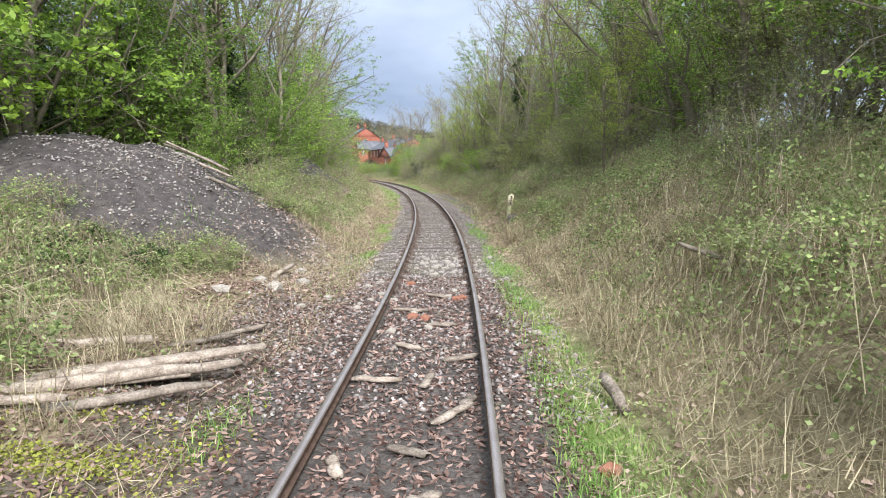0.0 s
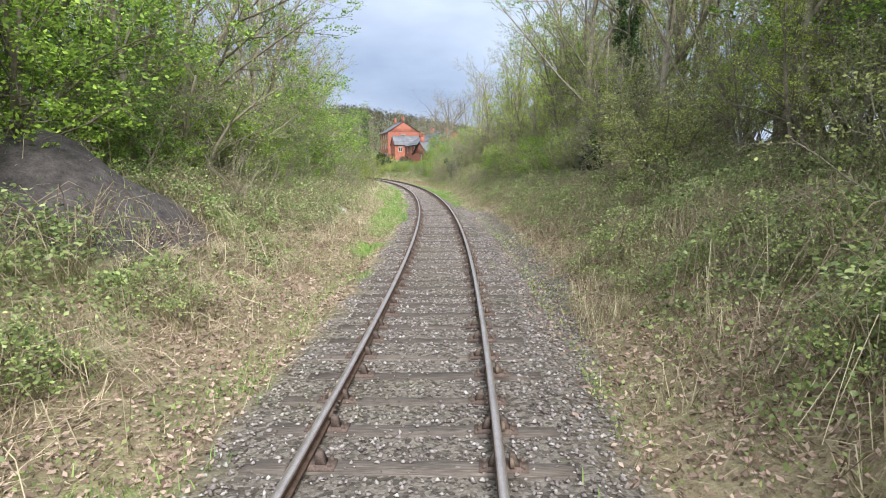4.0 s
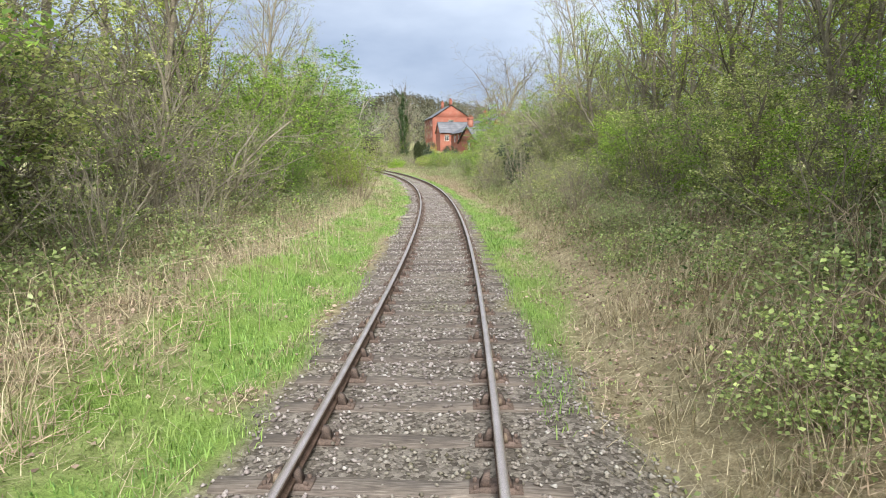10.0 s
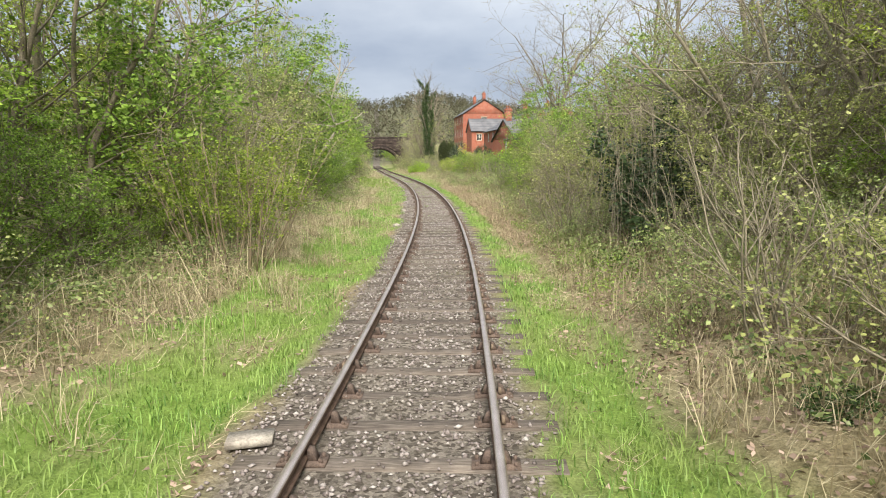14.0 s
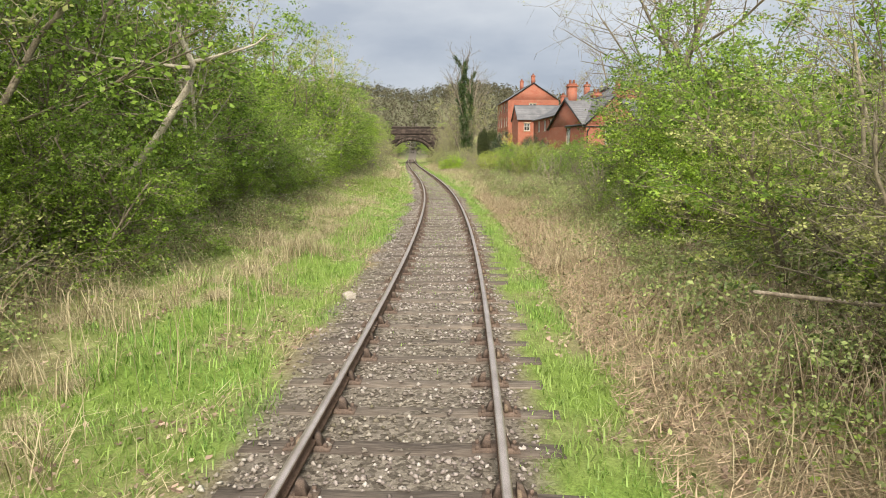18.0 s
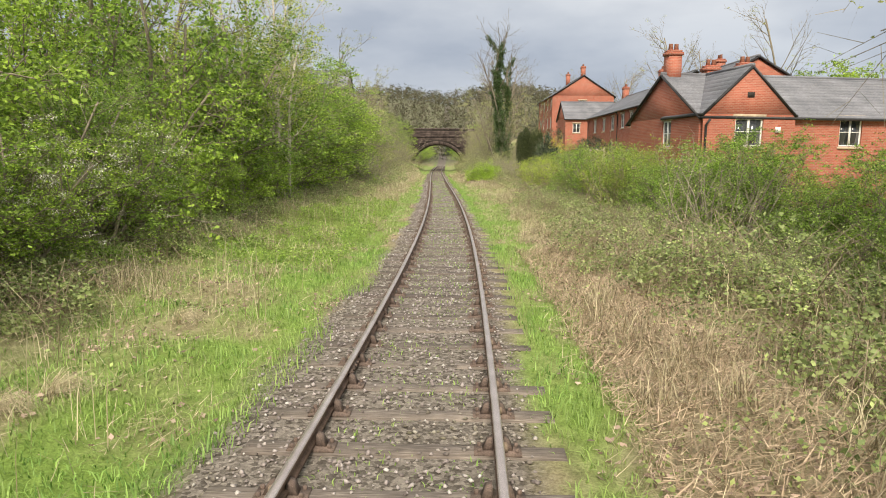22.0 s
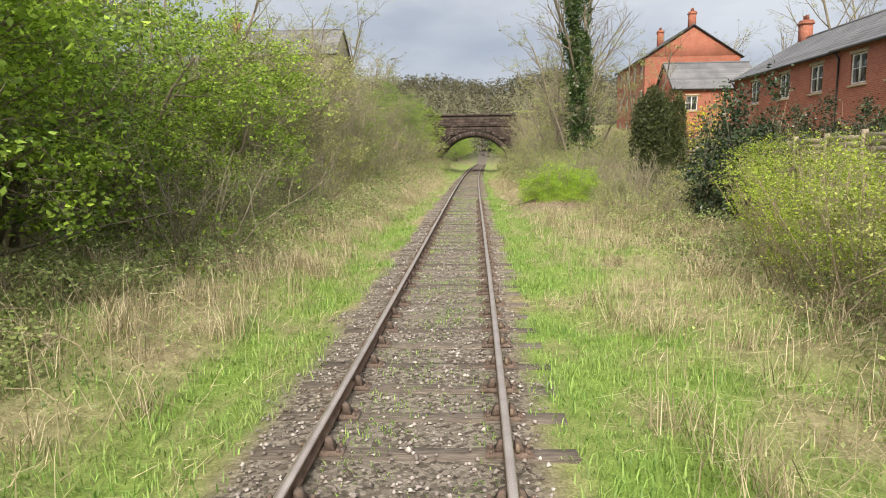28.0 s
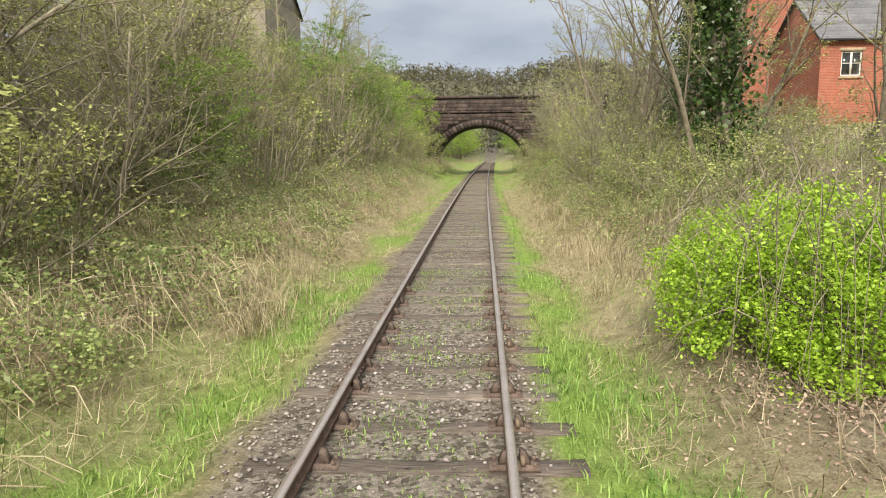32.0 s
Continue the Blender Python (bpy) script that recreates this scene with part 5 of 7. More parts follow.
scatter(scrubs[2:] + scrubs, 160, 212, 1.7, -8.0, -5.0, 1.0, 1.6)
scatter(scrubs, 212, 231, 1.9, -9.0, -6.4, 1.0, 1.5)
scatter(brambles, 164, 206, 2.1, -7.0, -3.6, 0.7, 1.1)
scatter(saplings[1:2] + hawthorns[2:], 164, 231, 3.2, -11, -7.5, 0.75, 1.0)
scatter(hawthorns[1:2], 194, 212, 3.0, -7.6, -6.4, 0.55, 0.7)
scatter(brambles, 150, 212, 3.5, -5.4, -3.7, 0.6, 0.95, 0.1)
scatter(brambles + scrubs[:1], 206, 232, 1.4, -8.5, -3.8, 0.9, 1.3)

# right side of the line
scatter(brambles, 4, 46, 2.1, 4.2, 7.6, 0.7, 1.1)
scatter(brambles[1:], 3, 60, 2.8, 3.2, 5.0, 0.5, 0.8)
scatter(hawthorns[1:], 2, 48, 3.6, 9.0, 11.0, 0.85, 1.15)
scatter(saplings + scrubs, 2, 60, 3.0, 8.0, 9.6, 0.85, 1.1)
scatter(saplings[:1] + saplings[2:], 54, 92, 2.8, 7.4, 9.6, 0.8, 1.05)
scatter(saplings, 0, 92, 6.0, 10.5, 12.5, 0.85, 1.1)
scatter(thickets, -2, 100, 7.0, 13.0, 16.5, 0.8, 1.1)
scatter(bare_trees, 2, 95, 9, 13, 18, 0.8, 1.1)
scatter(scrubs, 0, 100, 3.0, 9.8, 11.4, 1.2, 1.6)
scatter(brambles + scrubs, 12, 92, 2.2, 5.0, 7.2, 0.8, 1.15, 0.05)
scatter(brambles, 26, 92, 2.9, 4.2, 5.4, 0.75, 1.15, 0.05)
scatter(brambles + scrubs, 66, 100, 1.5, 3.4, 4.8, 0.65, 0.95)
scatter(brambles, 18, 60, 2.2, 3.5, 4.6, 0.6, 0.85)
scatter(brambles, 18, 60, 2.9, -4.6, -3.6, 0.55, 0.8)
scatter([hedge], 48, 58, 4, 7.2, 8.0, 0.8, 1.0)
ivy_trees[1].put(stand_at(51, 8.6, 90, 0.8))
holly.put(stand_at(88.0, 4.3, 0, 1.0))
holly.put(stand_at(89.6, 5.2, 130, 0.85))
scatter(scrubs[:2], 72, 100, 1.9, 5.0, 6.6, 0.9, 1.2)
scatter(hawthorns[:1] + scrubs, 92, 106, 2.4, 6.4, 8.4, 0.7, 0.95)
for s, u, k in ((102.5, 6.6, 0.8), (106.5, 7.0, 0.9), (109.0, 7.6, 0.95), (98.0, 7.4, 0.9)):
    hawthorns[rp.randrange(2)].put(stand_at(s, u, rp.uniform(0, 360), k))
for s, u, k in ((118.0, 8.3, 0.88), (115.8, 8.8, 0.85), (112.8, 8.6, 0.85), (120.2, 9.6, 0.9), (109.5, 6.4, 0.7)):
    hawthorns[rp.randrange(2)].put(stand_at(s, u, rp.uniform(0, 360), k))
spreading = woody("spreading_tree", "leafless dark tree with wide-spreading branches", "tree", 66, 1, dict(BARE, tall=8.6, kids=(14, 7, 5, 3), angle=0.95, ratio=0.62, bare=0.28, thick=0.2, thin=0.007), M_LEAF_P, 900, 0.05, 0.05)[0]
spreading.put(stand_at(121.5, 8.2, 30, 1.2))
bare_trees[0].put(stand_at(111, 12.0, 200, 0.8))
scatter(brambles, 96, 150, 2.6, 3.4, 5.4, 0.75, 1.15, 0.05)
scatter(brambles + scrubs[1:], 106, 150, 2.5, 5.4, 8.0, 0.8, 1.25, 0.05)
scatter(brambles, 120, 156, 3.5, 8.0, 10.0, 1.1, 1.4, 0.05)
scatter(scrubs[1:2], 110, 128, 1.5, 5.0, 8.6, 0.75, 0.95)
scatter(scrubs[1:2] + scrubs[1:2] + [willow], 133, 151, 1.2, 6.8, 9.2, 0.85, 1.0)
scatter(scrubs[1:2], 120, 134, 1.3, 5.6, 9.0, 0.75, 0.9)
scatter(scrubs[1:2], 124, 141, 1.0, 7.8, 9.8, 1.0, 1.12)
scatter(scrubs[1:2], 126, 150, 2.0, 4.8, 6.4, 0.65, 0.8)
scatter(scrubs + [willow], 150, 158, 1.9, 6.0, 8.6, 0.6, 0.9)
scatter(brambles[:2], 124, 152, 2.7, 5.2, 7.0, 1.1, 1.4, 0, (1.0, 1.3))
scatter(scrubs[1:], 126, 156, 1.8, 9.0, 10.2, 0.8, 1.1)
scatter([willow], 146, 157, 3.0, 5.6, 7.4, 0.55, 0.8)
scatter(brambles, 150, 176, 3.8, 5.0, 7.2, 0.6, 0.9, 0.1)
conifers.put(stand_at(174.3, 7.8, 0, 0.82, 0.95))
conifers.put(stand_at(175.6, 9.0, 70, 0.8, 0.9))
hedge.put(stand_at(166.5, 8.6, 0, 0.9, 1.3), "dark green bushy evergreen beside a garden fence")
hedge.put(stand_at(168.6, 8.8, 100, 0.85, 1.25))
forsythia.put(stand_at(177.0, 11.0, 0, 1.0, 1.2))
red_bush.put(stand_at(163, 12.5, 0, 1.0))
red_bush.put(stand_at(172, 13.5, 90, 0.9))
scatter([hedge], 176, 192, 4.0, 11.5, 13.0, 0.7, 0.9, tall=(0.5, 0.6))
scatter(scrubs[2:] + brambles, 178, 194, 1.7, 6.4, 9.4, 0.8, 1.1)
scatter(brambles[2:] + scrubs[:1], 160, 176, 2.5, 6.0, 7.4, 0.6, 0.8)
lime.put(stand_at(176.3, 4.4, 0, 0.96, 1.05, 0.4))
lime.put(stand_at(179.2, 4.6, 80, 0.7))
ivy_trees[0].put(stand_at(187.5, 7.1, 60, 1.0))
ivy_trees[0].put(stand_at(196, 8.4, 190, 0.85))
scatter(scrubs, 181, 212, 1.8, 4.8, 7.0, 1.0, 1.6)
scatter(scrubs, 212, 231, 1.8, 6.2, 8.5, 1.0, 1.5)
scatter(saplings[1:2] + scrubs[:1] + scrubs[2:], 183, 231, 2.4, 6.0, 10, 0.7, 0.95)
scatter(bare_trees, 190, 230, 7, 8, 12, 0.6, 0.8)
scatter(brambles, 181, 230, 2.9, 3.7, 5.2, 0.6, 0.9, 0.1)
# twiggy thicket with pale buds
twiggy = woody("twiggy_tree", "brown twiggy thicket tree with pale opening buds", "tree", 77, 5, dict(HAW, tall=5.6, kids=(11, 6, 4), lean=0.3), M_LEAF_P, 7000, 0.036, 0.10, M_TWIG)[0]
scatter([twiggy], 80, 103, 2.0, 6.8, 9.2, 0.85, 1.1)
for s, u, k in ((163, -8.6, 1.15), (166, -8.2, 1.15), (169, -8.8, 1.2), (160.5, -8.0, 1.0)):
    hawthorns[0].put(stand_at(s, u, rp.uniform(0, 360), k))
scatter([twiggy], 173, 204, 2.6, -8.8, -6.2, 0.65, 0.85)
for s, u, k in ((38, -8.8, 0.9), (46, -9.0, 0.95), (54, -9.2, 0.9), (62, -8.8, 0.9), (70, -9.2, 0.85)):
    bare_trees[int(s) % 2].put(stand_at(s, u, rp.uniform(0, 360), k))
ivy_trees[1].put(stand_at(21, -12.4, 100, 1.0))
for s, u, k in ((25, -11.5, 1.2), (22.5, -14, 1.3), (28.5, -13, 1.2), (19, -15, 1.2)):
    hawthorns[1].put(stand_at(s, u, rp.uniform(0, 360), k))
for s, u, k in ((11.4, -5.3, 0.7), (12.0, -6.4, 0.8), (12.6, -7.6, 0.8), (11.0, -7.2, 0.75), (10.4, -8.4, 0.8), (13.0, -4.5, 0.6), (20.0, -4.4, 0.8), (21.2, -4.8, 0.85), (22.0, -5.6, 0.9)):
    brambles[int(k * 20) % 2].put(stand_at(s, u, rp.uniform(0, 360), k))
scatter([twiggy], 28, 72, 5.0, 7.0, 9.0, 0.8, 1.0)
scatter([twiggy], 40, 76, 5.0, -9.0, -7.0, 0.8, 1.0)
hawthorns[0].put(stand_at(104.6, -6.4, 20, 0.6))
hawthorns[1].put(stand_at(106.4, -6.2, 80, 0.5))
# tall trees whose crowns reach over the cutting
for s, u, k in ((12, 9.6, 0.95), (22, 8.6, 0.95), (31, 9.4, 1.05), (40, 8.4, 1.0), (49, 9.2, 1.05), (58, 8.8, 1.0), (70, 9.4, 1.0)):
    crown_trees[int(s) % 2].put(stand_at(s, u, rp.uniform(0, 360), k))
for s, u, k in ((27, -8.2, 0.95), (34, -9.0, 0.95), (44, -8.2, 0.85), (19, -11.5, 1.0), (13, -13.0, 1.0)):
    crown_trees[int(s) % 2].put(stand_at(s, u, rp.uniform(0, 360), k))
for s, u, k in ((52, -8.0, 1.0), (60, -8.6, 1.05), (68, -8.8, 1.0), (77, -9.4, 0.95), (90, -9.2, 1.0), (100, -10.0, 1.0), (108, -10.4, 0.95), (118, -10.6, 0.9), (30, -6.8, 0.95), (40, -7.4, 0.95), (94, 9.2, 1.0), (101, 9.6, 0.95), (77, 8.4, 0.9), (86, 9.4, 1.05), (36, 7.0, 1.0), (44, 6.6, 1.08), (52, 6.6, 1.08), (60, 7.0, 1.05)):
    fine_tree.put(stand_at(s, u, rp.uniform(0, 360), k))
scatter(hawthorns[:1] + hawthorns[2:] + saplings[:1], 22, 92, 2.8, 5.8, 7.2, 0.38, 0.56)
scatter(hawthorns[:2], 20, 60, 3.0, -7.6, -6.4, 0.45, 0.65)
scatter(thickets, 120, 210, 5.0, 34, 46, 1.1, 1.6)
# leafy and blossoming bushes at the edge of the hedges
for s, u, k in ((94.5, 6.0, 0.7), (97.2, 6.4, 0.75), (119.5, -6.8, 0.75), (123.5, -6.6, 0.7), (127.0, -7.2, 0.8), (171, -7.6, 0.7), (115.5, -7.0, 0.7)):
    blossom_kind.put(stand_at(s, u, rp.uniform(0, 360), k))
for s, u, k in ((92.5, 5.4, 0.55), (96.0, 5.0, 0.5), (100.2, 5.6, 0.6), (103.4, 5.4, 0.55), (99.0, 4.6, 0.4)):
    hawthorns[2].put(stand_at(s, u, rp.uniform(0, 360), k))
# dense twiggy growth above the last stretch
for s, u, k in ((171, -8.4, 1.05), (175, -8.0, 1.1), (179, -8.6, 1.1), (183, -8.0, 1.05), (187.5, -8.4, 1.0), (192, -8.8, 0.95), (196, -8.2, 0.9), (173, -10.5, 1.1), (181, -10.8, 1.1), (189, -10.6, 1.0)):
    twiggy.put(stand_at(s, u, rp.uniform(0, 360), k))
for s, u, k in ((199, -7.2, 0.75), (202, -7.8, 0.85), (205.5, -7.4, 0.85), (209, -7.8, 0.8), (184, -6.4, 0.5)):
    hawthorns[1].put(stand_at(s, u, rp.uniform(0, 360), k))
# low leafy growth that closes the foot of the hedges
scatter(hawthorns[:2], 106, 128, 2.4, -7.6, -6.8, 0.38, 0.5)
scatter(hawthorns[:2], 80, 91, 2.8, -6.8, -6.0, 0.36, 0.5)
scatter([twiggy, scrubs[0]], 93, 104, 1.6, -8.6, -6.0, 0.7, 1.15)
scatter([twiggy, hawthorns[2]], 92, 104, 2.4, -9.6, -8.0, 0.95, 1.2)
scatter([twiggy, scrubs[0], brambles[0]], 90, 104, 1.6, 4.8, 6.6, 0.55, 0.8)
for s, u, k in ((113.6, 7.4, 0.9), (111.0, 7.6, 0.9), (116.6, 7.2, 0.7), (109.0, 5.6, 0.5), (112.2, 5.4, 0.4)):
    hawthorns[0].put(stand_at(s, u, rp.uniform(0, 360), k))
for s, u, k in ((160.0, 7.2, 0.8), (157.5, 6.4, 0.75), (162.5, 8.6, 0.85), (165.0, 9.2, 0.8), (155.0, 7.6, 0.8)):
    willow.put(stand_at(s, u, rp.uniform(0, 360), k))
scatter(scrubs[:1] + scrubs[2:], 183, 198, 1.5, 7.8, 11.0, 0.8, 1.15)
for s, u, k in ((38.5, 4.1, 0.6), (40.2, 4.6, 0.7), (79.5, 3.5, 0.6), (44.0, -3.6, 0.6), (18.4, -4.4, 0.7)):
    ivy_patch.put(stand_at(s, u, rp.uniform(0, 360), k))
scatter([nettles, brambles[0]], 106, 127, 1.7, -6.4, -5.2, 0.8, 1.2)
scatter([nettles, brambles[0]], 146, 163, 1.6, -6.2, -4.8, 0.8, 1.2)
# shoulder-high green scrub below the gardens
scatter(hawthorns[1:2] + scrubs[1:2], 118.5, 153, 1.5, 6.2, 7.8, 0.38, 0.46)
scatter(hawthorns[:2], 120, 152, 2.0, 7.8, 9.6, 0.40, 0.48)
scatter(brambles[:2], 112, 152, 1.8, 4.2, 5.8, 0.85, 1.15)
# clipped garden hedge below the terrace
scatter([hedge], 157, 177, 2.4, 12.0, 13.2, 0.6, 0.75, 0, (1.1, 1.3))
# dark growth at the foot of the first heap
for s, u, k in ((9.8, -5.4, 0.9), (10.8, -6.4, 1.0), (9.2, -6.8, 1.0), (11.6, -5.2, 0.8), (10.2, -7.8, 1.0), (12.2, -6.4, 0.8)):
    ivy_patch.put(stand_at(s, u, rp.uniform(0, 360), k, 2.1 * k))
# brambles over the mounds on both sides
for s, u, k in ((19.0, -4.2, 0.75), (18.0, -4.9, 0.8), (19.8, -3.6, 0.55), (17.4, -4.3, 0.6), (9.6, -5.4, 0.9), (10.4, -6.6, 1.0), (9.2, -7.6, 1.0), (8.4, -6.4, 0.9), (11.8, -8.4, 1.0), (12.6, -5.4, 0.8), (13.4, -4.6, 0.75), (22.5, -4.4, 1.0), (24.5, -4.8, 1.1), (41.5, -4.6, 1.1), (43.4, -5.2, 1.2), (45.4, -4.4, 1.0), (47.5, -5.0, 1.2), (50.0, -4.8, 1.0), (39.4, -4.9, 1.1)):
    brambles[int(s * 10) % 2].put(stand_at(s, u, rp.uniform(0, 360), k))
# bushes against the abutments
for s, u, k in ((226, -6.6, 0.9), (229.5, -7.6, 0.95), (221, -7.0, 0.85), (231, -5.6, 0.6)):
    hawthorns[0].put(stand_at(s, u, rp.uniform(0, 360), k))
for s, u, k in ((228.5, 6.8, 0.95), (223, 6.4, 0.85), (218, 6.6, 0.9), (231, 5.2, 0.6)):
    twiggy.put(stand_at(s, u, rp.uniform(0, 360), k))
scatter(scrubs[:2] + brambles, 219, 233, 1.0, 3.7, 6.0, 0.9, 1.25)
scatter(scrubs[:2] + brambles, 219, 233, 1.0, -6.0, -3.7, 0.9, 1.25)
scrubs[0].put(stand_at(167.5, 4.6, 10, 0.42))
scrubs[0].put(stand_at(170.0, 5.3, 70, 0.5))
for s, u, k in ((170.4, 6.6, 0.7), (171.6, 6.3, 0.75), (172.4, 7.2, 0.8), (173.4, 6.4, 0.7), (169.2, 7.2, 0.65)):
    scrubs[2].put(stand_at(s, u, 60 * s, k))
hedge.put(stand_at(334, 3.0, 0, 2.0), "dark evergreen far down the line")
# beyond the bridge
scatter(thickets, 246, 325, 4, -9, -5.5, 0.8, 1.2)
scatter(thickets, 246, 325, 4, 5.5, 9, 0.8, 1.2)
scatter(bare_trees, 195, 320, 14, 34, 46, 0.9, 1.2)
scatter(bare_trees, 225, 300, 20, -30, -18, 0.8, 1.0)
scatter(saplings, 245, 300, 10, -24, -14, 0.8, 1.1)


# ---- grass, straw and litter: more than one could count ----
def blades(s, u, tall, wide, bend_out):
    """Single curved blades of two pieces."""
    n = len(s)
    foot = on_line(s, u, ground_at(s, u) - 0.02)
    a = rng.uniform(0, 6.28, n)
    d = np.stack([np.cos(a), np.sin(a), 0 * a], -1)
    w = np.stack([-np.sin(a), np.cos(a), 0 * a], -1) * (wide * rng.uniform(0.6, 1.3, n))[:, None] / 2
    h = (tall * rng.uniform(0.5, 1.4, n))[:, None]
    b = (bend_out * rng.uniform(0.2, 1.3, n))[:, None]
    up = np.array((0, 0, 1.0))
    m = foot + up * h * 0.6 + d * h * b * 0.35
    v = np.stack([foot - w, foot + w, m + w * 0.7, m - w * 0.7, foot + up * h * np.maximum(1.0 - 0.35 * b, 0.1) + d * h * b], 1)
    i = np.arange(n)[:, None] * 5
    return v.reshape(-1, 3), i + np.array([[0, 1, 2, 3]]), i + np.array([[3, 2, 4]])


def blade_stuff(name, s, u, tall, wide, bend_out, mat, label, category):
    v, q, t = blades(s, u, tall, wide, bend_out)
    sh = Shape().add(v, q)
    sh.f.append((t, 0))
    tagged(part(name, sh, mat), label, category, kind="stuff")


def straw_stuff(name, s, u, length, wide, rise, mat, label, category):
    """Fallen stalks: thin slivers that lie or lean on the ground."""
    n = len(s)
    foot = on_line(s, u, ground_at(s, u) + rng.uniform(-0.02, 0.10, n))
    a, e = rng.uniform(0, 6.28, n), np.abs(rng.normal(0, rise, n))
    d = np.stack([np.cos(a) * np.cos(e), np.sin(a) * np.cos(e), np.sin(e)], -1) * (length * rng.uniform(0.4, 1.5, n))[:, None]
    w = np.stack([-np.sin(a), np.cos(a), 0.4 * np.ones(n)], -1) * (wide * rng.uniform(0.6, 1.4, n))[:, None]
    v = np.stack([foot - w / 2, foot + w / 2, foot + d], 1)
    tagged(part(name, Shape().add(v.reshape(-1, 3), np.arange(n * 3).reshape(-1, 3)), mat), label, category, kind="stuff")


def spread(n, s0, s1, u0, u1, power=1.0):
    """Places on both sides, closer together near the line."""
    s = rng.uniform(s0, s1, n)
    a = u0 + (u1 - u0) * rng.uniform(0, 1, n) ** power
    return s, np.where(rng.uniform(0, 1, n) < 0.5, -a, a)


n = 860000
s = np.r_[rng.uniform(2, 130, int(n * 0.66)), rng.uniform(130, 182, int(n * 0.28)), rng.uniform(182, 232, n - int(n * 0.66) - int(n * 0.28))]
u = np.sign(rng.uniform(-1, 1, n)) * np.abs(rng.uniform(0.0, 5.6, n))
keep = (rng.uniform(0, 1, n) < green_at(s, u)) & (np.abs(np.abs(u) - 0.7525) > 0.09)
s, u = s[keep], u[keep]
low = np.where(np.abs(u) < 1.2, 0.5, 1.0) * (0.8 + 0.35 * lumps(s, u, 0.8, 30))
blade_stuff("verge_grass", s, u, 0.15 * low, 0.013, 0.95, M_GRASS, "bright green grass along both sides of the track", "grass")

def tangled(s, u):
    """How thick the undergrowth stands, 0 to 1."""
    a = np.abs(u)
    start = np.where(u > 0, np.interp(s, [0, 28, 40, 60, 90, 100, 135, 145, 175, 185], [2.7, 2.5, 3.0, 2.9, 2.5, 2.9, 2.8, 4.6, 4.4, 2.7]), np.interp(s, [0, 12, 20, 48, 62, 88, 100, 142, 158, 172], [3.6, 4.0, 2.7, 2.9, 3.6, 3.6, 4.8, 5.0, 3.4, 2.6]))
    start = start + 0.45 * lumps(s, u, 1.7, 64)
    return np.clip((a - start) / 1.0, 0, 1) * np.clip(0.75 + 0.6 * lumps(s, u, 1.4, 61), 0.1, 1) * (1 - spoil_shade_at(s, u))


s, u = rng.uniform(1, 27, 34000), rng.uniform(1.05, 2.5, 34000)
keep = rng.uniform(0, 1, len(s)) < np.clip((2.2 + 0.4 * lumps(s, u, 1.2, 81) - u) / 0.4, 0, 1) * np.clip((u - 1.2) / 0.3, 0, 1) * np.clip(0.45 + 1.3 * lumps(s, u, 1.5, 82), 0, 1) * np.interp(s, [17.5, 18.5, 22.5, 23.5], [1, 0.1, 0.1, 0.9])
blade_stuff("verge_tufts", s[keep], u[keep], 0.10 + 0 * s[keep], 0.011, 0.95, M_GRASS, "soft green grass tufts beside the rail", "grass")

s, u = spread(800000, 0, 206, 1.6, 7.0, 1.4)
keep = (rng.uniform(0, 1, len(s)) > green_at(s, u) * 0.97) & (rng.uniform(0, 1, len(s)) > spoil_shade_at(s, u) * 0.9) & (rng.uniform(-0.8, 1, len(s)) < lumps(s, u, 2.6, 21) + 0.25)
keep &= rng.uniform(0, 1, len(s)) < np.where((s > 17) & (s < 46), 0.4, 1.0)
keep &= (rng.uniform(0, 1, len(s)) > bare_at(s, u)) & (rng.uniform(0, 1, len(s)) > stones_at(s, u) * 0.9) & (rng.uniform(0, 1, len(s)) > 0.65 * tangled(s, u))
s, u = s[keep], u[keep]
straw_stuff("dry_grass", s, u, 0.26, 0.0065, 0.5, M_STRAW, "pale dry grass flattened over the banks", "grass")

s, u = rng.uniform(2, 24, 70000), rng.uniform(2.3, 7.5, 70000)
keep = rng.uniform(0, 1, len(s)) < np.clip(0.6 + 0.9 * lumps(s, u, 1.5, 91), 0.05, 1) * np.interp(s, [0, 16, 24], [1, 0.9, 0.2])
s, u = s[keep], u[keep]
straw_stuff("bank_thatch", s, u, 0.42, 0.0075, 0.55, M_STRAW, "thick pale thatch of fallen grass on the bank", "grass")

cs, cu = spread(4200, 0, 200, 2.3, 6.5)
lush = np.where(cu < 0, ((cs > 84) & (cs < 118)) | ((cs > 144) & (cs < 180)), cs > 146)
keep = rng.uniform(-0.5, 1, len(cs)) < lumps(cs, cu, 2.6, 37) + 0.1 + 0.45 * lush - green_at(cs, cu) * np.where(lush, 0.4, 1.0) - spoil_shade_at(cs, cu) - stones_at(cs, cu) - 2 * bare_at(cs, cu)
cs, cu = cs[keep], cu[keep]
k = rng.integers(0, len(cs), 46 * len(cs))
s, u = cs[k] + rng.normal(0, 0.13, len(k)), cu[k] + rng.normal(0, 0.13, len(k))
blade_stuff("dry_tussocks", s, u, 0.48 * (1 + 0.3 * lumps(s, u, 1.5, 31)), 0.009, 1.15, M_STRAW, "tussocks of bleached dry grass", "grass")

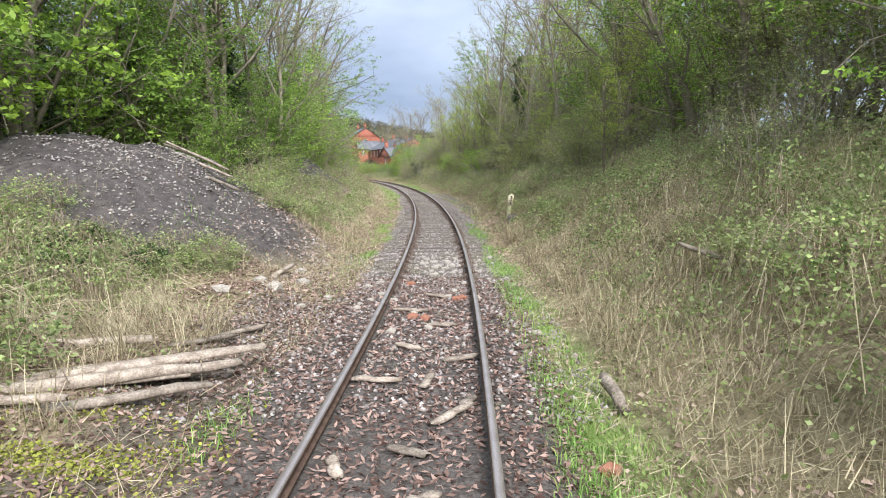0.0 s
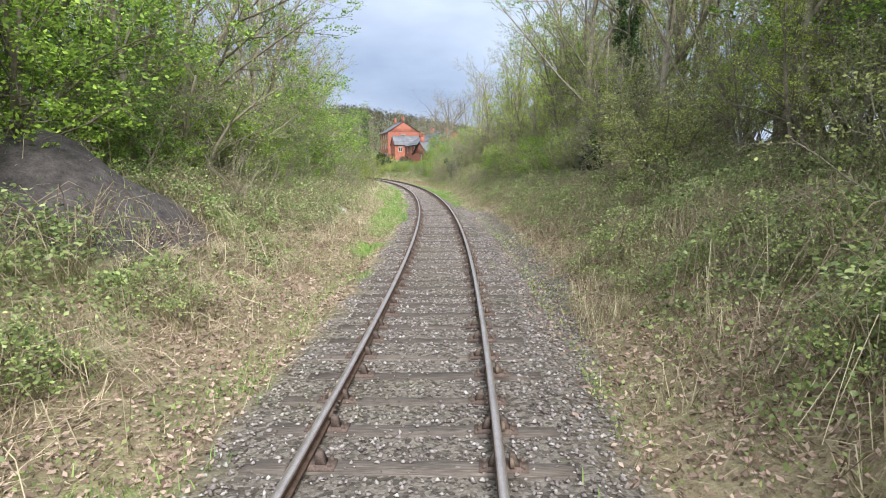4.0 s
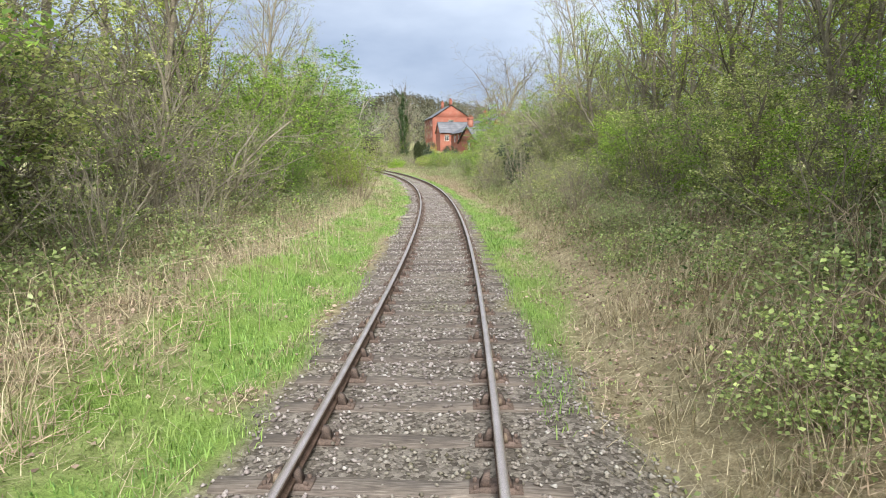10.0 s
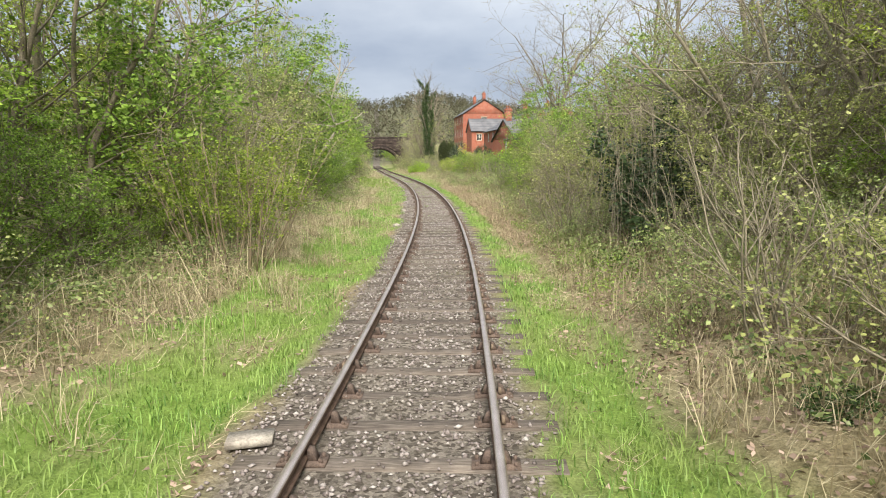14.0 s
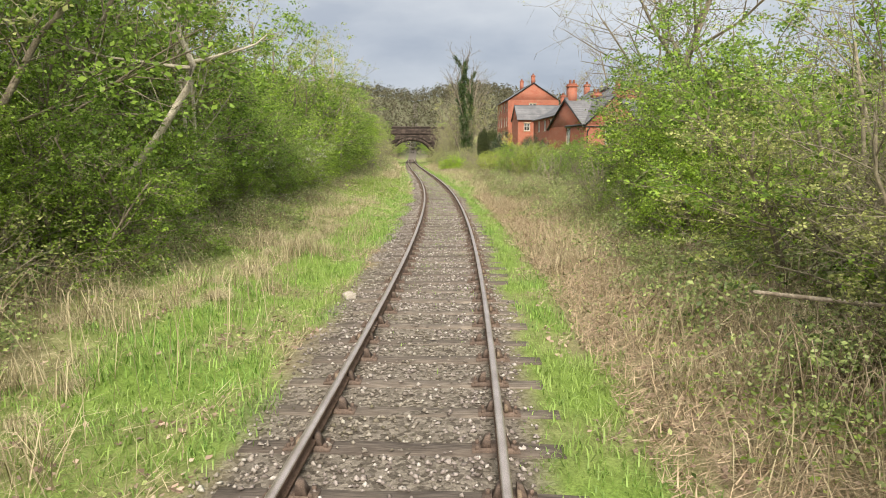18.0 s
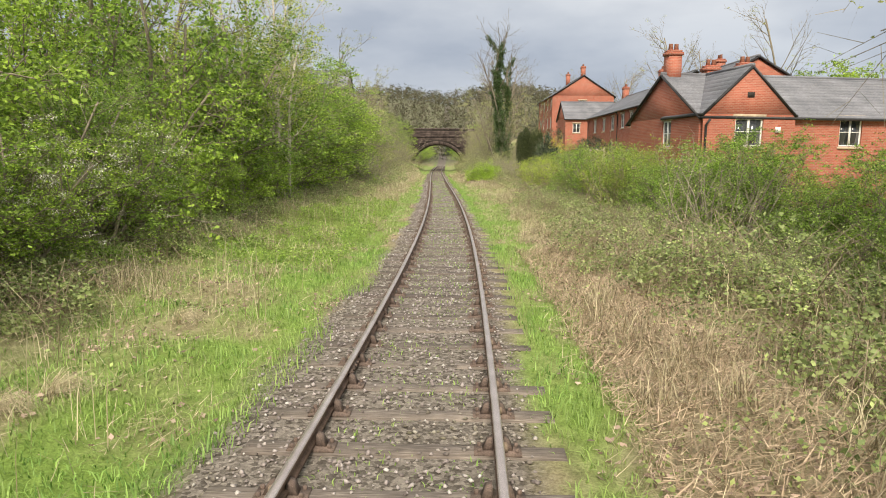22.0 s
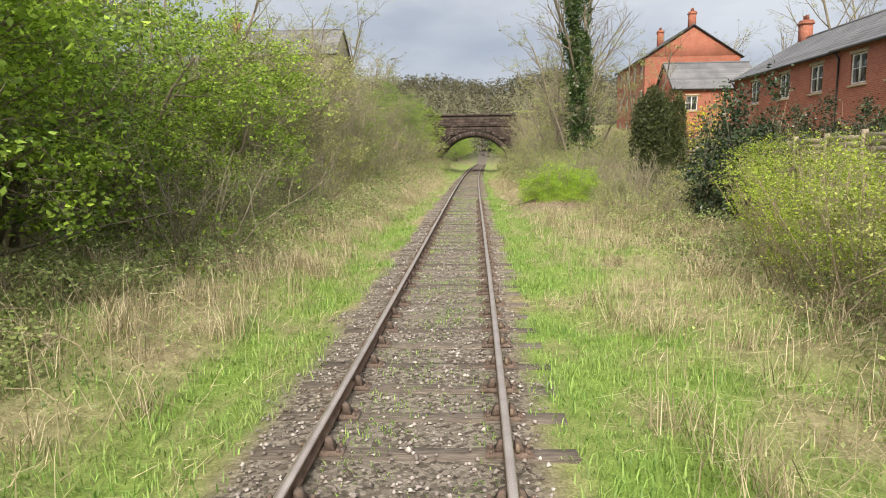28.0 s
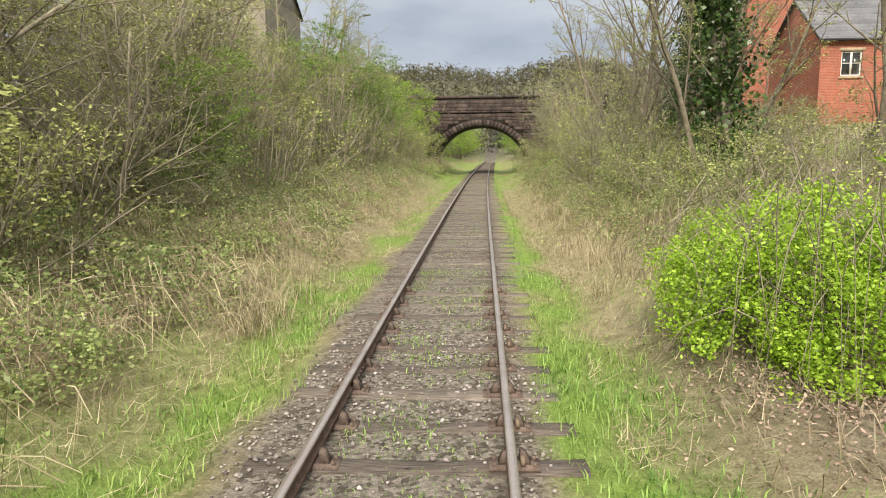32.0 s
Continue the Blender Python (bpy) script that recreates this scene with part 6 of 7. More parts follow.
# single large tussocks of bleached grass, fallen over to one side
def tussock_kind(seed):
    r = np.random.default_rng(seed)
    n = 190
    a = r.normal(0, 0.75, n)
    foot = np.stack([r.normal(0, 0.1, n), r.normal(0, 0.1, n), 0 * a - 0.03], -1)
    out = np.stack([np.cos(a), np.sin(a), 0 * a], -1) * r.uniform(0.35, 1.0, (n, 1))
    up = np.array((0, 0, 1.0)) * r.uniform(0.25, 0.6, (n, 1))
    w = np.stack([-np.sin(a), np.cos(a), 0.3 + 0 * a], -1) * 0.004
    knots = [foot, foot + out * 0.3 + up * 0.8, foot + out * 0.7 + up, foot + out * 1.1 + up * 0.35]
    v = np.stack([q for p, k in zip(knots, (1, 1, 0.8, 0.3)) for q in (p - w * k, p + w * k)], 1)
    i = np.arange(n)[:, None] * 8
    f = np.concatenate([i + np.array([[k, k + 1, k + 3, k + 2]]) for k in (0, 2, 4)])
    return Kind(tagged_mesh("grass_tussock", Shape().add(v.reshape(-1, 3), f), M_STRAW, "arching tussock of bleached dry grass", "grass tussock"))


def tagged_mesh(name, shape, mat, label, category):
    ob = part(name, shape, mat)
    tagged(ob, label, category)
    return ob


tussocks = [tussock_kind(201), tussock_kind(202)]


def tuft_row(count, s0, s1, u0, u1, face, lo, hi):
    for _ in range(count):
        s, u, k = rp.uniform(s0, s1), rp.uniform(u0, u1), rp.uniform(lo, hi)
        turn = math.degrees(heading(s)) + face + rp.uniform(-50, 50)
        tussocks[rp.randrange(2)].put(stand_at(s, u, turn, k))


tuft_row(26, 4, 20, 2.9, 5.6, 180, 0.45, 0.8)
tuft_row(14, 5, 11, -6.5, -3.9, 0, 0.7, 1.1)
tuft_row(24, 20, 48, -4.6, -2.9, 0, 0.6, 1.0)
tuft_row(9, 48, 53, -4.8, -3.0, -20, 0.45, 0.75)
tuft_row(24, 30, 90, 3.0, 4.6, 180, 0.6, 1.0)
tuft_row(34, 88, 124, -5.0, -3.3, 0, 0.5, 0.85)
tuft_row(14, 92, 140, 3.0, 4.2, 180, 0.6, 0.9)
tuft_row(16, 145, 165, -5.0, -3.2, 0, 0.4, 0.7)
tuft_row(14, 158, 170, 3.2, 5.5, 180, 0.45, 0.7)

# brown and pinkish dead leaves on the open ground
s, u = spread(150000, 0, 150, 1.5, 5.0, 1.2)
keep = rng.uniform(0, 1, len(s)) < np.clip(0.55 + 0.9 * lumps(s, u, 1.3, 71), 0, 1) * (1 - green_at(s, u)) * (1 - 0.75 * stones_at(s, u)) * (1 - spoil_shade_at(s, u))
s, u = s[keep], u[keep]
tagged(part("leaf_litter", Shape().add(*leaves(rng, on_line(s, u, ground_at(s, u) + rng.uniform(0.0, 0.04, len(s))), 0.045, 1.5, 0.6)), M_LITTER), "pinkish-brown dead leaves on the ground beside the track", "litter", kind="stuff")

s, u = spread(70000, 12, 46, 1.7, 4.6, 1.2)
keep = rng.uniform(0, 1, len(s)) < (1 - green_at(s, u)) * (1 - 0.8 * stones_at(s, u)) * np.clip(0.6 + 0.7 * lumps(s, u, 1.8, 74), 0.1, 1)
s, u = s[keep], u[keep]
tagged(part("fallen_leaves", Shape().add(*leaves(rng, on_line(s, u, ground_at(s, u) + rng.uniform(0.0, 0.06, len(s))), 0.034, 1.9, 0.45)), M_LITTER), "reddish-brown fallen leaves and bits of twig", "litter", kind="stuff")

# carpet of fresh herbs
s, u = rng.uniform(127, 148, 90000), rng.uniform(-6.6, -2.3, 90000)
keep = rng.uniform(0, 1, len(s)) < green_at(s, u) * np.clip(0.7 + 0.9 * lumps(s, u, 0.9, 72), 0, 1)
s, u = s[keep], u[keep]
tagged(part("herb_leaves", Shape().add(*leaves(rng, on_line(s, u, ground_at(s, u) + rng.uniform(0.03, 0.3, len(s)) * (0.7 + 0.5 * lumps(s, u, 0.9, 72))), 0.032, 1.7, 0.45)), M_HERB), "fresh yellow-green herbs in a low carpet", "herbs", kind="stuff")

s, u = rng.uniform(84, 104, 42000), rng.uniform(2.5, 4.6, 42000)
keep = rng.uniform(0, 1, len(s)) < np.clip(0.35 + 0.9 * lumps(s, u, 1.2, 92), 0, 1) * np.interp(s, [84, 87, 98, 104], [0.2, 1, 0.8, 0])
s, u = s[keep], u[keep]
tagged(part("low_herbs", Shape().add(*leaves(rng, on_line(s, u, ground_at(s, u) + rng.uniform(0.02, 0.22, len(s))), 0.036, 1.6, 0.45)), M_HERB), "fresh green herbs at the foot of the hedge", "herbs", kind="stuff")

s, u = spread(260000, 0, 206, 1.8, 8.0, 1.4)
keep = rng.uniform(-0.3, 1, len(s)) < lumps(s, u, 2.0, 41) + 0.2 - 2 * spoil_shade_at(s, u) - 1.2 * green_at(s, u) * (np.abs(u) < 4)
s, u = s[keep], u[keep]
at = on_line(s, u, ground_at(s, u) + rng.uniform(0.0, 0.28, len(s)) * (0.6 + 0.5 * lumps(s, u, 1.0, 44)))
tagged(part("ground_leaves", Shape().add(*leaves(rng, at, 0.032, 1.5)), M_BRAMBLE), "low bramble and herb leaves over the banks", "undergrowth", kind="stuff")

# tangle of arching canes with leaves over both banks
def arch_stuff(name, s, u, length, high, wide, mat, label, category):
    n = len(s)
    foot = on_line(s, u, ground_at(s, u) - 0.03)
    a = rng.uniform(0, 6.28, n)
    d = np.stack([np.cos(a), np.sin(a), 0 * a], -1) * (length * rng.uniform(0.5, 1.4, n))[:, None]
    w = np.stack([-np.sin(a), np.cos(a), 0.5 * np.ones(n)], -1) * (wide / 2)
    h = (high * rng.uniform(0.5, 1.4, n))[:, None] * np.array((0, 0, 1.0))
    knots = [foot + d * t + h * 4 * t * (1.02 - t) for t in (0.0, 0.3, 0.65, 1.0)]
    knots = [knots[0]] + [p + rng.normal(0, 0.03, p.shape) for p in knots[1:]]
    v = np.stack([q for p in knots for q in (p - w, p + w)], 1)
    i = np.arange(n)[:, None] * 8
    f = np.concatenate([i + np.array([[k, k + 1, k + 3, k + 2]]) for k in (0, 2, 4)])
    tagged(part(name, Shape().add(v.reshape(-1, 3), f), mat), label, category, kind="stuff")


def mantle(s, u):
    """Height of the tangle's upper surface over the ground."""
    return (0.18 + 0.62 * tangled(s, u)) * np.clip(0.8 + 0.55 * lumps(s, u, 1.1, 65) + 0.35 * lumps(s, u, 0.45, 66), 0.2, 1.5)


s, u = spread(150000, 0, 212, 2.2, 7.5, 1.5)
keep = rng.uniform(0, 1, len(s)) < 0.9 * tangled(s, u)
s, u = s[keep], u[keep]
cut = int(len(s) * 0.36)
arch_stuff("bramble_canes", s[:cut], u[:cut], 0.8, 0.75 * mantle(s[:cut], u[:cut]), 0.009, M_CANE, "arching brown bramble canes over the banks", "brambles")
arch_stuff("dry_stalks", s[cut:], u[cut:], 0.7, 0.7 * mantle(s[cut:], u[cut:]), 0.008, M_STRAW, "bleached fallen stalks arching over the banks", "stalks")
s, u = spread(1500000, 0, 212, 2.2, 7.5, 1.6)
keep = rng.uniform(0, 1, len(s)) < tangled(s, u) * np.clip(0.6 + 1.1 * lumps(s, u, 0.7, 63), 0.04, 1)
s, u = s[keep], u[keep]
high = mantle(s, u) * (1 - 0.7 * rng.uniform(0, 1, len(s)) ** 1.6) + 0.02
tagged(part("bramble_leaves", Shape().add(*leaves(rng, on_line(s, u, ground_at(s, u) + high), 0.042, 1.5, 0.3)), M_BRAMBLE), "bramble leaves over the tangle on both banks", "brambles", kind="stuff")

# brown stems and litter under the lime shrub
s, u = rng.normal(175.0, 1.7, 1000), rng.normal(4.2, 1.1, 1000)
keep = rng.uniform(0, 1, len(s)) < bare_at(s, u)
arch_stuff("brown_stems", s[keep], u[keep], 0.5, 0.16 + 0 * s[keep], 0.008, M_CANE, "dead brown stems under the lime-green shrub", "stalks")
s, u = rng.normal(175.0, 1.8, 9000), rng.normal(4.2, 1.2, 9000)
keep = rng.uniform(0, 1, len(s)) < bare_at(s, u)
s, u = s[keep], u[keep]
tagged(part("shrub_litter", Shape().add(*leaves(rng, on_line(s, u, ground_at(s, u) + rng.uniform(0, 0.05, len(s))), 0.026, 1.8, 0.4)), M_LITTER), "brown dead leaves under the lime-green shrub", "litter", kind="stuff")

# a few taller pale stems arching out of the tangle
s, u = spread(5200, 0, 206, 2.8, 6.5)
keep = rng.uniform(0, 1, len(s)) < tangled(s, u)
s, u = s[keep], u[keep]
arch_stuff("arching_stems", s, u, 1.4, 0.6 + 0 * s, 0.006, M_STRAW, "long pale stems arching out of the brambles", "stalks")

n = 76000
s, u = np.r_[rng.uniform(92, 131, n // 2), rng.uniform(18, 64, n - n // 2)], rng.uniform(1.9, 3.7, n)
u = np.where(s < 64, u + 0.8, u)
u = np.where((s < 64) & (rng.uniform(0, 1, n) < 0.5), -u, u)
straw_stuff("dead_bracken", s, u, 0.24, 0.011, 0.45, M_BRACKEN, "brown dead bracken and stems beside the track", "bracken")

s, u = spread(22000, 0, 182, 2.3, 7.0)
keep = (rng.uniform(0, 1, len(s)) < (0.35 + 0.6 * lumps(s, u, 3.2, 33)) * np.where((s < 60) | ((u > 0) & (s > 90) & (s < 150)), 0.4, 1.0)) & (bare_at(s, u) < 0.3)
blade_stuff("tall_stems", s[keep], u[keep], 0.75 + 0 * s[keep], 0.009, 0.4, M_STRAW, "tall dry stalks standing in the undergrowth", "stalks")

# leafless and green woods on the far hill
n = 7600
hs, hu = rng.uniform(318, 500, n), rng.uniform(-300, 260, n)
hz = ground_at(hs, hu)
tuft = 20
c = np.repeat(np.stack([hs, hu, hz + 2], -1), tuft, 0)
off = unit(rng.normal(0, 1, (n * tuft, 3))) * rng.uniform(0.3, 1, (n * tuft, 1)) * np.array((2.2, 2.2, 4.6))
off[:, 2] += 1
at = on_line(c[:, 0] + off[:, 0], c[:, 1] + off[:, 1], c[:, 2] + off[:, 2])
tagged(part("hill_woods", Shape().add(*slips(rng, at, 0.5, 2.2)), M_WOOD_HILL), "bare brown woodland on a distant hillside", "woods", kind="stuff")


# ---- small things beside the line ----
def at_line(s, u, lift=0.0, turn=0.0, pitch=0.0, roll=0.0):
    x, y, z = on_line(s, u, ground_at(s, u) + lift)
    return pose(x, y, z, pitch, roll, math.degrees(heading(s)) + turn)


def timber(length, wide, thick, seed, name="plank", label="", m=None, round_=False):
    """A split, worn length of wood with ragged ends, lying along y."""
    r = np.random.default_rng(seed)
    n = 7
    sh = Shape()
    ys = np.linspace(-length / 2, length / 2, n)
    rings = []
    for y in ys:
        ends = 0.7 if y in (ys[0], ys[-1]) else 1.0
        w, t = wide * ends * r.uniform(0.8, 1.1) / 2, thick * ends * r.uniform(0.75, 1.1) / 2
        dx, dz = r.normal(0, wide * 0.06), r.normal(0, thick * 0.08)
        a = np.arange(8) * np.pi / 4 + (0.3 if round_ else np.pi / 8)
        ca, sa = np.cos(a), np.sin(a)
        if not round_:
            ca, sa = np.clip(ca * 1.5, -1, 1), np.clip(sa * 1.5, -1, 1)
        c = np.stack([ca * w + dx, 0 * a + y + r.normal(0, 0.02, 8), sa * t + dz], -1)
        rings.append(c)
    k = len(rings[0])
    i = np.arange(n - 1)[:, None] * k
    j = np.arange(k)[None]
    sh.add(np.array(rings).reshape(-1, 3), np.stack([i + j, i + k + j, i + k + (j + 1) % k, i + (j + 1) % k], -1).reshape(-1, 4))
    sh.f.append((np.array([range(k)]), 0))
    sh.f.append((np.array([range(k)])[:, ::-1] + (n - 1) * k, 0))
    ob = part(name, sh, M_LOG)
    tagged(ob, label, "timber")
    if m is not None:
        ob.matrix_basis = m
    return ob


OLD = "weathered split plank lying on the ground"
timber(2.5, 0.26, 0.07, 1, "plank", OLD, at_line(7.0, -2.9, 0.20, -58))
timber(2.2, 0.18, 0.12, 8, "log", "dark rotten beam under loose planks", at_line(6.75, -3.0, 0.08, -60), False)
timber(2.6, 0.16, 0.12, 9, "log", "dark rotten beam under loose planks", at_line(6.35, -3.5, 0.07, -66), False)
timber(1.7, 0.16, 0.08, 2, "plank", OLD, at_line(6.55, -3.2, 0.06, -70))
timber(1.9, 0.17, 0.10, 3, "log", "dark rotten log beside the track", at_line(6.05, -2.9, 0.08, -58), True)
timber(1.3, 0.15, 0.09, 4, "plank", OLD, at_line(7.7, -3.9, 0.10, -75))
timber(1.1, 0.12, 0.07, 5, "plank", OLD, at_line(5.6, -3.6, 0.08, -80))
timber(0.9, 0.10, 0.06, 6, "plank", OLD, at_line(8.5, -2.9, 0.07, -50))
timber(0.8, 0.10, 0.06, 7, "plank", OLD, at_line(9.2, -2.6, 0.06, -35))
BROKEN = "broken piece of old timber between the rails"
for k, (s, u, t, n) in enumerate(((7.05, -0.45, 88, 0.55), (7.0, 0.12, -12, 0.42), (6.05, 0.40, -35, 0.62), (5.2, 0.05, 70, 0.35), (8.4, -0.2, 60, 0.4), (9.6, 0.2, 95, 0.5), (10.6, -0.3, 80, 0.6), (4.9, -0.5, 20, 0.3), (7.9, 0.5, 110, 0.45), (11.8, 0.1, 75, 0.45), (6.4, 0.55, -25, 0.3), (4.4, 0.2, -60, 0.3))):
    timber(n, 0.10, 0.05, 20 + k, "wood_piece", BROKEN, at_line(s, u, 0.05, t, rnd.uniform(-5, 5)))
stub = timber(0.55, 0.15, 0.14, 40, "log", "pale sawn log leaning in the grass", at_line(6.6, 2.05, 0.16, 14, 22), True)
timber(0.9, 0.13, 0.07, 41, "plank", "bleached plank half hidden in dry grass", at_line(9.4, 4.0, 0.34, 60, 15))
timber(0.8, 0.12, 0.10, 42, "log", "short pale log at the foot of a spoil heap", at_line(13.4, -3.1, 0.10, -25, 12), True)
for k, (s, u, t, p, n) in enumerate(((17.6, -6.2, -66, -26, 1.7), (17.0, -5.8, -78, -24, 1.4), (18.2, -6.6, -58, -20, 1.5), (16.4, -5.2, -84, -24, 0.9), (18.8, -5.6, -48, -22, 1.2))):
    timber(n, 0.13, 0.07, 50 + k, "plank", "grey plank dumped on a spoil heap", at_line(s, u, 0.14, t, p))
timber(2.6, 0.05, 0.05, 60, "fallen_branch", "pale fallen pole lying in brambles", at_line(100.4, 4.6, 0.62, 80, 4), True)
timber(1.2, 0.03, 0.03, 61, "fallen_branch", "dead branch lying on dry grass", at_line(165.0, 3.6, 0.07, 84, 0), True)
timber(0.8, 0.03, 0.03, 62, "fallen_branch", "dead branch lying on dry grass", at_line(164.0, 3.2, 0.06, 50, 3), True)

# dead branches leaning out of the bank
def dead_branch(seed, m, label):
    r = np.random.default_rng(seed)
    cfg = dict(deep=2, kids=(7, 4), angle=0.6, ratio=0.45, wander=0.12, lift=(-0.02, -0.02), bare=0.25, thin=0.006)
    out = []
    grow(r, (0, 0, 0), (0.9, 0, 0.25), 3.0, 0.03, 0, cfg, out)
    sh = Shape()
    for lv, p, rd in out:
        sh.tube(p, rd, 5 if lv == 0 else 3)
    ob = part("fallen_branch", sh, M_BARK)
    tagged(ob, label, "branch")
    ob.matrix_basis = m


dead_branch(5, at_line(21.5, 8.0, 0.9, 190), "dead leafless branch hanging over the bank")
dead_branch(6, at_line(23.0, 8.6, 1.3, 165), "dead leafless branch hanging over the bank")

# rubble dumped on the line
def rubble(s, u, size, mat, name, label, seed):
    r = np.random.default_rng(seed)
    bm = bmesh.new()
    bmesh.ops.create_icosphere(bm, subdivisions=1, radius=1)
    for v in bm.verts:
        v.co = Vector((v.co.x * 1.25, v.co.y * 0.95, v.co.z * 0.7)) * (1 + r.uniform(-0.22, 0.22))
    me = bpy.data.meshes.new(name)
    bm.to_mesh(me)
    bm.free()
    me.materials.append(mat)
    ob = new(name, me)
    tagged(ob, label, "stone", "rubble on the line")
    ob.matrix_basis = at_line(s, u, size * 0.35, r.uniform(0, 360)) @ Matrix.Diagonal((size, size, size, 1))


rr = random.Random(8)
for k in range(90):
    s = rr.gauss(15.6, 0.9) if k < 40 else rr.uniform(8.5, 17)
    rubble(s, rr.gauss(0.0, 0.55) if k < 48 else rr.uniform(-2.4, 1.7), rr.uniform(0.03, 0.085), M_PALE, "stone", "pale broken stone lying on the track", 300 + k)
for k, (s, u) in enumerate(((10.2, -0.25), (10.1, -0.05), (11.6, 0.42), (11.7, 0.55), (13.1, -0.45), (5.0, 1.65))):
    rubble(s, u, 0.085, M_BRICK_BIT, "brick_fragment", "broken orange brick lying on the track", 500 + k)
for k, (s, u) in enumerate(((12.6, -3.3), (13.2, -2.6), (12.0, -2.9), (11.2, -3.6), (14.2, -2.9))):
    rubble(s, u, 0.14, M_PALE, "stone", "large pale stone at the foot of a spoil heap", 520 + k)
for k, (s, u) in enumerate(((44.2, 2.35), (44.0, 2.6), (97.6, -1.45), (104.6, -1.42))):
    rubble(s, u, 0.09 if s < 50 else 0.12, M_PALE, "stone", "pale stone beside the track", 540 + k)
n = 5000
s, u = rng.normal(16.5, 2.6, n), rng.normal(-6.3, 2.1, n)
keep = spoil_shade_at(s, u) > 0.5
s, u = s[keep], u[keep]
tagged(part("heap_gravel", Shape().add(*pebbles(s, u, ground_at(s, u), rng.uniform(0.015, 0.05, len(s)))), M_BROKEN), "grey gravel strewn over a spoil heap", "gravel", kind="stuff")
n = 6500
s, u = rng.uniform(6, 18, n), rng.uniform(-3.2, 2.0, n)
keep = np.abs(np.abs(u) - 0.7525) > 0.07
s, u = s[keep], u[keep]
tagged(part("track_gravel", Shape().add(*pebbles(s, u, ground_at(s, u) + 0.01, rng.uniform(0.012, 0.045, len(s)))), M_BROKEN), "gravel and grit over buried sleepers", "gravel", kind="stuff")
n = 30000
s, u = rng.uniform(1, 14, n), rng.uniform(-4.2, 1.6, n)
keep = (np.abs(np.abs(u) - 0.7525) > 0.07) & (spoil_shade_at(s, u) < 0.8)
s, u = s[keep], u[keep]
tagged(part("bark_chips", Shape().add(*leaves(rng, on_line(s, u, ground_at(s, u) + rng.uniform(0, 0.035, len(s))), 0.03, 2.6, 0.6)), M_CHIP), "reddish bark chips and rotten wood between the rails", "chips", kind="stuff")

s, u = rng.normal(4.9, 0.55, 9000), rng.normal(-2.7, 0.5, 9000)
keep = rng.uniform(-0.3, 1, len(s)) < lumps(s, u, 0.6, 95) + 0.2
s, u = s[keep], u[keep]
tagged(part("moss", Shape().add(*leaves(rng, on_line(s, u, ground_at(s, u) + rng.uniform(0, 0.03, len(s))), 0.03, 1.4, 0.3)), M_MOSS), "yellow-green moss on the ground by old planks", "moss", kind="stuff")

# cream quarter milepost with its plate, and a concrete ring at its foot
post_m = at_line(24.6, 2.72, 0.02, 8, 0, 6) @ Matrix.Diagonal((0.82, 0.82, 0.82, 1))
milepost = empty("milepost", post_m, label="cream-painted railway quarter milepost leaning in brambles", category="milepost")
part("post", Shape().prism([(-0.07, -0.5), (0.07, -0.5), (0.065, 0.62), (-0.065, 0.62)], -0.045, 0.045, lambda a, b, d: (a, d, b)), M_SIGN, milepost)
plate = part("plate", Shape().prism([(-0.115, 0.58), (0.115, 0.58), (0.125, 1.06), (0.03, 1.14), (-0.125, 1.0)], -0.075, -0.047, lambda a, b, d: (a, d, b)), M_SIGN, milepost)


def lettering(text, size, parent, m):
    cu = bpy.data.curves.new("figure", "FONT")
    cu.body, cu.size, cu.extrude, cu.align_x, cu.align_y = text, size, 0.003, "CENTER", "CENTER"
    cu.offset = 0.008
    ob = new("figure", cu)
    dg = bpy.context.evaluated_depsgraph_get()
    me = bpy.data.meshes.new_from_object(ob.evaluated_get(dg))
    bpy.data.objects.remove(ob)
    me.materials.append(M_BLACK)
    out = new("figure", me)
    out.parent = parent
    out.matrix_basis = m
    return out


lettering("3", 0.20, plate, pose(0.01, -0.079, 0.925, 90, 0, 0))
lettering("4", 0.20, plate, pose(-0.005, -0.079, 0.70, 90, 0, 0))
part("fraction_bar", Shape().box(-0.075, 0.075, -0.082, -0.076, 0.802, 0.826), M_BLACK, plate)

ring = Shape()
prof = [(0.17, -0.3), (0.235, -0.3), (0.25, 0.16), (0.235, 0.18), (0.205, 0.18), (0.19, 0.16)]
k, m = len(prof), 20
ang = np.arange(m) * 2 * np.pi / m
v = np.array([[(r * math.cos(a), r * math.sin(a), z) for r, z in prof] for a in ang])
i, j = np.meshgrid(np.arange(m), np.arange(k), indexing="ij")
ring.add(v.reshape(-1, 3), np.stack([i * k + j, ((i + 1) % m) * k + j, ((i + 1) % m) * k + (j + 1) % k, i * k + (j + 1) % k], -1).reshape(-1, 4))
pipe = part("concrete_pipe", ring, M_CONCRETE, None, "", True)
tagged(pipe, "short grey concrete pipe standing open in the bank", "pipe")
pipe.matrix_basis = at_line(23.9, 2.85, -0.08, 0, 6, 5)

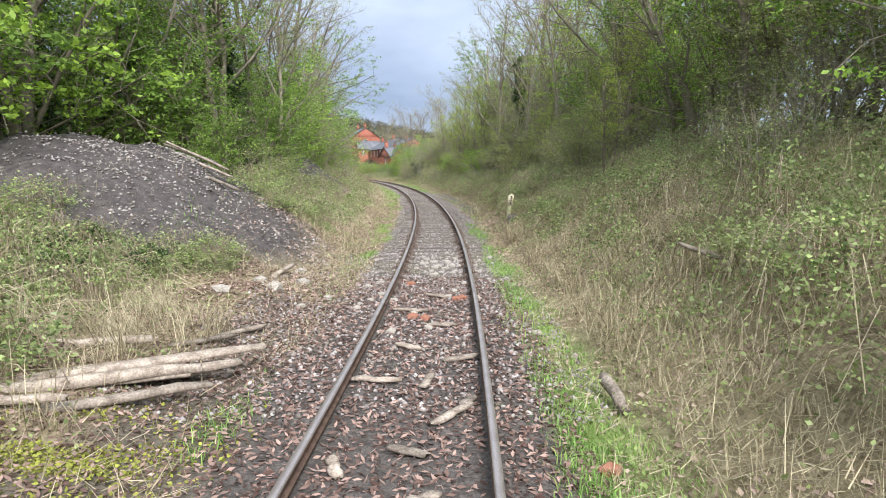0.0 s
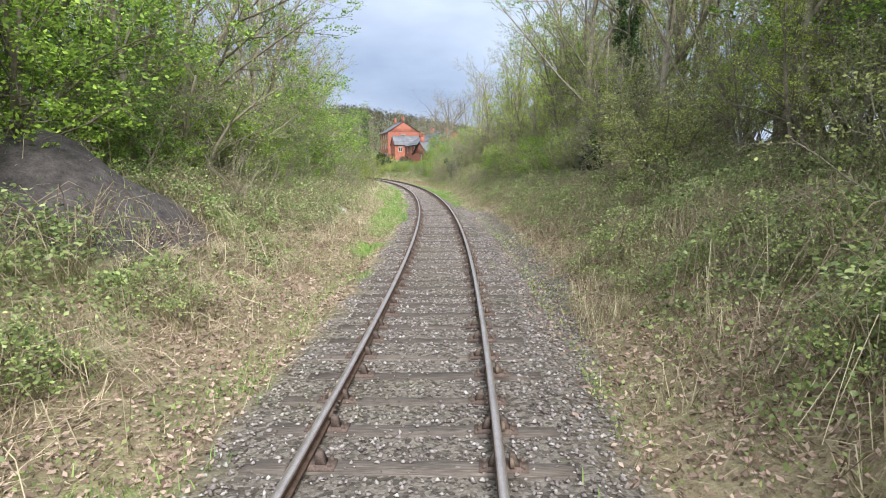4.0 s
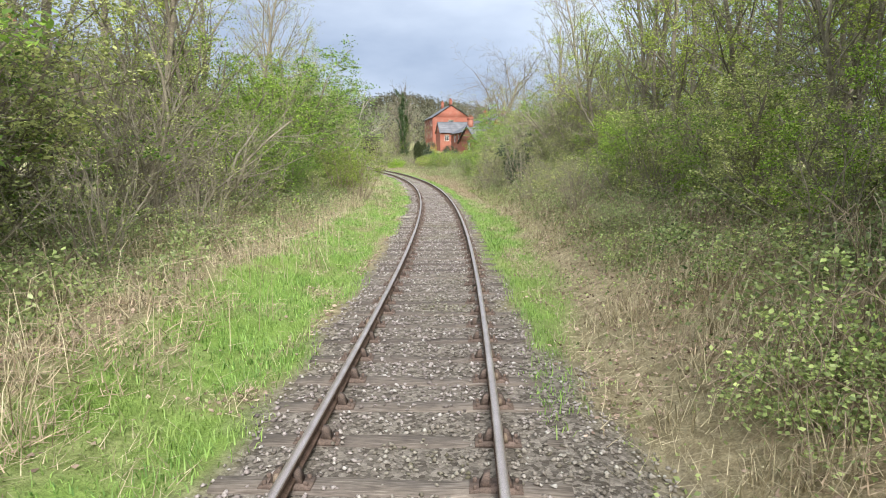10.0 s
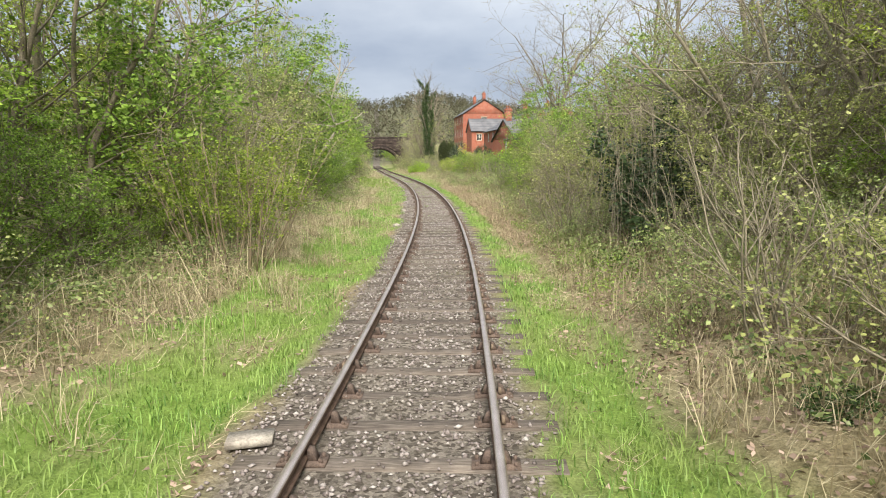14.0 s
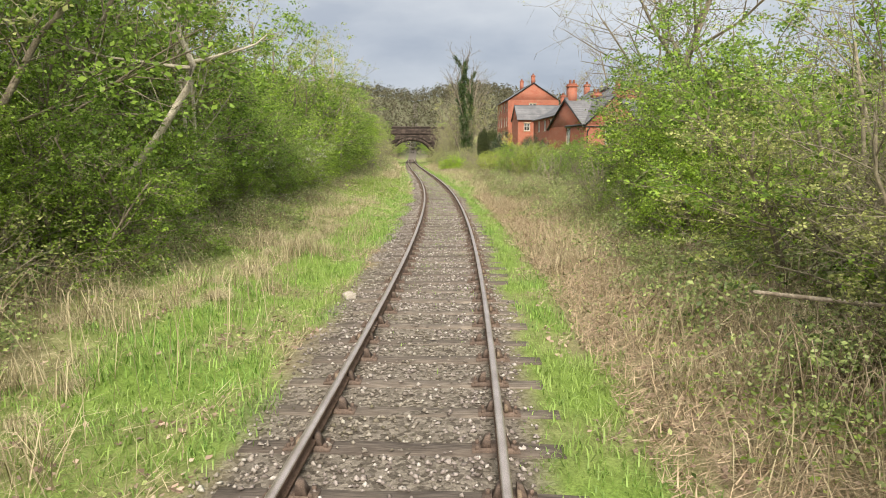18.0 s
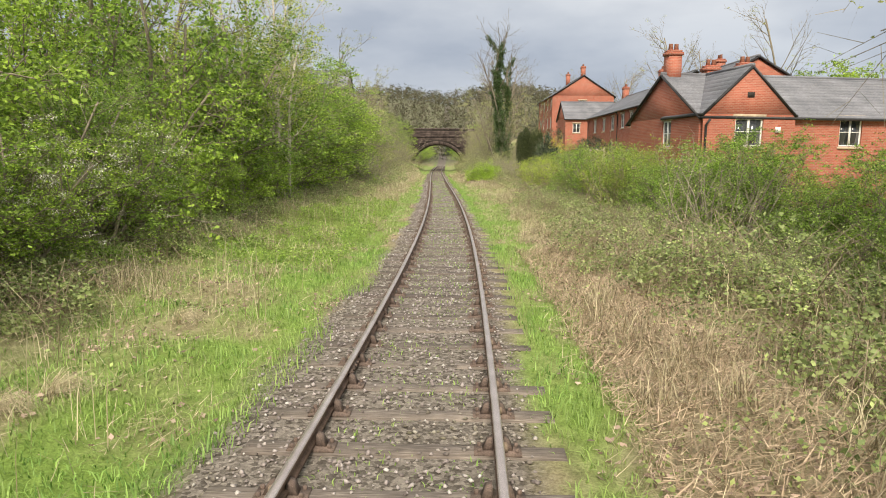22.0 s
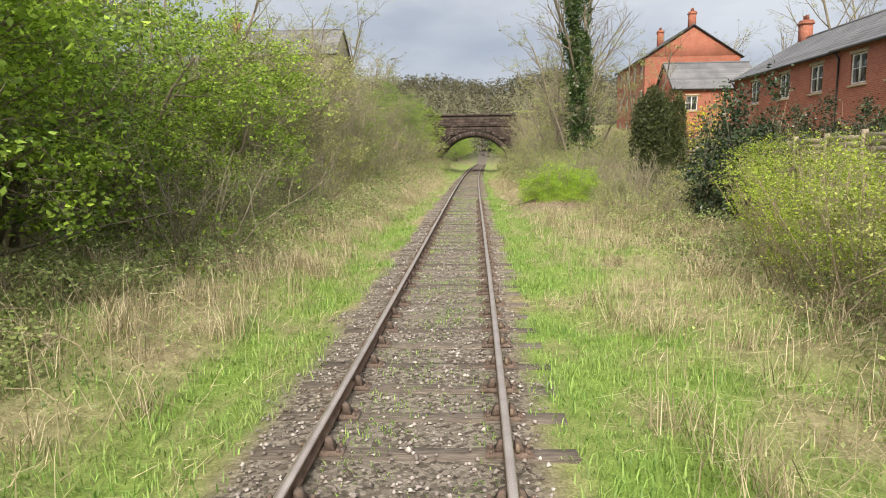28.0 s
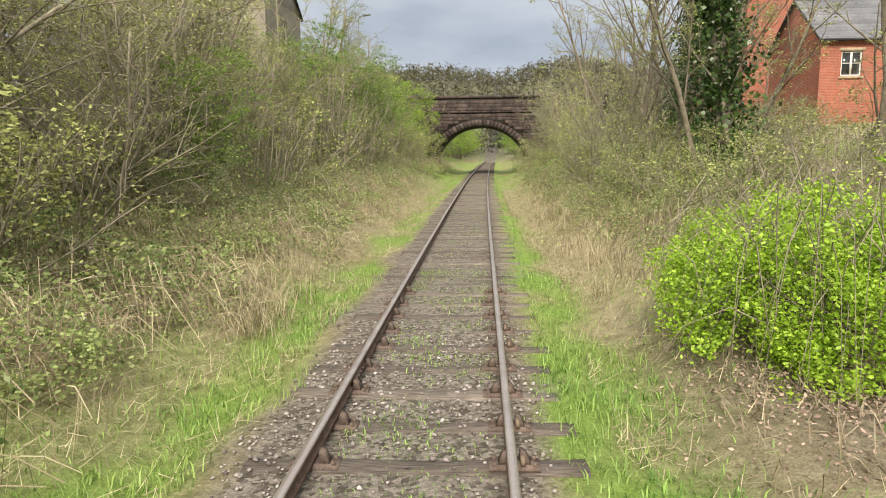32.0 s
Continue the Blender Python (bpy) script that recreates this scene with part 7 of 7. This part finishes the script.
# crumpled white sheet in the brambles
r = np.random.default_rng(3)
gx, gy = np.meshgrid(np.linspace(-0.5, 0.5, 14), np.linspace(-0.28, 0.28, 9), indexing="ij")
gz = 0.05 * np.sin(gx * 11 + gy * 7) + 0.05 * np.sin(gy * 21 - gx * 9) + r.normal(0, 0.03, gx.shape) - 0.25 * (gx ** 2 + gy ** 2)
i, j = np.meshgrid(np.arange(13), np.arange(8), indexing="ij")
q = np.stack([i * 9 + j, (i + 1) * 9 + j, (i + 1) * 9 + j + 1, i * 9 + j + 1], -1).reshape(-1, 4)
top = np.stack([gx, gy, gz], -1).reshape(-1, 3)
sheet = part("plastic_sheet", Shape().add(top, q).add(top - (0, 0, 0.006), q[:, ::-1]), M_PLASTIC, None, "", True)
tagged(sheet, "crumpled white plastic sheet caught in brambles", "plastic sheet")
sheet.matrix_basis = at_line(48.3, -3.6, 0.2, -15, 0, 30) @ Matrix.Diagonal((0.55, 0.45, 0.6, 1))

# garden fence of boards on a timber retaining wall
fence = empty("garden_fence", label="weathered timber board fence along the gardens", category="fence")
s = 156.0
while s < 186:
    z0 = float(np.interp(s, [156, 166, 186], [1.0, 0.75, 0.3]))
    a, b = on_line(s, 10.2, z0), on_line(s + 1.8, 10.2, z0)
    turn = math.degrees(math.atan2(b[1] - a[1], b[0] - a[0]))
    m = pose(*a, 0, 0, turn)
    ob = part("fence_post", Shape().box(-0.05, 0.05, -0.06, 0.06, -1.4, 1.85), M_FENCE, fence)
    ob.matrix_basis = m
    for k in range(9):
        bd = part("fence_board", Shape().box(0.055, 1.745, -0.022 + 0.008 * (k % 2), 0.012 + 0.008 * (k % 2), 0.25 + k * 0.165, 0.25 + k * 0.165 + 0.15), M_FENCE, fence)
        bd.matrix_basis = m
    for k in range(4):
        bd = part("retaining_board", Shape().box(-0.89, 0.89, -0.14, -0.065, -1.0 + k * 0.30, -0.72 + k * 0.30), M_FENCE, fence)
        bd.matrix_basis = m @ pose(0.9, 0, 0)
    s += 1.8

# street lamp on the road beyond the cutting
x, y, z = on_line(226, -10.0, ground_at(226, -10.0) - 0.1)
lamp = empty("street_lamp", pose(x, y, z, 0, 0, 10), label="slim grey street lamp on the road above", category="street lamp")
H = 13.3 - z
part("column", Shape().tube([(0, 0, 0), (0, 0, 1.2), (0, 0, 1.25), (0, 0, H - 0.25)], (0.09, 0.09, 0.06, 0.045), 8), M_METAL, lamp)
part("arm", Shape().tube([(0, 0, H - 0.3), (0.15, 0, H - 0.1), (0.55, 0, H)], 0.035, 6), M_METAL, lamp)
part("lantern", Shape().prism([(0.45, H - 0.06), (1.05, H + 0.02), (1.05, H + 0.1), (0.5, H + 0.1)], -0.13, 0.13, lambda a, b, d: (a, d, b)), M_METAL, lamp)

# pale bent tree leaning out of the hedge
x, y, _ = on_line(106.7, 0)
bent = empty("leaning_tree", pose(x, y, 0, 0, 0, math.degrees(heading(106.7))), label="pale bent tree stem leaning out of the hedge", category="tree")
stem = Shape().tube([(-6.9, 0, 0.0), (-6.1, 0, 1.5), (-5.3, 0, 2.5), (-4.75, 0, 3.3), (-4.6, 0, 3.75), (-4.85, 0, 4.35), (-4.75, 0, 5.1), (-4.4, 0.2, 6.2), (-4.3, 0.3, 7.2)], (0.085, 0.075, 0.07, 0.065, 0.06, 0.055, 0.045, 0.035, 0.015), 7)
part("trunk", stem, M_BIRCH, bent, "", True)
r = np.random.default_rng(17)
out = []
for p, q, n in (((-4.65, 0, 3.7), (-1.0, 0.1, 0.15), 2.6), ((-4.65, 0, 3.8), (0.9, 0.2, 0.1), 1.6), ((-4.8, 0, 4.6), (-0.7, -0.3, 0.5), 1.8), ((-4.6, 0.1, 5.6), (0.6, 0.3, 0.6), 1.5), ((-4.4, 0.2, 6.3), (-0.5, 0.2, 0.8), 1.4)):
    grow(r, p, q, n, 0.04, 0, dict(deep=2, kids=(7, 4), angle=0.7, ratio=0.45, wander=0.14, lift=(0.03, 0.03), bare=0.2, thin=0.006), out)
limbs = [Shape().tube(p, rd, 5) for lv, p, rd in out if lv == 0]
for sh in limbs:
    part("limb", sh, M_BIRCH, bent, "", True)
tw = Shape()
for lv, p, rd in out:
    if lv:
        tw.tube(p, rd, 3)
tagged(part("twigwork", tw, M_TWIG, bent), kind="stuff")
slab = part("stone_slab", Shape().prism([(-0.2, -0.11), (0.17, -0.13), (0.21, 0.09), (-0.16, 0.12)], 0.0, 0.06, lambda a, b, d: (a, b, d)), M_PALE)
tagged(slab, "pale flat stone slab on a sleeper end", "stone")
slab.matrix_basis = at_line(79.6, -1.3, 0.03, 20)
